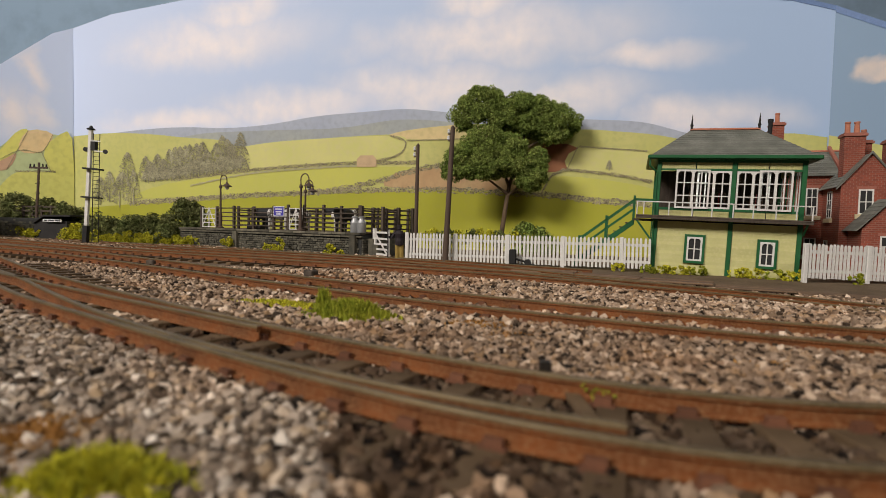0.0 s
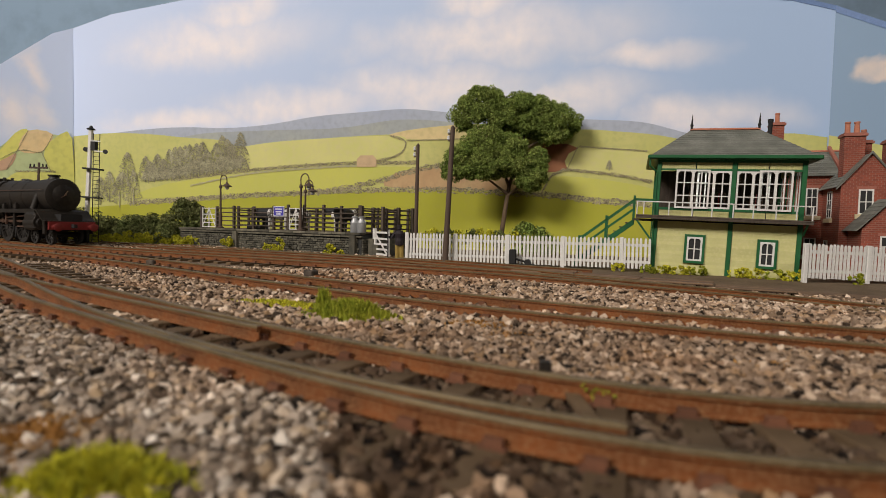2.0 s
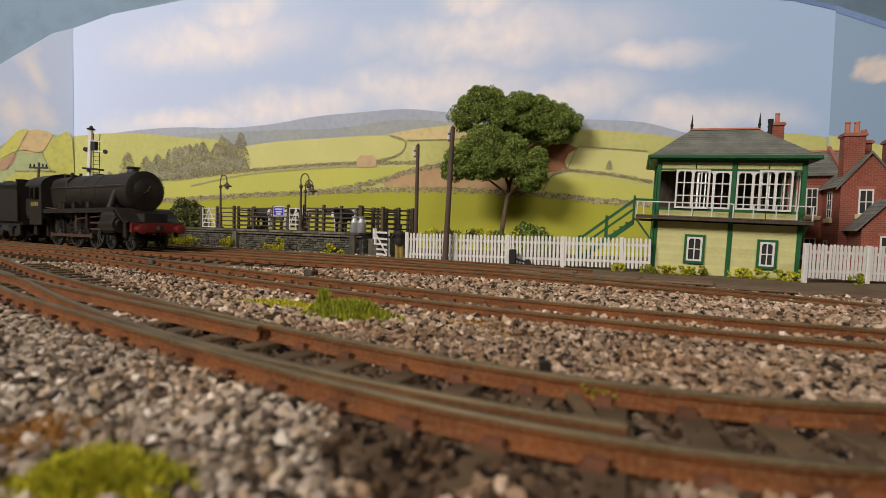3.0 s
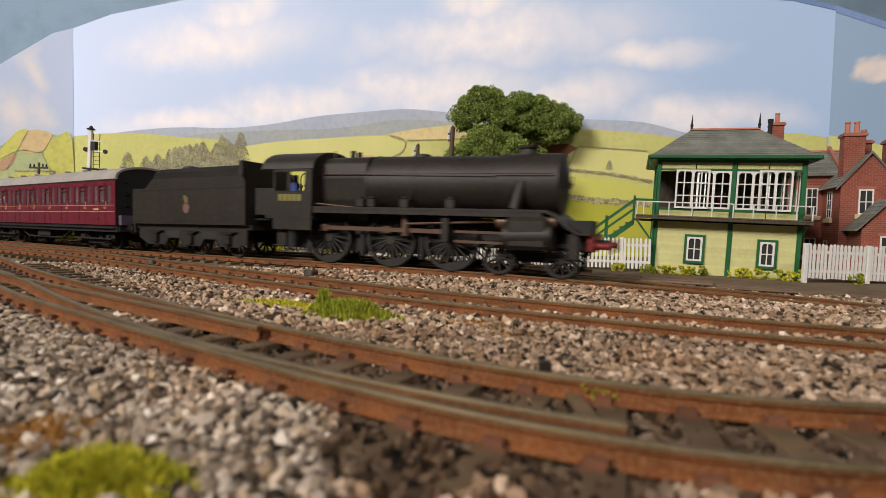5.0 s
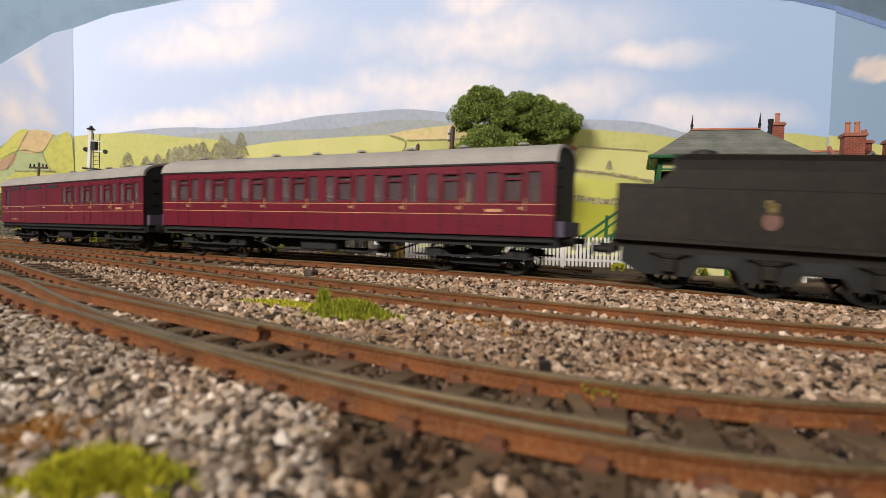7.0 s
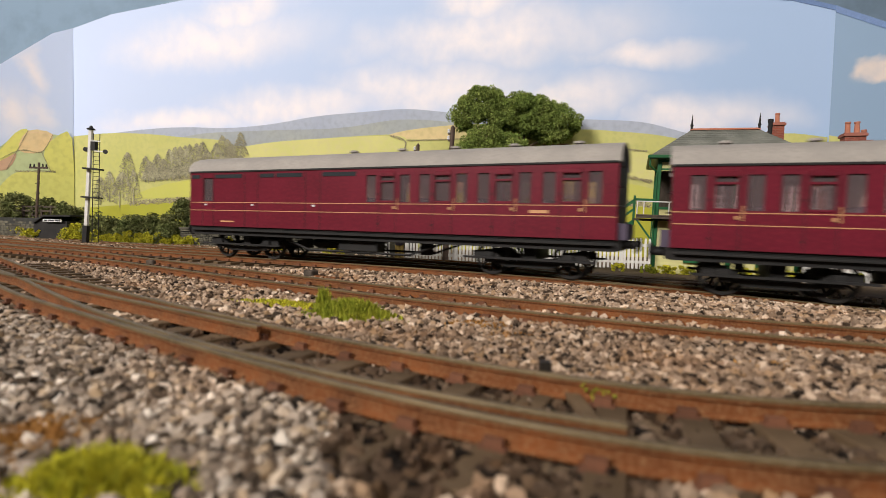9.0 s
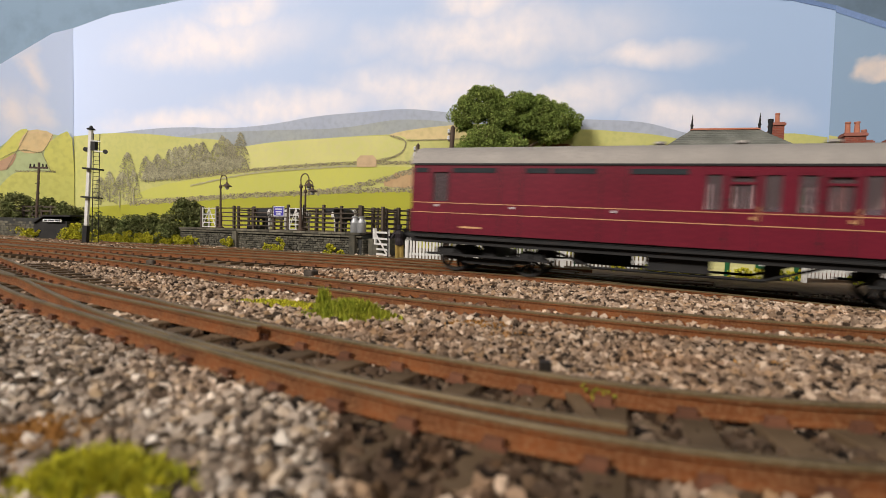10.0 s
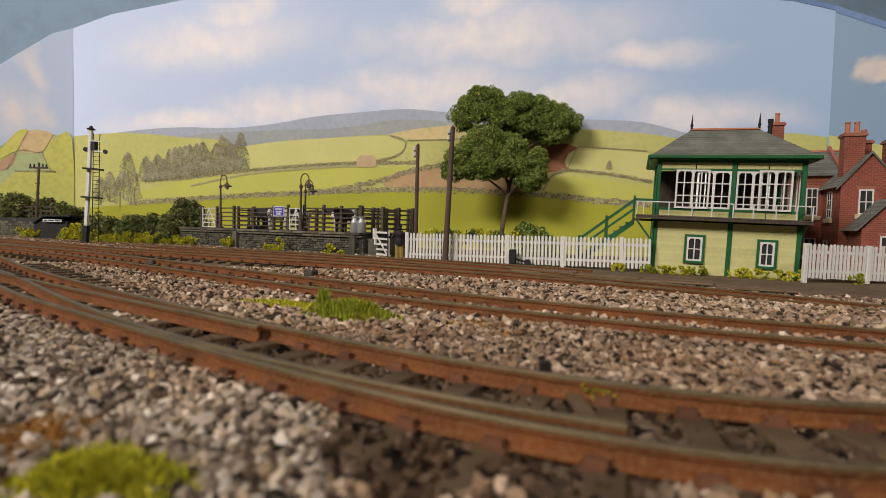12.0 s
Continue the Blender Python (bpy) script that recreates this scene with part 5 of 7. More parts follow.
# ---- posts, lamps, signal ----
def tall_post(x, y, base, top_dx, high, label, r=0.13):
    t = thing("telegraph_pole", label, "pole", P(x, y, base))
    part("pole", tubes(((0, 0, 0), (top_dx, 0, high), r, r * 0.75), seg=10), M_pole, t, smooth=True)
    part("pole_cap", tubes(((top_dx, 0, high), (top_dx, 0, high + 0.12), r * 0.85, 0.02), seg=10), M_pole, t)
    for k, z in enumerate((high - 0.25, high - 0.55)):
        bm = bmesh.new()
        lathe(bm, [(0.03, 0), (0.08, 0.03), (0.05, 0.1), (0.07, 0.16), (0.02, 0.2)], "Z", (top_dx * z / high - 0.17, -0.02, z), 8)
        part("insulator", bm, M_enamel, t, "white pot insulator")
        part("insulator_bracket", boxes((top_dx * z / high - 0.2, top_dx * z / high, -0.05, 0.03, z - 0.06, z)), M_pole, t)


tall_post(0.10, 23.64, -0.40, 0.22, 6.25, "tall dark timber telegraph post leaning a little", 0.145)
tall_post(-1.45, 26.74, -0.40, 0.02, 5.9, "dark upright telegraph post by the gate", 0.12)


def cross_arm_pole():
    t = thing("telegraph_pole", "dark telegraph pole with one cross-arm", "pole", P(-33.65, 42.05, -0.3))
    part("pole", tubes(((0, 0, 0), (0.35, 0, 6.1), 0.12, 0.08), seg=8), M_pole, t, smooth=True)
    part("cross_arm", boxes((-0.4, 1.1, -0.12, -0.02, 5.6, 5.74)), M_pole, t)
    for x in (-0.32, 0.0, 0.7, 1.0):
        part("insulator", tubes(((x, -0.07, 5.75), (x, -0.07, 5.98), 0.07, 0.05), seg=8), M_under, t)
    for z in (1.6, 2.6, 3.6, 4.4):
        part("step_iron", tubes(((0.02, 0, z), (0.42, -0.05, z), 0.04), seg=5), M_under, t)


cross_arm_pole()


def signal():
    t = thing("semaphore_signal", "white signal post with black foot, ladder and small arms", "signal", P(-22.75, 32.38, -0.30, ry=3.2))
    part("post", boxes((-0.105, 0.105, -0.1, 0.1, 1.15, 7.2)), M_white, t, "white signal post", bevel=0.02)
    part("post_foot", boxes((-0.15, 0.15, -0.15, 0.15, -0.2, 1.15)), M_under, t, "black base of the post", bevel=0.02)
    fin = bmesh.new()
    lathe(fin, [(0.22, 0), (0.25, 0.05), (0.12, 0.12), (0.05, 0.26)], "Z", (0, 0, 7.2), 10)
    part("finial", fin, M_under, t, "black cap")
    for x in (0.45, 0.85):
        part("ladder_rail", tubes(((x, -0.05, 0.0), (x - 0.25, -0.05, 7.0), 0.025), seg=5), M_under, t)
    for k in range(26):
        z = 0.3 + 0.25 * k
        part("ladder_rung", tubes(((0.45 - 0.25 * z / 7, -0.05, z), (0.85 - 0.25 * z / 7, -0.05, z), 0.015), seg=4), M_under, t)
    for z in (2.9, 4.7):
        part("stage", boxes((-0.22, 0.80, -0.35, 0.25, z, z + 0.10)), M_under, t, "small black stage")
    part("lamp_case", boxes((0.14, 0.42, -0.2, 0.1, 5.9, 6.5)), M_under, t, "black lamp case")
    part("lamp_case", tubes(((-0.25, -0.1, 5.95), (-0.25, 0.12, 5.95), 0.14), seg=12), M_under, t)
    arm = part("signal_arm", boxes((0.2, 0.75, -0.22, -0.19, 6.47, 6.53)), M_enamel, t, "thin white arm")
    part("signal_arm", boxes((0.42, 1.15, -0.22, -0.19, 5.85, 5.91)), M_enamel, t, "thin white arm")
    part("disc", tubes(((1.1, -0.24, 5.88), (1.1, -0.18, 5.88), 0.14), seg=14), M_under, t, "black disc")


signal()


def hut():
    t = thing("lineside_hut", "low black timber lineside hut with a white signboard", "hut", P(-30.6, 38.58, -0.40, rz=-4.8))
    part("hut_wall", boxes((0, 2.25, 0.0, 2.0, 0, 1.45)), M_hut, t)
    part("hut_roof", prism(bmesh.new(), [(-0.35, 1.25), (-0.35, 1.38), (0.45, 1.9), (2.6, 1.95), (2.6, 1.82), (0.45, 1.78)], -0.15, 2.2, "Y"), M_hut, t)
    part("hut_side", prism(bmesh.new(), [(0, 0), (0, 1.4), (-0.4, 1.2), (-0.4, 0)], 0.0, 2.0, "Y"), M_hut, t)
    sg = part("signboard", boxes((0.5, 2.0, -0.22, -0.16, 1.40, 1.58)), M_enamel, t, "white signboard with illegible lettering")
    for a, b in ((0.58, 0.85), (0.95, 1.4), (1.5, 1.92)):
        part("lettering_bar", boxes((a, b, -0.226, -0.218, 1.45, 1.53)), M_under, sg)


hut()


def bank():
    """Stony bank and rail fence at the far end."""
    b = thing("stone_bank", "rough grey stone retaining bank", "bank", P(-39.5, 43.90, -0.5, rz=-23.2) @ Matrix.Diagonal((0.960, 1, 1, 1)))
    rnd = random.Random(3)
    part("bank_core", boxes((0, 8.2, 0.2, 3.0, 0, 1.75)), M_mortar, b)
    st = [mesh_of("stone", boxes((0, w, 0, 0.25, 0, 0.2)), M_stonewall, bevel=0.03) for w in (0.35, 0.5, 0.65)]
    for row in range(8):
        u = rnd.uniform(-0.2, 0.0)
        while u < 7.9:
            k = rnd.randrange(3)
            part("stone", st[k], None, b, at=P(u, 0.02 + 0.03 * row + rnd.uniform(-0.04, 0.03), 0.21 * row))
            u += (0.37, 0.52, 0.67)[k]
    f = thing("rail_fence", "dark timber post and rail fence", "fence", P(-39.5, 44.95, 1.1, rz=-16.3) @ Matrix.Diagonal((0.979, 1, 1, 1)))
    for u in np.arange(0, 9, 1.1):
        part("fence_post", boxes((u, u + 0.16, 0, 0.14, 0, 1.25)), M_timber, f)
    for z in (0.3, 0.7, 1.05):
        part("fence_rail", boxes((-0.3, 9.2, -0.03, 0.0, z, z + 0.12)), M_timber, f)


bank()


# ---- cattle dock ----
DOCK_AT = P(-17.8, 34.39, -0.40, rz=-30.07) @ Matrix.Diagonal((0.938, 1, 1, 1))


def on_dock(u, v, z=0.0, turn=0.0):
    return DOCK_AT @ P(u, v, z, rz=turn)


DECK = 1.28


def dock():
    t = thing("cattle_dock", "dark stone cattle dock with flagged edge and steps", "platform", DOCK_AT)
    part("dock_core", boxes((0.05, 16.6, 0.1, 5.2, -0.2, DECK - 0.02)), M_mortar, t)
    part("dock_deck", boxes((0.0, 16.7, 0.35, 5.3, DECK - 0.02, DECK)), M_earth, t, "earth-covered deck")
    rnd = random.Random(9)
    meshes = [(w, mesh_of("wall_stone", boxes((0, w - 0.02, 0, 0.14, 0, 0.105)), M_stonewall, bevel=0.022)) for w in (0.19, 0.27, 0.36)]
    for row in range(8):
        u = rnd.uniform(-0.1, 0.05)
        while u < 16.2:
            w, me = meshes[rnd.randrange(3)]
            part("wall_stone", me, None, t, at=P(u, rnd.uniform(-0.03, 0.03), 0.122 * row + rnd.uniform(-0.012, 0.012), rz=rnd.uniform(-3, 3)))
            u += w
    for row in range(8):
        for v in np.arange(0.1, 4.8, 0.37):
            part("wall_stone", meshes[2][1], None, t, at=P(16.73, v, 0.122 * row, rz=90 + rnd.uniform(-3, 3)))
    cop = mesh_of("coping_stone", boxes((0, 1.02, -0.12, 0.42, 0, 0.13)), M_stonewall, bevel=0.02)
    for k in range(16):
        part("coping_stone", cop, None, t, at=P(0.1 + 1.035 * k, 0, DECK - 0.12 + rnd.uniform(-0.01, 0.01)))
    course = mesh_of("string_course", boxes((0, 1.5, -0.06, 0.1, 0, 0.1)), M_stonewall, bevel=0.02)
    for k in range(11):
        part("string_course", course, None, t, at=P(0.1 + 1.51 * k, 0, DECK - 0.25))
    for u in (5.95, 15.9):
        part("pier", boxes((u, u + 0.42, -0.16, 0.05, -0.1, DECK - 0.13)), M_stonewall, t, bevel=0.02)
    for k in range(4):
        part("step", boxes((16.8 + 0.35 * k, 17.15 + 0.35 * k, 0.4, 2.4, -0.1, DECK - 0.29 * (k + 1))), M_stonewall, t, bevel=0.02)


dock()


def cattle_pen():
    t = thing("cattle_pen", "weathered timber cattle pen of posts and rails", "fence", on_dock(0, 0, DECK))
    rnd = random.Random(4)
    front = [1.4, 3.1, 4.9, 5.35, 6.9, 8.8, 10.1, 11.5, 13.1, 14.5, 15.9]
    back = [1.6, 3.4, 5.2, 7.0, 8.8, 10.6, 12.4, 14.2, 15.6, 16.6]
    for row, v in ((front, 0.75), (back, 4.4)):
        for u in row:
            part("pen_post", boxes((u - 0.085, u + 0.085, v - 0.08, v + 0.08, 0, 1.48 + rnd.uniform(-0.06, 0.06))), M_timber, t, bevel=0.02)
        for z in (0.22, 0.50, 0.78, 1.04, 1.30):
            for a, b in zip(row, row[1:]):
                if row is front and (a, b) in ((10.1, 11.5), (1.4, 3.1)):
                    continue
                part("pen_rail", tubes(((a, v - 0.1, z + rnd.uniform(-0.02, 0.02)), (b, v - 0.1, z + rnd.uniform(-0.02, 0.02)), 0.04), seg=5), M_timber, t)
    for u in (5.35, 10.1, 15.9):
        for k, v in enumerate((1.9, 3.1)):
            part("pen_post", boxes((u - 0.1, u + 0.1, v - 0.1, v + 0.1, 0, 1.42)), M_timber, t, bevel=0.02)
        for z in (0.25, 0.55, 0.85, 1.2):
            part("pen_rail", tubes(((u, 0.75, z), (u, 4.4, z), 0.045), seg=5), M_timber, t)
    for a, b in ((16.0, 0.75), (16.6, 1.9), (16.9, 3.0), (17.2, 4.0)):
        part("pen_post", boxes((a - 0.1, a + 0.1, b - 0.1, b + 0.1, -0.3, 1.46)), M_timber, t, bevel=0.02)
    for (a, b), (c, d) in (((16.0, 0.75), (16.6, 1.9)), ((16.6, 1.9), (16.9, 3.0)), ((16.9, 3.0), (17.2, 4.0))):
        for z in (0.22, 0.50, 0.78, 1.04, 1.30):
            part("pen_rail", tubes(((a, b, z), (c, d, z), 0.04), seg=5), M_timber, t)
    return t


cattle_pen()


def pen_gate(u0, u1):
    t = thing("pen_gate", "white tubular pen gate with crossed braces", "gate", on_dock(u0 + 0.12, 0.72, DECK), "pen gates")
    w = u1 - u0 - 0.24
    for x in (0.03, w / 2, w - 0.03):
        part("upright", tubes(((x, 0, 0.05), (x, 0, 1.35), 0.035), seg=6), M_white, t)
    for z in (0.08, 0.35, 0.62, 0.9, 1.3):
        part("gate_bar", tubes(((0, 0, z), (w, 0, z), 0.028), seg=6), M_white, t)
    part("brace", tubes(((0, 0, 0.1), (w / 2, 0, 1.3), 0.028), ((w / 2, 0, 1.3), (w, 0, 0.1), 0.028), seg=6), M_white, t)


pen_gate(1.4, 3.1)
pen_gate(10.1, 11.5)


def cow(u, v, turn, label, light):
    t = thing("cow", label, "cow", on_dock(u, v, DECK, turn), "cattle in the pen")
    b = bmesh.new()
    lathe(b, [(0.18, -0.85), (0.33, -0.75), (0.36, -0.2), (0.38, 0.3), (0.32, 0.65), (0.2, 0.8)], "X", (0, 0, 1.0), 12)
    part("body", b, M_hide if light else M_cow_b, t, smooth=True)
    hd = bmesh.new()
    lathe(hd, [(0.17, 0.75), (0.17, 0.95), (0.15, 1.15), (0.09, 1.35)], "X", (0, 0, 1.22), 8)
    part("head", hd, M_cow_b, t, smooth=True)
    for x in (-0.65, 0.5):
        for y in (-0.2, 0.2):
            part("leg", tubes(((x, y, 0), (x, y, 0.85), 0.07, 0.11), seg=6), M_cow_w if light else M_cow_b, t)
    part("tail", tubes(((-0.85, 0, 1.2), (-0.95, 0, 0.5), 0.03), seg=5), M_cow_b, t)


cow(5.9, 2.4, 170, "black model cow standing in the pen", False)
cow(7.9, 2.0, 20, "black and white patched model cow standing in the pen", True)
cow(8.6, 3.2, 160, "black and white patched model cow standing in the pen", True)
cow(13.6, 1.9, -75, "black model cow standing in the pen", False)
cow(12.6, 3.0, 200, "black and white patched model cow standing in the pen", True)


def dock_sign():
    t = thing("enamel_sign", "blue enamel sign with illegible white lettering", "sign", on_dock(9.0, 0.55, DECK))
    part("plate", boxes((0, 0.95, 0, 0.03, 0.82, 1.42)), M_enamel, t)
    pl = part("field", boxes((0.05, 0.90, -0.008, 0.0, 0.87, 1.37)), M_blue, t, "blue field")
    for z, a, b in ((1.22, 0.15, 0.8), (1.06, 0.2, 0.75), (0.93, 0.28, 0.66)):
        part("lettering_bar", boxes((a, b, -0.014, -0.008, z, z + 0.07)), M_enamel, pl)


dock_sign()


def swan_lamp(u, v, high, label):
    t = thing("platform_lamp", label, "lamp", on_dock(u, v, DECK), "dock lamps")
    b = bmesh.new()
    lathe(b, [(0.22, 0), (0.22, 0.08), (0.12, 0.15), (0.11, 0.9), (0.075, 1.0), (0.055, high * 0.82), (0.11, high * 0.83), (0.11, high * 0.86), (0.04, high * 0.9)], "Z", (0, 0, 0), 10)
    part("column", b, M_pole, t, "brown fluted column", smooth=True)
    pts = [(0, 0, high * 0.88)] + [(0.32 - 0.34 * math.cos(a), 0, high * 0.98 + 0.34 * math.sin(a)) for a in [i * math.pi / 8 for i in range(9)]] + [(0.66, 0, high * 0.93)]
    sw = bmesh.new()
    for a, c in zip(pts, pts[1:]):
        tube(sw, a, c, 0.035, 0.035, 6)
    part("swan_neck", sw, M_pole, t)
    sh = bmesh.new()
    lathe(sh, [(0.33, 0), (0.28, 0.05), (0.10, 0.16), (0.06, 0.26)], "Z", (0.66, 0, high * 0.93 - 0.24), 12)
    part("shade", sh, M_pole, t, "brown conical shade")
    gl = bmesh.new()
    lathe(gl, [(0.06, 0), (0.12, 0.05), (0.14, 0.2)], "Z", (0.66, 0, high * 0.93 - 0.44), 10)
    part("globe", gl, M_enamel, t, "white lamp globe")


swan_lamp(3.75, 0.55, 3.15, "brown swan-necked lamp standing on the dock")
swan_lamp(11.45, 0.5, 3.0, "brown swan-necked lamp standing on the dock")
swan_lamp(9.25, 2.9, 2.9, "brown swan-necked lamp at the back of the dock")


def churn(u, v, label="galvanised milk churn standing on the dock"):
    t = thing("milk_churn", label, "churn", on_dock(u, v, DECK), "milk churns")
    b = bmesh.new()
    lathe(b, [(0.24, 0), (0.26, 0.04), (0.25, 0.5), (0.26, 0.54), (0.16, 0.72), (0.15, 0.78)], "Z", (0, 0, 0), 14)
    part("body", b, M_milk, t, smooth=True)
    l = bmesh.new()
    lathe(l, [(0.19, 0.78), (0.20, 0.84), (0.12, 0.88)], "Z", (0, 0, 0), 12)
    part("lid", l, M_milk, t, smooth=True)
    for x in (-0.24, 0.24):
        part("handle", tubes(((x, 0, 0.5), (x * 1.25, 0, 0.6), 0.02), ((x * 1.25, 0, 0.6), (x * 0.75, 0, 0.68), 0.02), seg=5), M_milk, t)


churn(15.75, 0.5)
churn(16.15, 0.62)
part_trough = thing("water_trough", "dark round-ended water trough in the pen", "trough", on_dock(5.9, 0.95, DECK))
part("trough_body", boxes((0, 1.3, 0, 0.5, 0, 0.3)), M_under, part_trough, bevel=0.05)


# ---- point lever beside the line ----
def point_lever():
    t = thing("point_lever", "black hand point lever on its base by the fence", "lever", P(3.1, 22.80, -0.38, rz=-16.3))
    part("base", boxes((-0.1, 1.0, -0.15, 0.15, 0, 0.12)), M_under, t)
    part("stand", boxes((-0.12, 0.18, -0.12, 0.12, 0.1, 0.75)), M_under, t, bevel=0.03)
    part("lever_arm", tubes(((0.1, 0, 0.35), (0.85, 0, 0.14), 0.05), seg=6), M_under, t)
    part("weight", tubes(((0.7, -0.12, 0.2), (0.7, 0.12, 0.2), 0.14), seg=10), M_under, t)


point_lever()


def relay_box(x, y, z, w, label):
    t = thing("point_motor_cover", label, "box", P(x, y, z, rz=-29))
    part("cover", boxes((0, w, 0, 0.3, 0, 0.22)), M_timber, t, bevel=0.03)
    part("rodding", boxes((w, w + 1.1, 0.1, 0.16, 0.04, 0.09)), M_rust, t)


relay_box(-4.1, 14.94, -0.30, 0.35, "small dark cover with rodding in the ballast")
relay_box(-10.4, 17.80, -0.32, 0.4, "small dark cover with rodding between the lines")


# ---- brick house ----
def chimney(parent, x0, x1, y0, y1, z0, z1, pots):
    st = part("chimney_shaft", boxes((x0, x1, y0, y1, z0, z1)), M_brickwall, parent, "red brick chimney stack")
    part("chimney_cap", boxes((x0 - 0.07, x1 + 0.07, y0 - 0.07, y1 + 0.07, z1, z1 + 0.10), (x0 - 0.03, x1 + 0.03, y0 - 0.03, y1 + 0.03, z1 + 0.1, z1 + 0.16)), M_brickbase, st)
    for px, py in pots:
        b = bmesh.new()
        lathe(b, [(0.13, z1 + 0.16), (0.12, z1 + 0.2), (0.10, z1 + 0.62), (0.125, z1 + 0.64), (0.125, z1 + 0.70)], "Z", (px, py, 0), 10)
        part("chimney_pot", b, M_tile, st, "terracotta chimney pot")


def house_window(parent, axis, u, z0, z1, w, face, cols=2, rows=2):
    """A sash window in a wall that faces the viewer (axis 'Y') or to the side (axis 'X')."""
    def bx(a0, a1, d0, d1, c0, c1):
        return (a0, a1, face + d0, face + d1, c0, c1) if axis == "Y" else (face + d0, face + d1, a0, a1, c0, c1)
    fr = part("window", boxes(bx(u, u + 0.06, -0.03, 0.03, z0, z1), bx(u + w - 0.06, u + w, -0.03, 0.03, z0, z1), bx(u + 0.06, u + w - 0.06, -0.03, 0.03, z0, z0 + 0.06), bx(u + 0.06, u + w - 0.06, -0.03, 0.03, z1 - 0.06, z1)), M_white, parent, "white sash window")
    # Pane coloured near-black for the unlit room; the wall behind is solid.
    part("pane", boxes(bx(u + 0.06, u + w - 0.06, -0.012, 0.0, z0 + 0.06, z1 - 0.06)), M_dark, fr)
    for i in range(1, cols):
        c = u + w * i / cols
        part("glazing_bar", boxes(bx(c - 0.02, c + 0.02, -0.026, -0.012, z0 + 0.06, z1 - 0.06)), M_white, fr)
    for i in range(1, rows):
        c = z0 + (z1 - z0) * i / rows
        part("glazing_bar", boxes(bx(u + 0.06, u + w - 0.06, -0.024, -0.013, c - 0.02, c + 0.02)), M_white, fr)
    part("sill", boxes(bx(u - 0.12, u + w + 0.12, -0.12, 0.0, z0 - 0.2, z0)), M_sandstone, fr, "buff stone sill")
    part("lintel", boxes(bx(u - 0.08, u + w + 0.08, -0.02, 0.0, z1, z1 + 0.14)), M_brickbase, fr)


def house():
    t = thing("brick_house", "red brick house with slate roofs and tall chimneys", "house", P(18.15, 23.45, -0.4, rz=-20))
    # gabled wing
    zc, za = 4.15, 5.45
    W = 2.15
    wing = part("wing_wall", prism(bmesh.new(), [(0, 0), (W, 0), (W, zc), (W / 2, za), (0, zc)], 0, 4.2, "Y"), M_brickwall, t, "red brick gabled wing")
    for q in (((-0.22, -0.15, zc - 0.22), (-0.22, 4.2, zc - 0.22), (W / 2, 4.2, za + 0.03), (W / 2, -0.15, za + 0.03)), ((W + 0.22, 4.2, zc - 0.22), (W + 0.22, -0.15, zc - 0.22), (W / 2, -0.15, za + 0.03), (W / 2, 4.2, za + 0.03))):
        slate_roof(t, q, 10)
    part("verge", prism(bmesh.new(), [(-0.2, zc - 0.2), (W / 2, za + 0.12), (W + 0.2, zc - 0.2), (W + 0.2, zc - 0.32), (W / 2, za), (-0.2, zc - 0.32)], -0.12, -0.05, "Y"), M_slate, t)
    house_window(t, "Y", 0.68, 2.72, 3.85, 0.56, 0.0)
    house_window(t, "X", 1.0, 2.55, 3.85, 0.6, -0.0, 2, 3)
    house_window(t, "X", 1.3, 0.8, 1.5, 0.5, 0.0)
    # main range behind
    x0, x1, y0 = -4.2, 0.6, 2.3
    part("main_wall", boxes((x0, x1, y0, y0 + 3.6, 0, 4.75)), M_brickwall, t, "red brick main range")
    slate_roof(t, ((x0 - 0.1, y0 - 0.2, 4.68), (x1 + 0.9, y0 - 0.2, 4.68), (x1 + 0.9, y0 + 1.9, 6.15), (x0 - 0.1, y0 + 1.9, 6.15)), 12)
    slate_roof(t, ((x1 + 0.9, y0 + 3.9, 4.68), (x0 - 0.1, y0 + 3.9, 4.68), (x0 - 0.1, y0 + 1.9, 6.15), (x1 + 0.9, y0 + 1.9, 6.15)), 12)
    part("ridge", prism(bmesh.new(), [(y0 + 1.8, 6.16), (y0 + 1.9, 6.26), (y0 + 2.0, 6.16)], x0 - 0.1, x1 + 0.9, "X"), M_tile, t)
    part("parapet", prism(bmesh.new(), [(y0 + 0.0, 4.9), (y0 + 1.9, 6.28), (y0 + 1.9, 6.45), (y0 + 0.0, 5.05)], x1 + 0.05, x1 + 0.2, "X"), M_brickbase, t, "brick coping of the parapet")
    house_window(t, "Y", -0.72, 2.7, 4.1, 0.52, y0, 2, 3)
    house_window(t, "Y", -0.72, 0.7, 1.6, 0.52, y0)
    chimney(t, -2.0, -1.42, y0 + 1.6, y0 + 2.2, 5.6, 7.6, [(-1.7, y0 + 1.9)])
    part("chimney_side", boxes((-2.2, -2.0, y0 + 1.65, y0 + 2.15, 5.6, 7.3)), M_brickwall, t)
    chimney(t, 0.22, 1.02, 0.55, 1.15, 4.3, 6.35, [(0.40, 0.85), (0.76, 0.85)])
    chimney(t, 1.3, 1.75, 1.9, 2.5, 4.8, 6.2, [(1.5, 2.2)])
    chimney(t, 1.75, 2.6, 0.2, 0.8, 4.0, 5.95, [(2.0, 0.5)])
    # lean-to with its own slate roof
    part("lean_to_wall", prism(bmesh.new(), [(0.35, 0), (3.2, 0), (3.2, 3.35), (1.3, 3.15), (0.35, 2.05)], -1.5, -0.02, "Y"), M_brickwall, t, "brick lean-to")
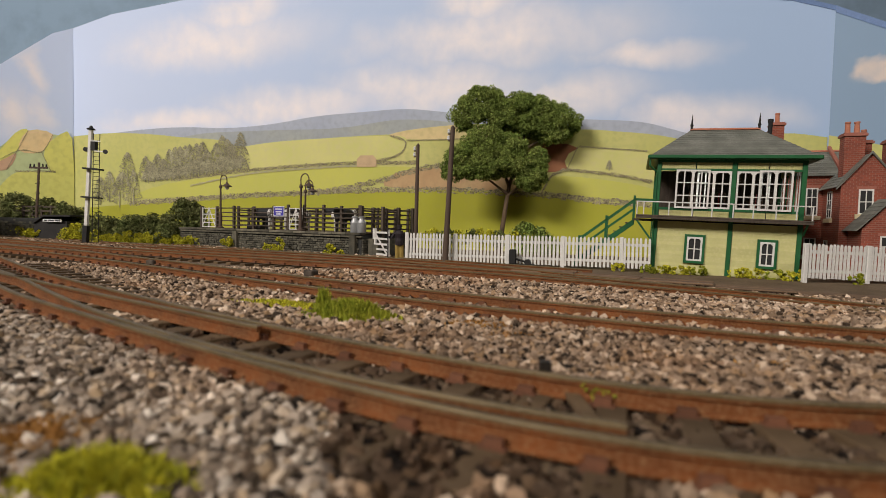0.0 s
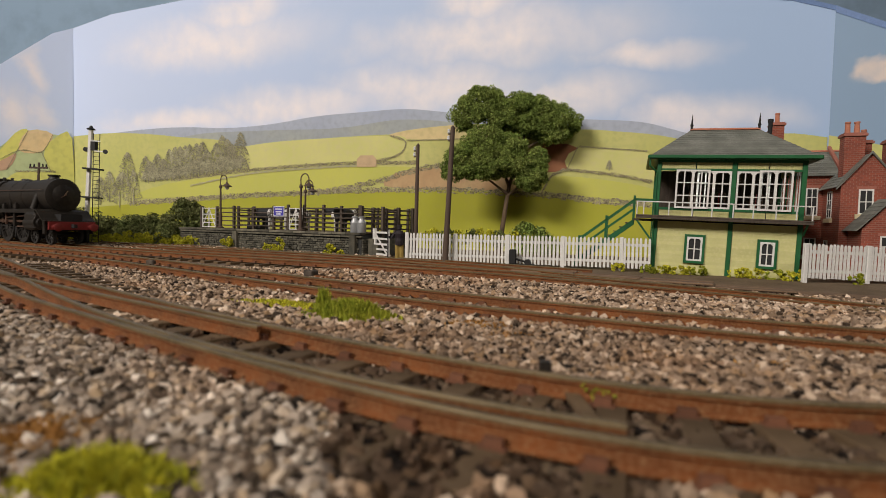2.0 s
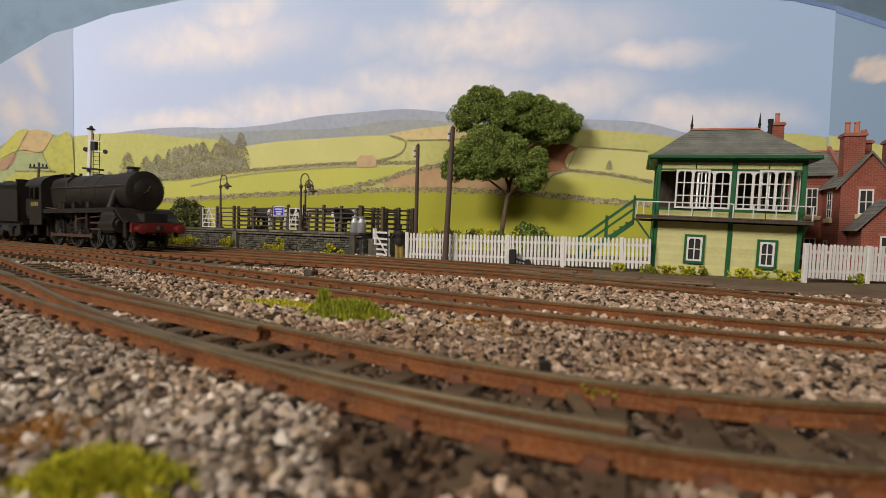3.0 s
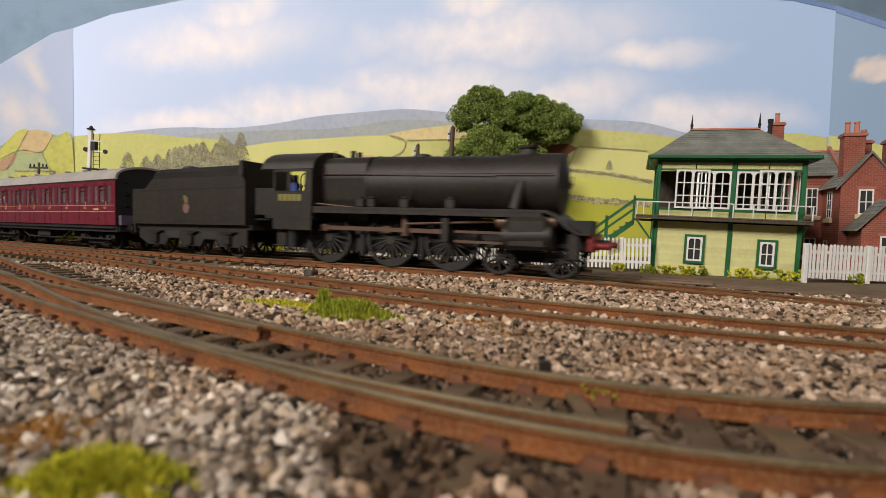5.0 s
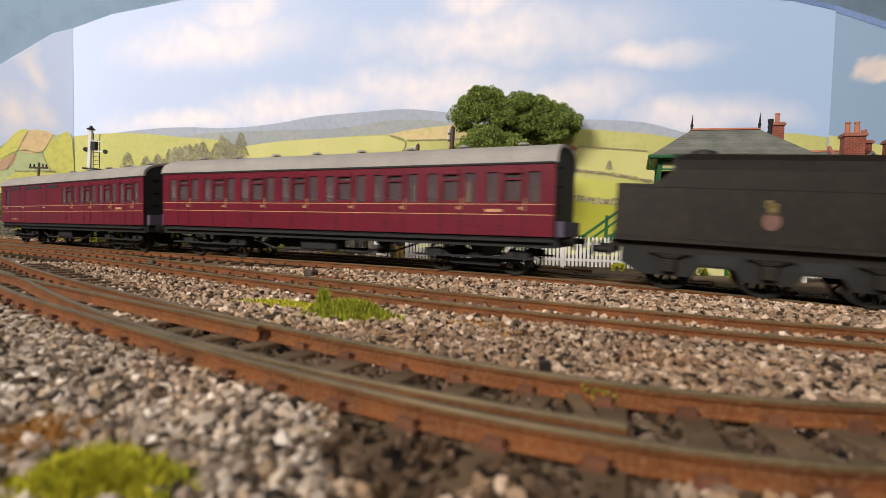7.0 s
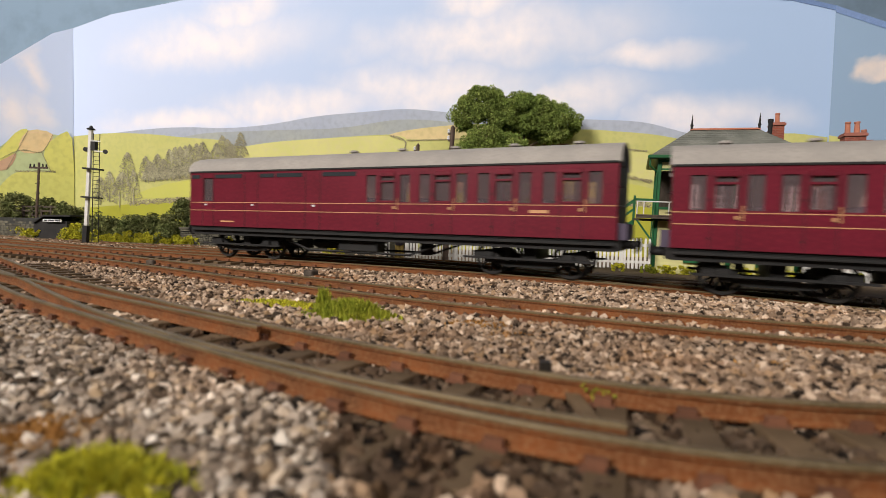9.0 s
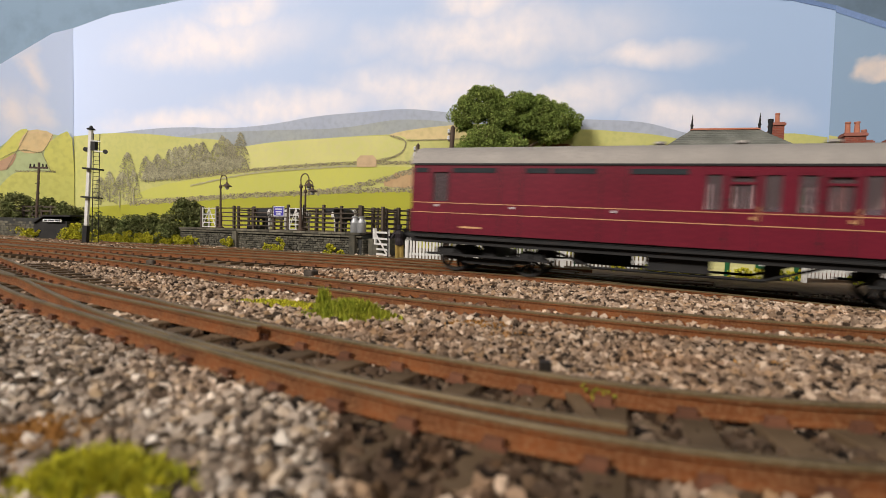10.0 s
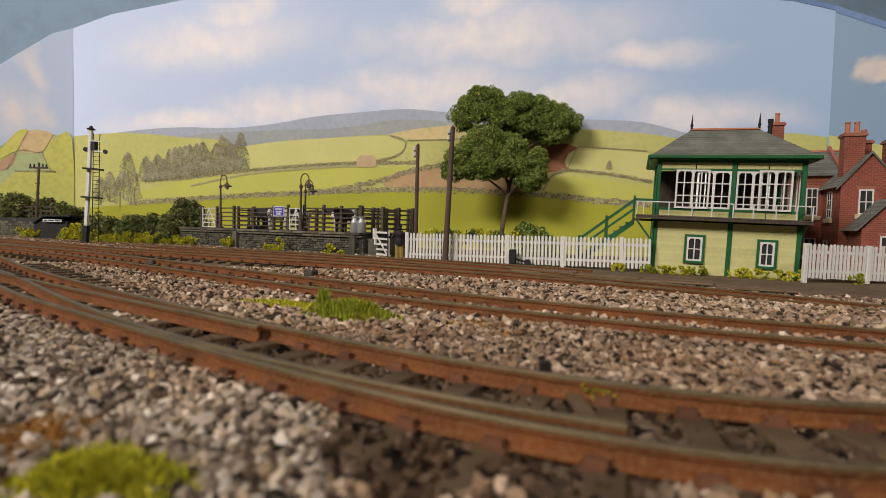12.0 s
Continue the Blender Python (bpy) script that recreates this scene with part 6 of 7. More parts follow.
    slate_roof(t, ((0.12, -1.65, 1.93), (0.12, -0.02, 1.93), (1.4, -0.02, 3.38), (1.4, -1.65, 3.38)), 8)
    house_window(t, "Y", 1.0, 0.85, 1.75, 0.5, -1.5)
    part("yard_wall", boxes((-1.6, 1.1, -1.9, -1.7, 0, 1.15)), M_brickwall, t, "low brick yard wall")
    part("yard_coping", boxes((-1.65, 1.15, -1.95, -1.65, 1.15, 1.24)), M_brickbase, t)
    # No opening here: a dark plate on the wall gives the doorway's shade.
    part("doorway", boxes((-0.012, 0.0, 0.35, 0.85, 0.3, 1.2)), M_dark, t, "dark sheet standing for the shade in a doorway")


house()
# ---- train ----
def both(fn):
    for side in (-1, 1):
        fn(side)


def spoked_wheel(r, spokes, counter=False):
    """A cast wheel about the Y axis: tyre, hub, spokes and, on drivers, a balance weight."""
    bm = bmesh.new()
    seg = 32
    for y0, y1, ro, ri in ((-0.05, 0.06, r, r - 0.09), (0.06, 0.085, r + 0.03, r - 0.09)):
        rings = []
        for rr, yy in ((ro, y0), (ro, y1), (ri, y1), (ri, y0)):
            rings.append([bm.verts.new((rr * math.cos(2 * math.pi * i / seg), yy, rr * math.sin(2 * math.pi * i / seg))) for i in range(seg)])
        for a, b in zip(rings, rings[1:] + rings[:1]):
            for i in range(seg):
                j = (i + 1) % seg
                bm.faces.new((a[i], a[j], b[j], b[i]))
    tube(bm, (0, -0.08, 0), (0, 0.08, 0), r * 0.2, None, 12)
    for i in range(spokes):
        a = 2 * math.pi * (i + 0.5) / spokes
        tube(bm, (r * 0.15 * math.cos(a), 0, r * 0.15 * math.sin(a)), ((r - 0.07) * math.cos(a), 0, (r - 0.07) * math.sin(a)), 0.045, 0.03, 5, False)
    if counter:
        arc = [math.radians(d) for d in range(-130, -49, 10)]
        prism(bm, [((r - 0.08) * math.cos(a), (r - 0.08) * math.sin(a)) for a in arc], -0.03, 0.05, "Y")
        tube(bm, (0, -0.05, 0.33), (0, -0.16, 0.33), 0.09, None, 8)
    return bm


def wheelset(parent, x, r, spokes, counter=False, z=None):
    """An axle with two wheels, as one turning part."""
    w = part("wheelset", tubes(((0, -0.7, 0), (0, 0.7, 0), 0.09), seg=8), M_wheel, parent, at=P(x, 0, r if z is None else z))
    WH = WHEELS.setdefault((r, spokes, counter), mesh_of("wheel", spoked_wheel(r, spokes, counter), M_wheel))
    a = part("wheel", WH, None, w, at=P(0, -0.69, 0))
    b = part("wheel", WH, None, w, at=P(0, 0.69, 0, rz=180) @ P(0, 0, 0, ry=0))
    return w


WHEELS = {}
TURNING = []  # (wheelset, radius, x, z, thing key)


def buffers(t, x, d, z=1.05, housing=None):
    for y in (-0.87, 0.87):
        b = bmesh.new()
        lathe(b, [(0.15, 0), (0.15, 0.1), (0.10, 0.12), (0.09, 0.42), (0.22, 0.44), (0.23, 0.47), (0.18, 0.50)], "X", (0, 0, 0), 12)
        part("buffer", b, M_red if housing else M_under, t, at=P(x, y, z, rz=0 if d > 0 else 180), smooth=True)
    part("coupling_hook", boxes((min(x, x + d * 0.35), max(x, x + d * 0.35), -0.08, 0.08, z - 0.1, z + 0.1)), M_under, t)


def locomotive():
    t = thing("steam_locomotive", "weathered black mixed-traffic steam locomotive with taper boiler", "locomotive", P(0, 0, 0))
    # frames and platform
    part("main_frame", boxes((-11.9, -5.2, -0.5, 0.5, 0.45, 1.75), (-5.2, -1.35, -0.52, 0.52, 0.78, 1.7)), M_under, t)
    part("buffer_beam", boxes((-1.37, -1.25, -1.14, 1.14, 0.84, 1.28)), M_red, t, "red buffer beam", bevel=0.01)
    buffers(t, -1.25, 1, housing=True)
    foot = bmesh.new()
    prism(foot, [(-1.3, 1.28), (-1.3, 1.33), (-1.6, 1.34), (-1.85, 1.50), (-2.25, 1.86), (-2.45, 1.96), (-10.3, 1.96), (-10.3, 1.88), (-2.48, 1.88), (-2.3, 1.79), (-1.9, 1.44), (-1.63, 1.28)], -1.28, 1.28, "Y")
    part("running_plate", foot, M_black, t)
    both(lambda s: part("valance", boxes((-10.2, -2.55, s * 1.24 - 0.03, s * 1.24 + 0.03, 1.74, 1.88)), M_black, t))
    # boiler
    b = bmesh.new()
    lathe(b, [(0.71, -2.19), (0.885, -2.25), (0.895, -4.0)][::-1], "X", (0, 0, 2.72), 32)
    part("smokebox", b, M_black, t, "matt black smokebox", smooth=True)
    b = bmesh.new()
    lathe(b, [(0.02, -2.07), (0.3, -2.11), (0.55, -2.18), (0.63, -2.23)][::-1], "X", (0, 0, 2.72), 24)
    door = part("smokebox_door", b, M_black, t, smooth=True)
    part("door_handle", tubes(((-2.06, 0, 2.72), (-2.0, 0, 2.72), 0.05), ((-2.02, 0, 2.72), (-2.02, 0.1, 2.95), 0.02), ((-2.02, 0, 2.72), (-2.02, -0.2, 2.6), 0.02), seg=6), M_rod, door)
    b = bmesh.new()
    lathe(b, [(0.84, -4.0), (0.85, -4.1), (0.94, -8.3)][::-1], "X", (0, 0, 2.72), 32)
    boiler = part("boiler", b, M_black, t, "sooty taper boiler", smooth=True)
    for x in (-4.05, -5.2, -6.6, -8.2):
        r = 0.85 + 0.09 * (-x - 4.1) / 4.2
        part("boiler_band", tubes(((x - 0.03, 0, 2.72), (x + 0.03, 0, 2.72), r + 0.012), seg=32), M_black, boiler)
    fb = bmesh.new()
    prism(fb, [(-0.62, 1.5), (-0.84, 2.2), (-0.92, 2.9), (-0.84, 3.36), (-0.62, 3.55), (-0.3, 3.62), (0.3, 3.62), (0.62, 3.55), (0.84, 3.36), (0.92, 2.9), (0.84, 2.2), (0.62, 1.5)], -10.05, -8.25, "X")
    part("firebox", fb, M_black, t, "square-shouldered firebox", bevel=0.03)
    b = bmesh.new()
    lathe(b, [(0.34, 3.48), (0.29, 3.6), (0.25, 3.68), (0.24, 3.74), (0.30, 3.76), (0.31, 3.83), (0.2, 3.83)], "Z", (-3.3, 0, 0), 20)
    part("chimney", b, M_black, t, smooth=True)
    b = bmesh.new()
    lathe(b, [(0.36, 3.42), (0.30, 3.58), (0.26, 3.68), (0.10, 3.71)], "Z", (-6.7, 0, 0), 16)
    part("top_feed", b, M_black, t, smooth=True)
    both(lambda s: part("feed_pipe", tubes(((-6.7, s * 0.3, 3.5), (-6.7, s * 0.72, 3.15), 0.05), ((-6.7, s * 0.72, 3.15), (-6.7, s * 0.86, 2.6), 0.05), ((-6.7, s * 0.86, 2.6), (-6.7, s * 0.80, 1.98), 0.05), seg=6), M_black, t))
    for y in (-0.2, 0.2):
        part("safety_valve", tubes(((-9.2, y, 3.6), (-9.2, y, 3.85), 0.09), seg=8), M_black, t)
    part("whistle", tubes(((-9.85, -0.3, 3.6), (-9.85, -0.3, 3.85), 0.03), seg=6), M_rod, t)
    both(lambda s: part("handrail", tubes(((-2.4, s * 0.96, 2.95), (-9.9, s * 0.97, 3.02), 0.018), seg=5), M_rod, t))
    both(lambda s: part("steam_pipe", tubes(((-3.25, s * 0.80, 2.75), (-3.4, s * 0.98, 1.96), 0.14, 0.17), seg=12), M_black, t, "dull black steam pipe", smooth=True))
    for x in (-5.4, -6.9, -8.05, -8.45):
        part("lubricator", boxes((x, x + 0.28, -1.18, -0.95, 1.96, 2.22), (x + 0.06, x + 0.2, -1.14, -1.0, 2.22, 2.3)), M_black, t, bevel=0.02)
    # cylinders and rods
    def cyl(s):
        c = part("cylinder", tubes(((-3.6, s * 1.02, 1.16), (-2.3, s * 1.02, 1.22), 0.40), seg=20), M_black, t, "weathered black cylinder", smooth=True)
        part("cylinder_cladding", boxes((-3.55, -2.35, min(s * 0.6, s * 1.40), max(s * 0.6, s * 1.40), 0.80, 1.76)), M_black, c, bevel=0.12)
        part("cylinder_cover", tubes(((-2.36, s * 1.04, 1.20), (-2.25, s * 1.04, 1.205), 0.34, 0.22), seg=16), M_black, c)
        part("valve_chest", tubes(((-3.85, s * 0.98, 1.58), (-2.2, s * 0.98, 1.64), 0.2), seg=14), M_rod, t, "brownish valve chest", smooth=True)
        part("slidebar", boxes((-5.1, -3.6, s * 1.05 - 0.06, s * 1.05 + 0.06, 1.22, 1.30)), M_rod, t)
        part("slidebar", boxes((-5.1, -3.6, s * 1.05 - 0.06, s * 1.05 + 0.06, 0.92, 1.0)), M_rod, t)
        part("slidebar_bracket", boxes((-5.5, -5.3, s * 0.6, s * 1.15, 0.95, 1.88)) if s > 0 else boxes((-5.5, -5.3, -1.15, -0.6, 0.95, 1.88)), M_black, t)
        part("radius_rod", tubes(((-3.8, s * 1.0, 1.6), (-6.7, s * 1.0, 1.45), 0.04), seg=6), M_rod, t)
        part("expansion_link", boxes((-6.85, -6.7, s * 1.0 - 0.04, s * 1.0 + 0.04, 1.05, 1.8)), M_rod, t)
        part("reach_rod", tubes(((-6.7, s * 1.1, 1.8), (-10.0, s * 1.15, 2.05), 0.03), seg=6), M_rod, t)
        part("footstep", boxes((-11.7, -11.3, s * 1.1 - 0.05, s * 1.1 + 0.05, 0.55, 1.4), (-11.75, -11.25, s * 1.2 - 0.15, s * 1.2 + 0.1, 0.52, 0.56)), M_black, t)
        part("guard_iron", boxes((-1.75, -1.65, s * 0.62 - 0.04, s * 0.62 + 0.04, 0.15, 0.9)), M_under, t)
        part("front_step", boxes((-1.85, -1.6, s * 1.15 - 0.04, s * 1.15 + 0.04, 0.6, 1.3)), M_black, t)
        for x in (-6.4, -8.5, -10.7):
            part("brake_hanger", boxes((x, x + 0.12, s * 0.69 - 0.04, s * 0.69 + 0.04, 0.3, 1.2)), M_under, t)
    both(cyl)
    part("bogie_frame", boxes((-4.0, -2.2, -0.55, 0.55, 0.42, 0.72)), M_under, t)
    for x in (-1.5, -3.4):
        TURNING.append((wheelset(t, x, 0.50, 10), 0.50, x, 0.50, "loco"))
    for x in DRIVERS:
        TURNING.append((wheelset(t, x, 0.915, 18, True), 0.915, x, 0.915, "loco"))
    def rods(s):
        r = part("coupling_rod", boxes((DRIVERS[2], DRIVERS[0], -0.025, 0.025, -0.07, 0.07), *[(d - 0.12, d + 0.12, -0.04, 0.04, -0.12, 0.12) for d in DRIVERS]), M_rod, t, "oily steel coupling rod")
        RODS.append((r, s))
    both(rods)
    # cab
    part("cab_floor", boxes((-12.2, -10.05, -1.25, 1.25, 1.5, 1.62)), M_under, t)
    fr = bmesh.new()
    prism(fr, [(-1.3, 1.62), (-1.3, 3.05), (-1.15, 3.45), (-0.7, 3.72), (0, 3.8), (0.7, 3.72), (1.15, 3.45), (1.3, 3.05), (1.3, 1.62)], -10.12, -10.05, "X")
    part("cab_front", fr, M_black, t)
    def cab_side(s):
        y0, y1 = (-1.34, -1.30) if s < 0 else (1.30, 1.34)
        part("cab_side", boxes((-11.75, -10.05, y0, y1, 1.12, 2.45), (-10.35, -10.05, y0, y1, 2.45, 3.08), (-11.12, -11.0, y0, y1, 2.45, 3.08), (-11.75, -10.05, y0, y1, 3.08, 3.2), (-11.75, -11.68, y0, y1, 2.45, 3.08)), M_black, t, "weathered black cab side")
        yy = s * 1.343
        for k in range(5):
            x = -11.5 + 0.21 * k
            part("cab_number_bar", boxes((x, x + 0.14, yy - 0.004, yy + 0.004, 2.12, 2.34)), M_digits, t, "dull yellow number bar")
        for z in (1.55, 2.42):
            part("cab_beading", boxes((-11.74, -10.08, yy - 0.008, yy + 0.008, z, z + 0.03)), M_black, t)
    both(cab_side)
    both(lambda s: part("cab_door", boxes((-12.75, -11.8, s * 1.15 - 0.03, s * 1.15 + 0.03, 1.62, 2.55)), M_black, t))
    part("cab_interior", boxes((-10.4, -10.2, -1.2, 1.2, 1.6, 3.4)), M_under, t)
    rf = bmesh.new()
    prof = [(1.36 * math.cos(a), 3.17 + 0.66 * math.sin(a)) for a in [math.pi * i / 12 for i in range(13)]]
    inner = [(1.30 * math.cos(a), 3.15 + 0.62 * math.sin(a)) for a in [math.pi * i / 12 for i in range(13)]]
    prism(rf, prof + inner[::-1], -12.3, -10.0, "X")
    part("cab_roof", rf, M_black, t, smooth=True)
    part("cab_fitting", boxes((-10.4, -10.15, -0.7, 0.7, 1.7, 3.0)), M_under, t)
    fig = tubes(((-11.3, -0.7, 1.62), (-11.3, -0.7, 2.75), 0.2, 0.17), ((-11.3, -0.7, 2.75), (-11.3, -0.7, 3.02), 0.12, 0.10), seg=8)
    part("crew_casting", fig, material("blue_painted_casting", (0.05, 0.09, 0.30), rough=0.7), t, "plain blue painted casting in the cab")
    return t


M_glass2 = material("dark_glazing", (0.04, 0.045, 0.05), rough=0.12, spec=0.6)
RODS = []
DRIVERS = (-5.0, -7.2, -9.72)


def tender():
    t = thing("locomotive_tender", "weathered black six-wheeled tender with a faded emblem", "tender", P(0, 0, 0))
    part("tender_frame", boxes((-20.0, -12.75, -1.15, 1.15, 1.12, 1.32)), M_black, t)
    part("rear_beam", boxes((-20.1, -20.0, -1.22, 1.22, 0.85, 1.32)), M_black, t)
    buffers(t, -20.1, -1)
    def sides(s):
        y0, y1 = (s * 1.12 - 0.04, s * 1.12 + 0.04)
        fr = bmesh.new()
        prism(fr, [(-19.8, 1.12), (-19.8, 0.66), (-19.2, 0.38), (-18.0, 0.38), (-17.8, 0.66), (-17.05, 0.66), (-16.85, 0.38), (-15.7, 0.38), (-15.5, 0.66), (-14.75, 0.66), (-14.55, 0.38), (-13.4, 0.38), (-12.95, 0.7), (-12.95, 1.12)], y0, y1, "Y")
        part("side_frame", fr, M_under, t)
        for x in (-14.0, -16.28, -18.57):
            ax = part("axlebox", boxes((x - 0.16, x + 0.16, s * 1.2 - 0.1, s * 1.2 + 0.1, 0.48, 0.82)), M_black, t, bevel=0.02)
            for k in range(4):
                part("spring_leaf", boxes((x - 0.5 + 0.1 * k, x + 0.5 - 0.1 * k, s * 1.2 - 0.07, s * 1.2 + 0.07, 0.98 - 0.045 * k, 1.015 - 0.045 * k)), M_black, ax)
        for a in (-15.6, -17.9):
            # Dark plates on the frame in place of cut slots and their shade.
            part("frame_slot", boxes((a, a + 0.9, s * 1.165 - 0.004, s * 1.165 + 0.004, 0.72, 0.98)), M_dark, t)
        body = bmesh.new()
        prism(body, [(-20.0, 1.32), (-12.9, 1.32), (-12.9, 2.75), (-13.1, 2.95), (-18.6, 2.95), (-18.9, 2.75), (-19.1, 2.62), (-20.0, 2.62)], s * 1.31 - 0.03, s * 1.31 + 0.03, "Y")
        part("tank_side", body, M_black, t, "weathered black tank side")
        for z in (1.42, 2.55):
            part("beading", boxes((-19.9, -13.0, s * 1.345 - 0.006, s * 1.345 + 0.006, z, z + 0.03)), M_black, t)
        up = bmesh.new()
        v = [up.verts.new(p) for p in ((-18.6, s * 1.31, 2.94), (-13.1, s * 1.31, 2.94), (-13.1, s * 1.22, 3.18), (-18.6, s * 1.22, 3.18), (-13.1, s * 0.95, 3.34), (-18.4, s * 0.95, 3.34))]
        up.faces.new((v[0], v[1], v[2], v[3]))
        up.faces.new((v[3], v[2], v[4], v[5]))
        bmesh.ops.solidify(up, geom=list(up.faces), thickness=0.04)
        part("coal_plate", up, M_black, t, "turned-in coal plate")
        y = s * 1.347
        em = part("emblem", boxes((-16.45, -16.25, y - 0.003, y + 0.003, 2.02, 2.28), (-16.5, -16.35, y - 0.003, y + 0.003, 2.18, 2.34)), M_gold, t, "faded emblem of plain shapes")
        part("emblem_bar", tubes(((-16.35, y - 0.003, 1.9), (-16.35, y + 0.003, 1.9), 0.2), seg=14), M_emblem, em)
    both(sides)
    part("tank_back", boxes((-20.0, -19.94, -1.28, 1.28, 1.32, 2.62)), M_black, t)
    part("tender_shelter", boxes((-13.35, -13.15, -1.25, 1.25, 2.6, 3.45)), M_black, t)
    part("tank_front", boxes((-13.2, -13.1, -1.28, 1.28, 1.32, 3.2)), M_black, t)
    part("tank_top", boxes((-20.0, -18.6, -1.28, 1.28, 2.58, 2.62)), M_black, t)
    bk = bmesh.new()
    prism(bk, [(-1.3, 2.6), (-1.28, 2.95), (-1.2, 3.18), (-0.95, 3.34), (0.95, 3.34), (1.2, 3.18), (1.28, 2.95), (1.3, 2.6)], -18.65, -18.5, "X")
    part("bunker_back", bk, M_black, t)
    b = bmesh.new()
    lathe(b, [(0.45, 2.62), (0.42, 3.35), (0.34, 3.5), (0.1, 3.56)], "Z", (-17.9, 0, 0), 16)
    part("tank_filler", b, M_black, t, smooth=True)
    rng = np.random.default_rng(21)
    c = np.stack([rng.uniform(-18.3, -13.3, 500), rng.uniform(-0.95, 0.95, 500), rng.uniform(2.75, 3.05, 500)], 1)
    granules("coal", c, rng.uniform(0.09, 0.2, 500), M_under, t, rough=0.4)
    for x in (-14.0, -16.28, -18.57):
        TURNING.append((wheelset(t, x, 0.65, 12), 0.65, x, 0.65, "tender"))
    part("fall_plate", boxes((-12.9, -12.1, -0.9, 0.9, 1.5, 1.56)), M_under, t)
    both(lambda s: part("tender_step", boxes((-13.3, -12.95, s * 1.15 - 0.04, s * 1.15 + 0.04, 0.45, 1.15)), M_black, t))
    return t


def coach(label, doors, key, brake):
    """A non-corridor coach 16.5 long: doors gives the centre of each compartment door behind the leading end."""
    t = thing("passenger_coach", label, "coach", P(0, 0, 0), "coaches of the train")
    L, zb, zw, zt, zc = 16.5, 1.18, 2.08, 2.90, 3.10
    lights = []
    for c in doors:
        lights += [(c - 0.83, c - 0.45), (c - 0.28, c + 0.28), (c + 0.45, c + 0.83)]
    if brake:
        lights += [(15.25, 15.75)]
    lights.sort()
    def side(s):
        y0, y1 = (-1.40, -1.34) if s < 0 else (1.34, 1.40)
        part("lower_panel", boxes((-L, 0, y0, y1, zb, zw)), M_maroon, t, "gloss maroon body side")
        part("cantrail", boxes((-L, 0, y0, y1, zt, zc)), M_maroon, t, "gloss maroon body side")
        edge = 0.0
        for a, b in lights + [(L, L)]:
            part("window_pillar", boxes((-a, -edge, y0, y1, zw, zt)), M_maroon, t)
            edge = b
        for a, b in lights:
            g = part("window_pane", boxes((-b, -a, s * 1.36 - 0.006, s * 1.36 + 0.006, zw, zt)), M_glazing, t, "coach window glass")
            g.visible_shadow = False
        yo = s * 1.404
        for z in (2.02, 1.74):
            part("lining", boxes((-L + 0.03, -0.03, yo - 0.005, yo + 0.005, z, z + 0.02)), M_lining, t, "thin yellow lining")
        for c in doors:
            d = part("door", boxes((-c - 0.33, -c - 0.315, yo - 0.006, yo + 0.003, zb, zt), (-c + 0.315, -c + 0.33, yo - 0.006, yo + 0.003, zb, zt)), M_under, t, "door joint")
            part("door_handle", boxes((-c + 0.22, -c + 0.30, yo - 0.025, yo + 0.025, 1.88, 1.96)), M_lining, d, "brass door handle")
            part("grab_handle", tubes(((-c + 0.38, yo, 1.85), (-c + 0.38, yo, 2.2), 0.016), seg=5), M_lining, d, "brass grab handle")
            part("droplight_frame", boxes((-c - 0.30, -c - 0.25, yo - 0.01, yo + 0.006, zw, zt), (-c + 0.25, -c + 0.30, yo - 0.01, yo + 0.006, zw, zt), (-c - 0.25, -c + 0.25, yo - 0.01, yo + 0.006, zw, zw + 0.05), (-c - 0.25, -c + 0.25, yo - 0.01, yo + 0.006, zt - 0.22, zt - 0.17)), M_maroon, d)
            part("ventilator", boxes((-c - 0.28, -c + 0.28, yo - 0.035, yo + 0.035, zt - 0.05, zt + 0.11)), M_maroon, t, bevel=0.02)
            part("hinge", boxes((-c - 0.37, -c - 0.33, yo - 0.02, yo + 0.02, 1.4, 1.46), (-c - 0.37, -c - 0.33, yo - 0.02, yo + 0.02, 2.3, 2.36)), M_under, d)
        n0 = 1.55 if not brake else 1.9
        part("numeral_bar", boxes((-n0 - 0.55, -n0, yo - 0.004, yo + 0.004, 1.82, 1.90)), M_lining, t, "yellow running number bar")
        if brake:
            for c in (10.0, 10.65, 12.9, 13.55, 15.2, 15.8):
                part("door_joint", boxes((-c - 0.008, -c + 0.008, yo - 0.004, yo + 0.003, zb, zc - 0.05)), M_under, t)
            for c in (10.32, 13.2, 15.65):
                part("door_handle", boxes((-c, -c + 0.09, yo - 0.025, yo + 0.025, 1.92, 1.98)), M_enamel, t)
            for a, b in ((8.5, 9.9), (10.8, 12.0), (12.1, 12.8), (13.7, 15.1), (15.95, 16.4)):
                part("toplight", boxes((-b, -a, yo - 0.012, yo + 0.004, zt - 0.01, zt + 0.12)), M_glass2, t, "narrow dark toplight under the gutter")
            part("numeral_bar", boxes((-14.8, -14.1, yo - 0.004, yo + 0.004, 1.34, 1.39)), M_lining, t)
        part("gutter", boxes((-L, 0, s * 1.40 - 0.03, s * 1.40 + 0.03, zc, zc + 0.05)), M_under, t, "dark rain gutter")
        part("solebar", boxes((-L, 0, s * 1.25 - 0.06, s * 1.25 + 0.06, 0.86, zb)), M_under, t)
        part("footboard", boxes((-L + 0.1, -0.1, s * 1.34 - 0.1, s * 1.34 + 0.06, 1.02, 1.06)), M_under, t)
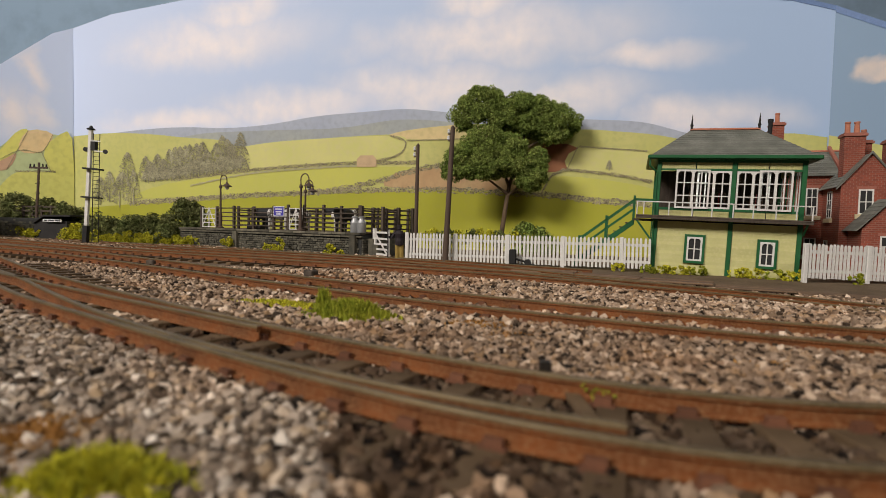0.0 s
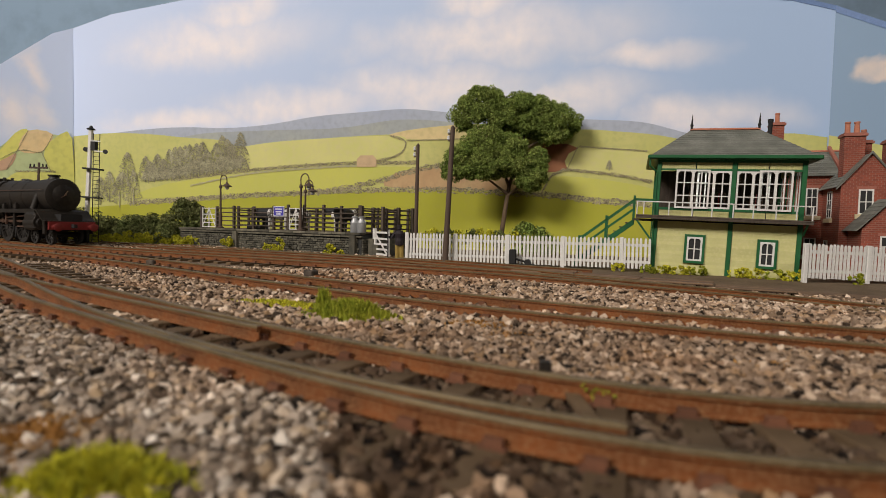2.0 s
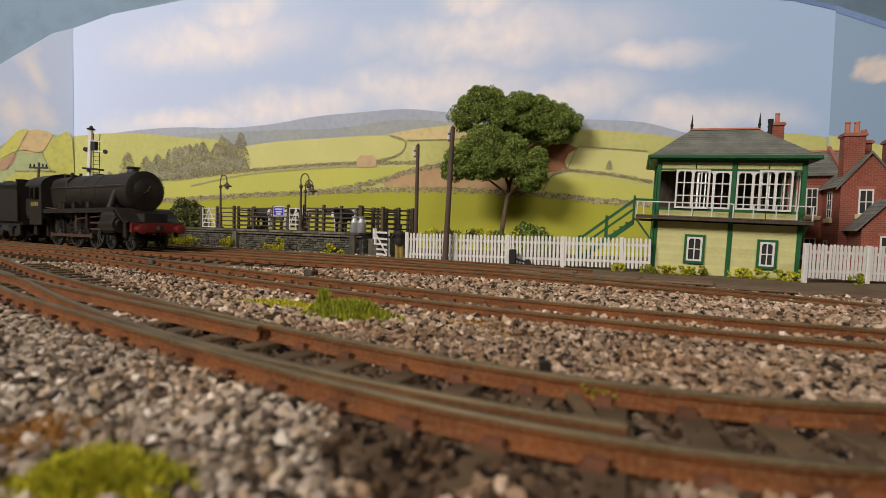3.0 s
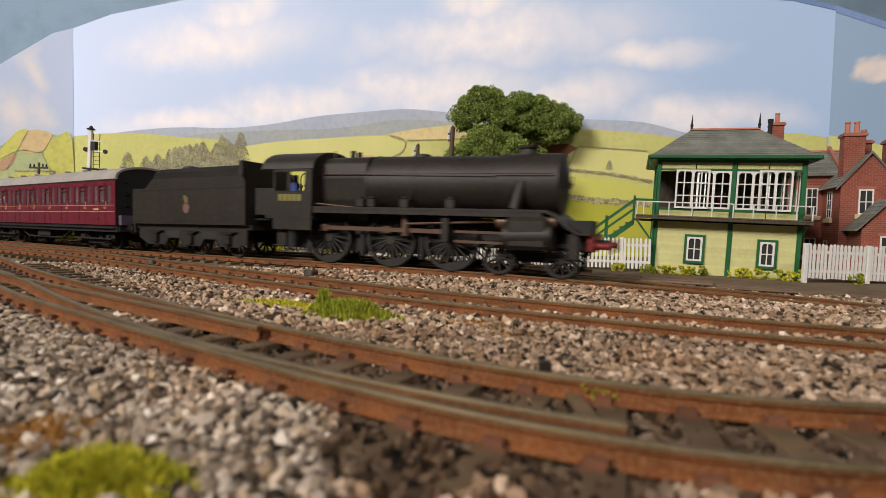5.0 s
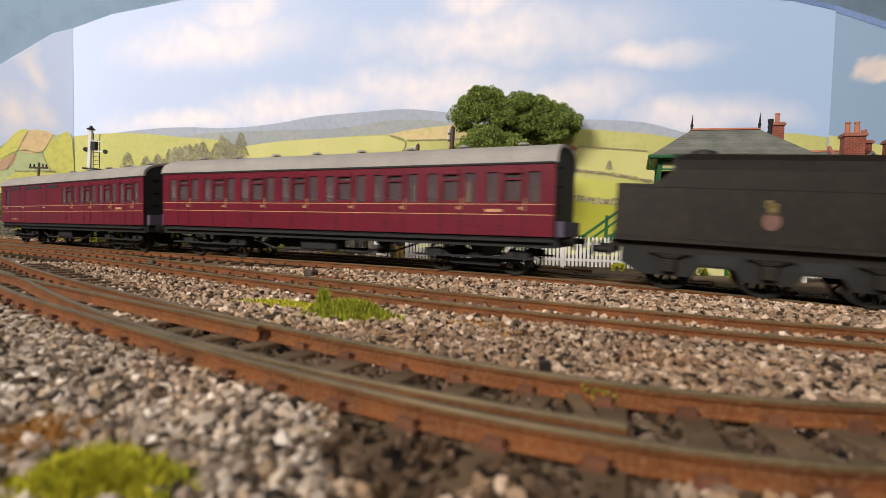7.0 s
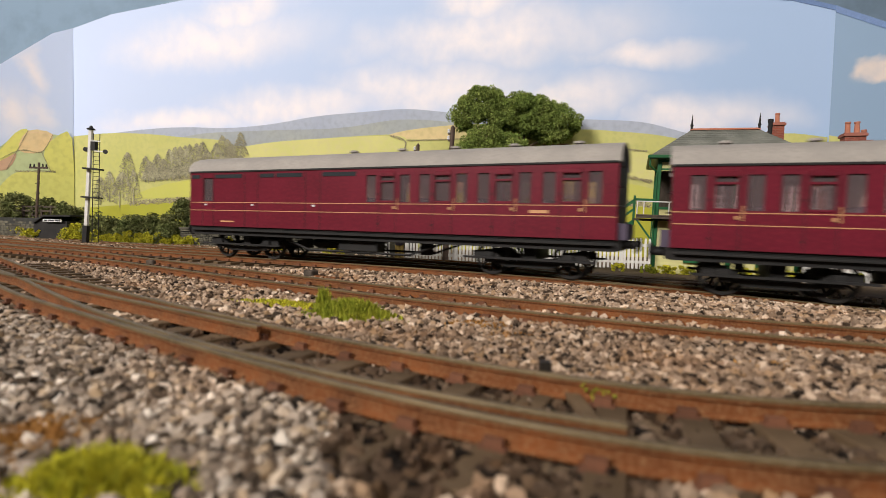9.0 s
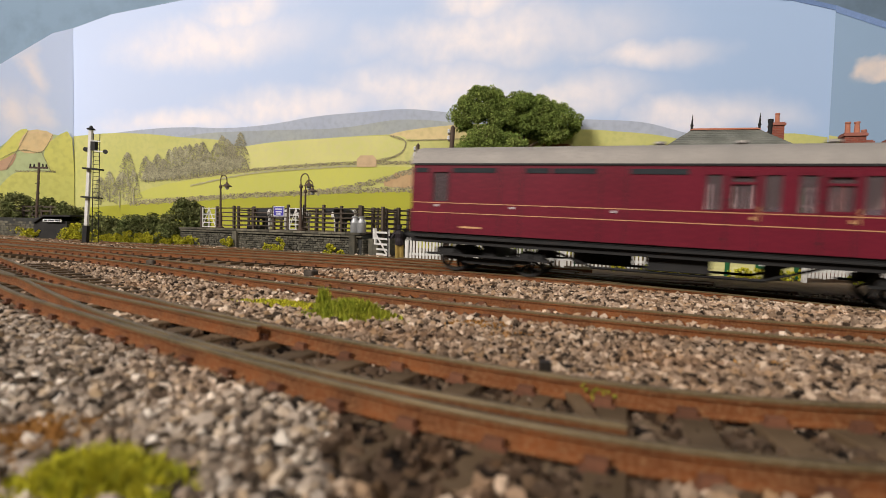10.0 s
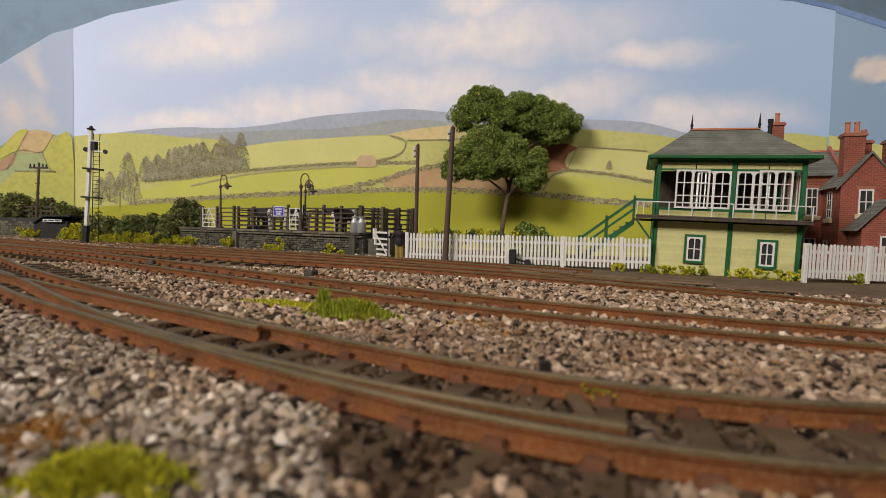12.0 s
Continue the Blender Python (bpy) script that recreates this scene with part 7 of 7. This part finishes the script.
        part("truss_rod", tubes(((-5.2, s * 1.0, 0.93), (-6.6, s * 1.0, 0.45), 0.04), ((-6.6, s * 1.0, 0.45), (-10.8, s * 1.0, 0.45), 0.04), ((-10.8, s * 1.0, 0.45), (-12.2, s * 1.0, 0.93), 0.04), seg=5), M_under, t)
    both(side)
    rf = bmesh.new()
    k = 16
    outer = [(1.43 * math.cos(a), zc + 0.03 + 0.62 * math.sin(a) ** 0.8) for a in [math.pi * i / k for i in range(k + 1)]]
    inner = [(1.33 * math.cos(a), zc + 0.02 + 0.54 * math.sin(a) ** 0.8) for a in [math.pi * i / k for i in range(k + 1)]]
    prism(rf, outer + inner[::-1], -L - 0.06, 0.06, "X")
    part("roof", rf, M_roofgrey, t, "grey elliptical roof", smooth=True)
    for i in range(8 if not brake else 5):
        c = 1.25 + 2.0 * i
        b = bmesh.new()
        lathe(b, [(0.10, 0), (0.10, 0.06), (0.17, 0.07), (0.15, 0.13), (0.05, 0.15)], "Z", (0, 0, 0), 8)
        part("roof_vent", b, M_roofgrey, t, at=P(-c, -0.45, 3.68))
    for x, d in ((0, 1), (-L, -1)):
        e = bmesh.new()
        prism(e, [(-1.38, zb)] + [(1.40 * -math.cos(a), zc + 0.02 + 0.60 * math.sin(a) ** 0.8) for a in [math.pi * i / k for i in range(k + 1)]] + [(1.38, zb)], x - 0.03 * (d > 0) * 2, x + 0.06 * (d < 0) , "X")
        part("coach_end", e, M_under, t, "black coach end")
        buffers(t, x, d)
        part("end_beam", boxes((min(x, x + 0.1 * d), max(x, x + 0.1 * d), -1.25, 1.25, 0.88, zb)), M_under, t)
        for z in (1.5, 2.0, 2.5, 3.0):
            part("end_step", boxes((min(x, x + 0.1 * d), max(x, x + 0.1 * d), -1.0, -0.8, z, z + 0.04)), M_under, t)
    part("coach_floor", boxes((-L, 0, -1.33, 1.33, zb - 0.06, zb)), M_under, t)
    bounds = sorted({round(c - 1.0, 2) for c in doors} | {round(doors[-1] + 1.0, 2)})
    for c in bounds:
        if 0.2 < c < L - 0.2:
            part("partition", boxes((-c - 0.03, -c + 0.03, -1.3, 1.3, zb, zc)), M_coachin, t)
            part("seat_bench", boxes((-c - 0.5, -c + 0.5, -1.25, 1.25, zb, zb + 0.42), (-c - 0.16, -c + 0.16, -1.25, 1.25, zb + 0.42, zb + 1.05)), M_seat, t)
    for c in (2.55, 13.95):
        bg = part("bogie", boxes((-c - 0.2, -c + 0.2, -0.9, 0.9, 0.5, 0.85)), M_under, t, at=None)
        both(lambda s: part("step_board", boxes((-c - 2.0, -c + 2.0, s * 1.22 - 0.08, s * 1.22 + 0.08, 0.50, 0.56)), M_under, bg))
        both(lambda s: part("bogie_side", prism(bmesh.new(), [(-c - 1.75, 0.72), (-c - 1.2, 0.78), (-c - 0.7, 0.45), (-c + 0.7, 0.45), (-c + 1.2, 0.78), (-c + 1.75, 0.72), (-c + 1.75, 0.56), (-c + 1.1, 0.42), (-c + 0.7, 0.28), (-c - 0.7, 0.28), (-c - 1.1, 0.42), (-c - 1.75, 0.56)], s * 1.0 - 0.05, s * 1.0 + 0.05, "Y"), M_under, bg))
        for x in (-c - 1.22, -c + 1.22):
            TURNING.append((wheelset(t, x, 0.53, 8), 0.53, x, 0.53, key))
            both(lambda s: part("axlebox", boxes((x - 0.15, x + 0.15, s * 1.05 - 0.1, s * 1.05 + 0.1, 0.38, 0.7)), M_under, bg, bevel=0.02))
    part("battery_box", boxes((-9.4, -7.8, -1.1, -0.5, 0.5, 0.95)), M_under, t, bevel=0.02)
    part("gas_cylinder", tubes(((-11.6, 0.5, 0.7), (-9.8, 0.5, 0.7), 0.25), seg=12), M_under, t, smooth=True)
    part("vacuum_cylinder", tubes(((-6.3, -0.3, 0.45), (-6.3, -0.3, 0.95), 0.25), ((-11.2, -0.6, 0.5), (-11.2, -0.6, 0.95), 0.22), seg=12), M_under, t)
    return t


loco, tend = locomotive(), tender()
coach_a = coach("glossy maroon compartment coach with grey roof and yellow lining", [1.25 + 2.0 * i for i in range(8)], "coach_a", False)
coach_b = coach("glossy maroon brake coach, windows along one half only", [1.25 + 2.0 * i for i in range(4)], "coach_b", True)

def raise_body(t, z0, z1, k):
    """Stretches the bodywork above z0: these mouldings are taller than scale."""
    moving = {row[0] for row in TURNING} | {row[0] for row in RODS}
    for ob in t.children_recursive:
        if ob in moving or ob.parent in moving:
            continue
        if ob.matrix_basis.translation.z > 0:
            ob.matrix_basis.translation.z = (z1 + (ob.matrix_basis.translation.z / S - z0) * k) * S
            continue
        for v in ob.data.vertices:
            z = v.co.z / S
            v.co.z = (z1 + (z - z0) * k if z > z0 else z * (z1 / z0 if z > 1.0 else 1)) * S


def fit_length(t, key, fit):
    """Fits a vehicle's length by a rule for x: these mouldings are not quite to scale."""
    moving = {row[0] for row in TURNING} | {row[0] for row in RODS}
    for i, (ob, r, x, z, which) in enumerate(TURNING):
        if which == key and key != "loco":
            TURNING[i] = (ob, r, fit(x), z, which)
    for ob in t.children_recursive:
        if ob in moving or ob.parent in moving:
            continue
        if ob.matrix_basis.translation.z > 0:
            ob.matrix_basis.translation.x = fit(ob.matrix_basis.translation.x / S) * S
            continue
        for v in ob.data.vertices:
            v.co.x = fit(v.co.x / S) * S


CAB = -10.05
fit_length(loco, "loco", lambda x: CAB + (x - CAB) * (1.075 if x > CAB else 1.0))
for body, key in ((tend, "tender"), (coach_a, "coach_a"), (coach_b, "coach_b")):
    fit_length(body, key, lambda x: 0.97 * x)
raise_body(loco, 1.9, 1.9, 1.07)
raise_body(tend, 1.32, 1.24, 1.14)
raise_body(coach_a, 1.18, 1.18, 1.065)
raise_body(coach_b, 1.18, 1.18, 1.065)

# the engine's datum along the through line by the second, and how far behind it each vehicle's own datum runs
RUN = [(0.0, -39.2), (0.6, -34.2), (1.2, -29.7), (1.5, -27.4), (2.0, -23.6), (2.5, -19.5), (3.0, -14.6), (4.0, -4.9), (4.9, 4.1), (5.5, 10.1), (6.0, 14.8), (6.4, 18.7), (6.8, 22.9), (7.1, 25.9), (8.0, 34.5),
       (8.8, 42.1), (9.2, 45.5), (9.6, 49.0), (10.0, 53.6), (10.5, 58.4), (11.0, 62.5), (11.2, 63.8), (11.5, 67.4), (12.0, 72.2)]
BEHIND = {"loco": -0.49, "tender": 0.0, "coach_a": 20.9, "coach_b": 38.15}
PIVOTS = {"loco": (2.2, 8.4), "tender": (13.6, 18.0), "coach_a": (2.5, 13.5), "coach_b": (2.5, 13.5)}


def distance(key, t):
    return float(np.interp(t, [r[0] for r in RUN], [r[1] for r in RUN])) - BEHIND[key]


def vehicle_pose(key, t):
    a, b = PIVOTS[key]
    s = distance(key, t)
    p, q = on_main(s - a), on_main(s - b)
    d = (p - q).normalized()
    o = p + d * a
    return P(o.x, o.y, o.z, 0, -math.degrees(math.asin(d.z)), math.degrees(math.atan2(d.y, d.x)))


def motions():
    for key, ob in (("loco", loco), ("tender", tend), ("coach_a", coach_a), ("coach_b", coach_b)):
        times = sorted({r[0] for r in RUN} | {i * 0.5 for i in range(25)})
        walk(ob, [(t, vehicle_pose(key, t)) for t in times])
    steps = [i / 30 for i in range(361)]
    for ob, r, x, z, key in TURNING:
        walk(ob, [(t, P(x, 0, z, ry=math.degrees(distance(key, t) / r) % 360)) for t in steps])
    for ob, side in RODS:
        rows = []
        for t in steps:
            a = distance("loco", t) / 0.915 + (0 if side < 0 else math.pi)
            rows.append((t, P(0.33 * math.sin(a), side * 0.90, 0.915 + 0.33 * math.cos(a))))
        walk(ob, rows)


motions()
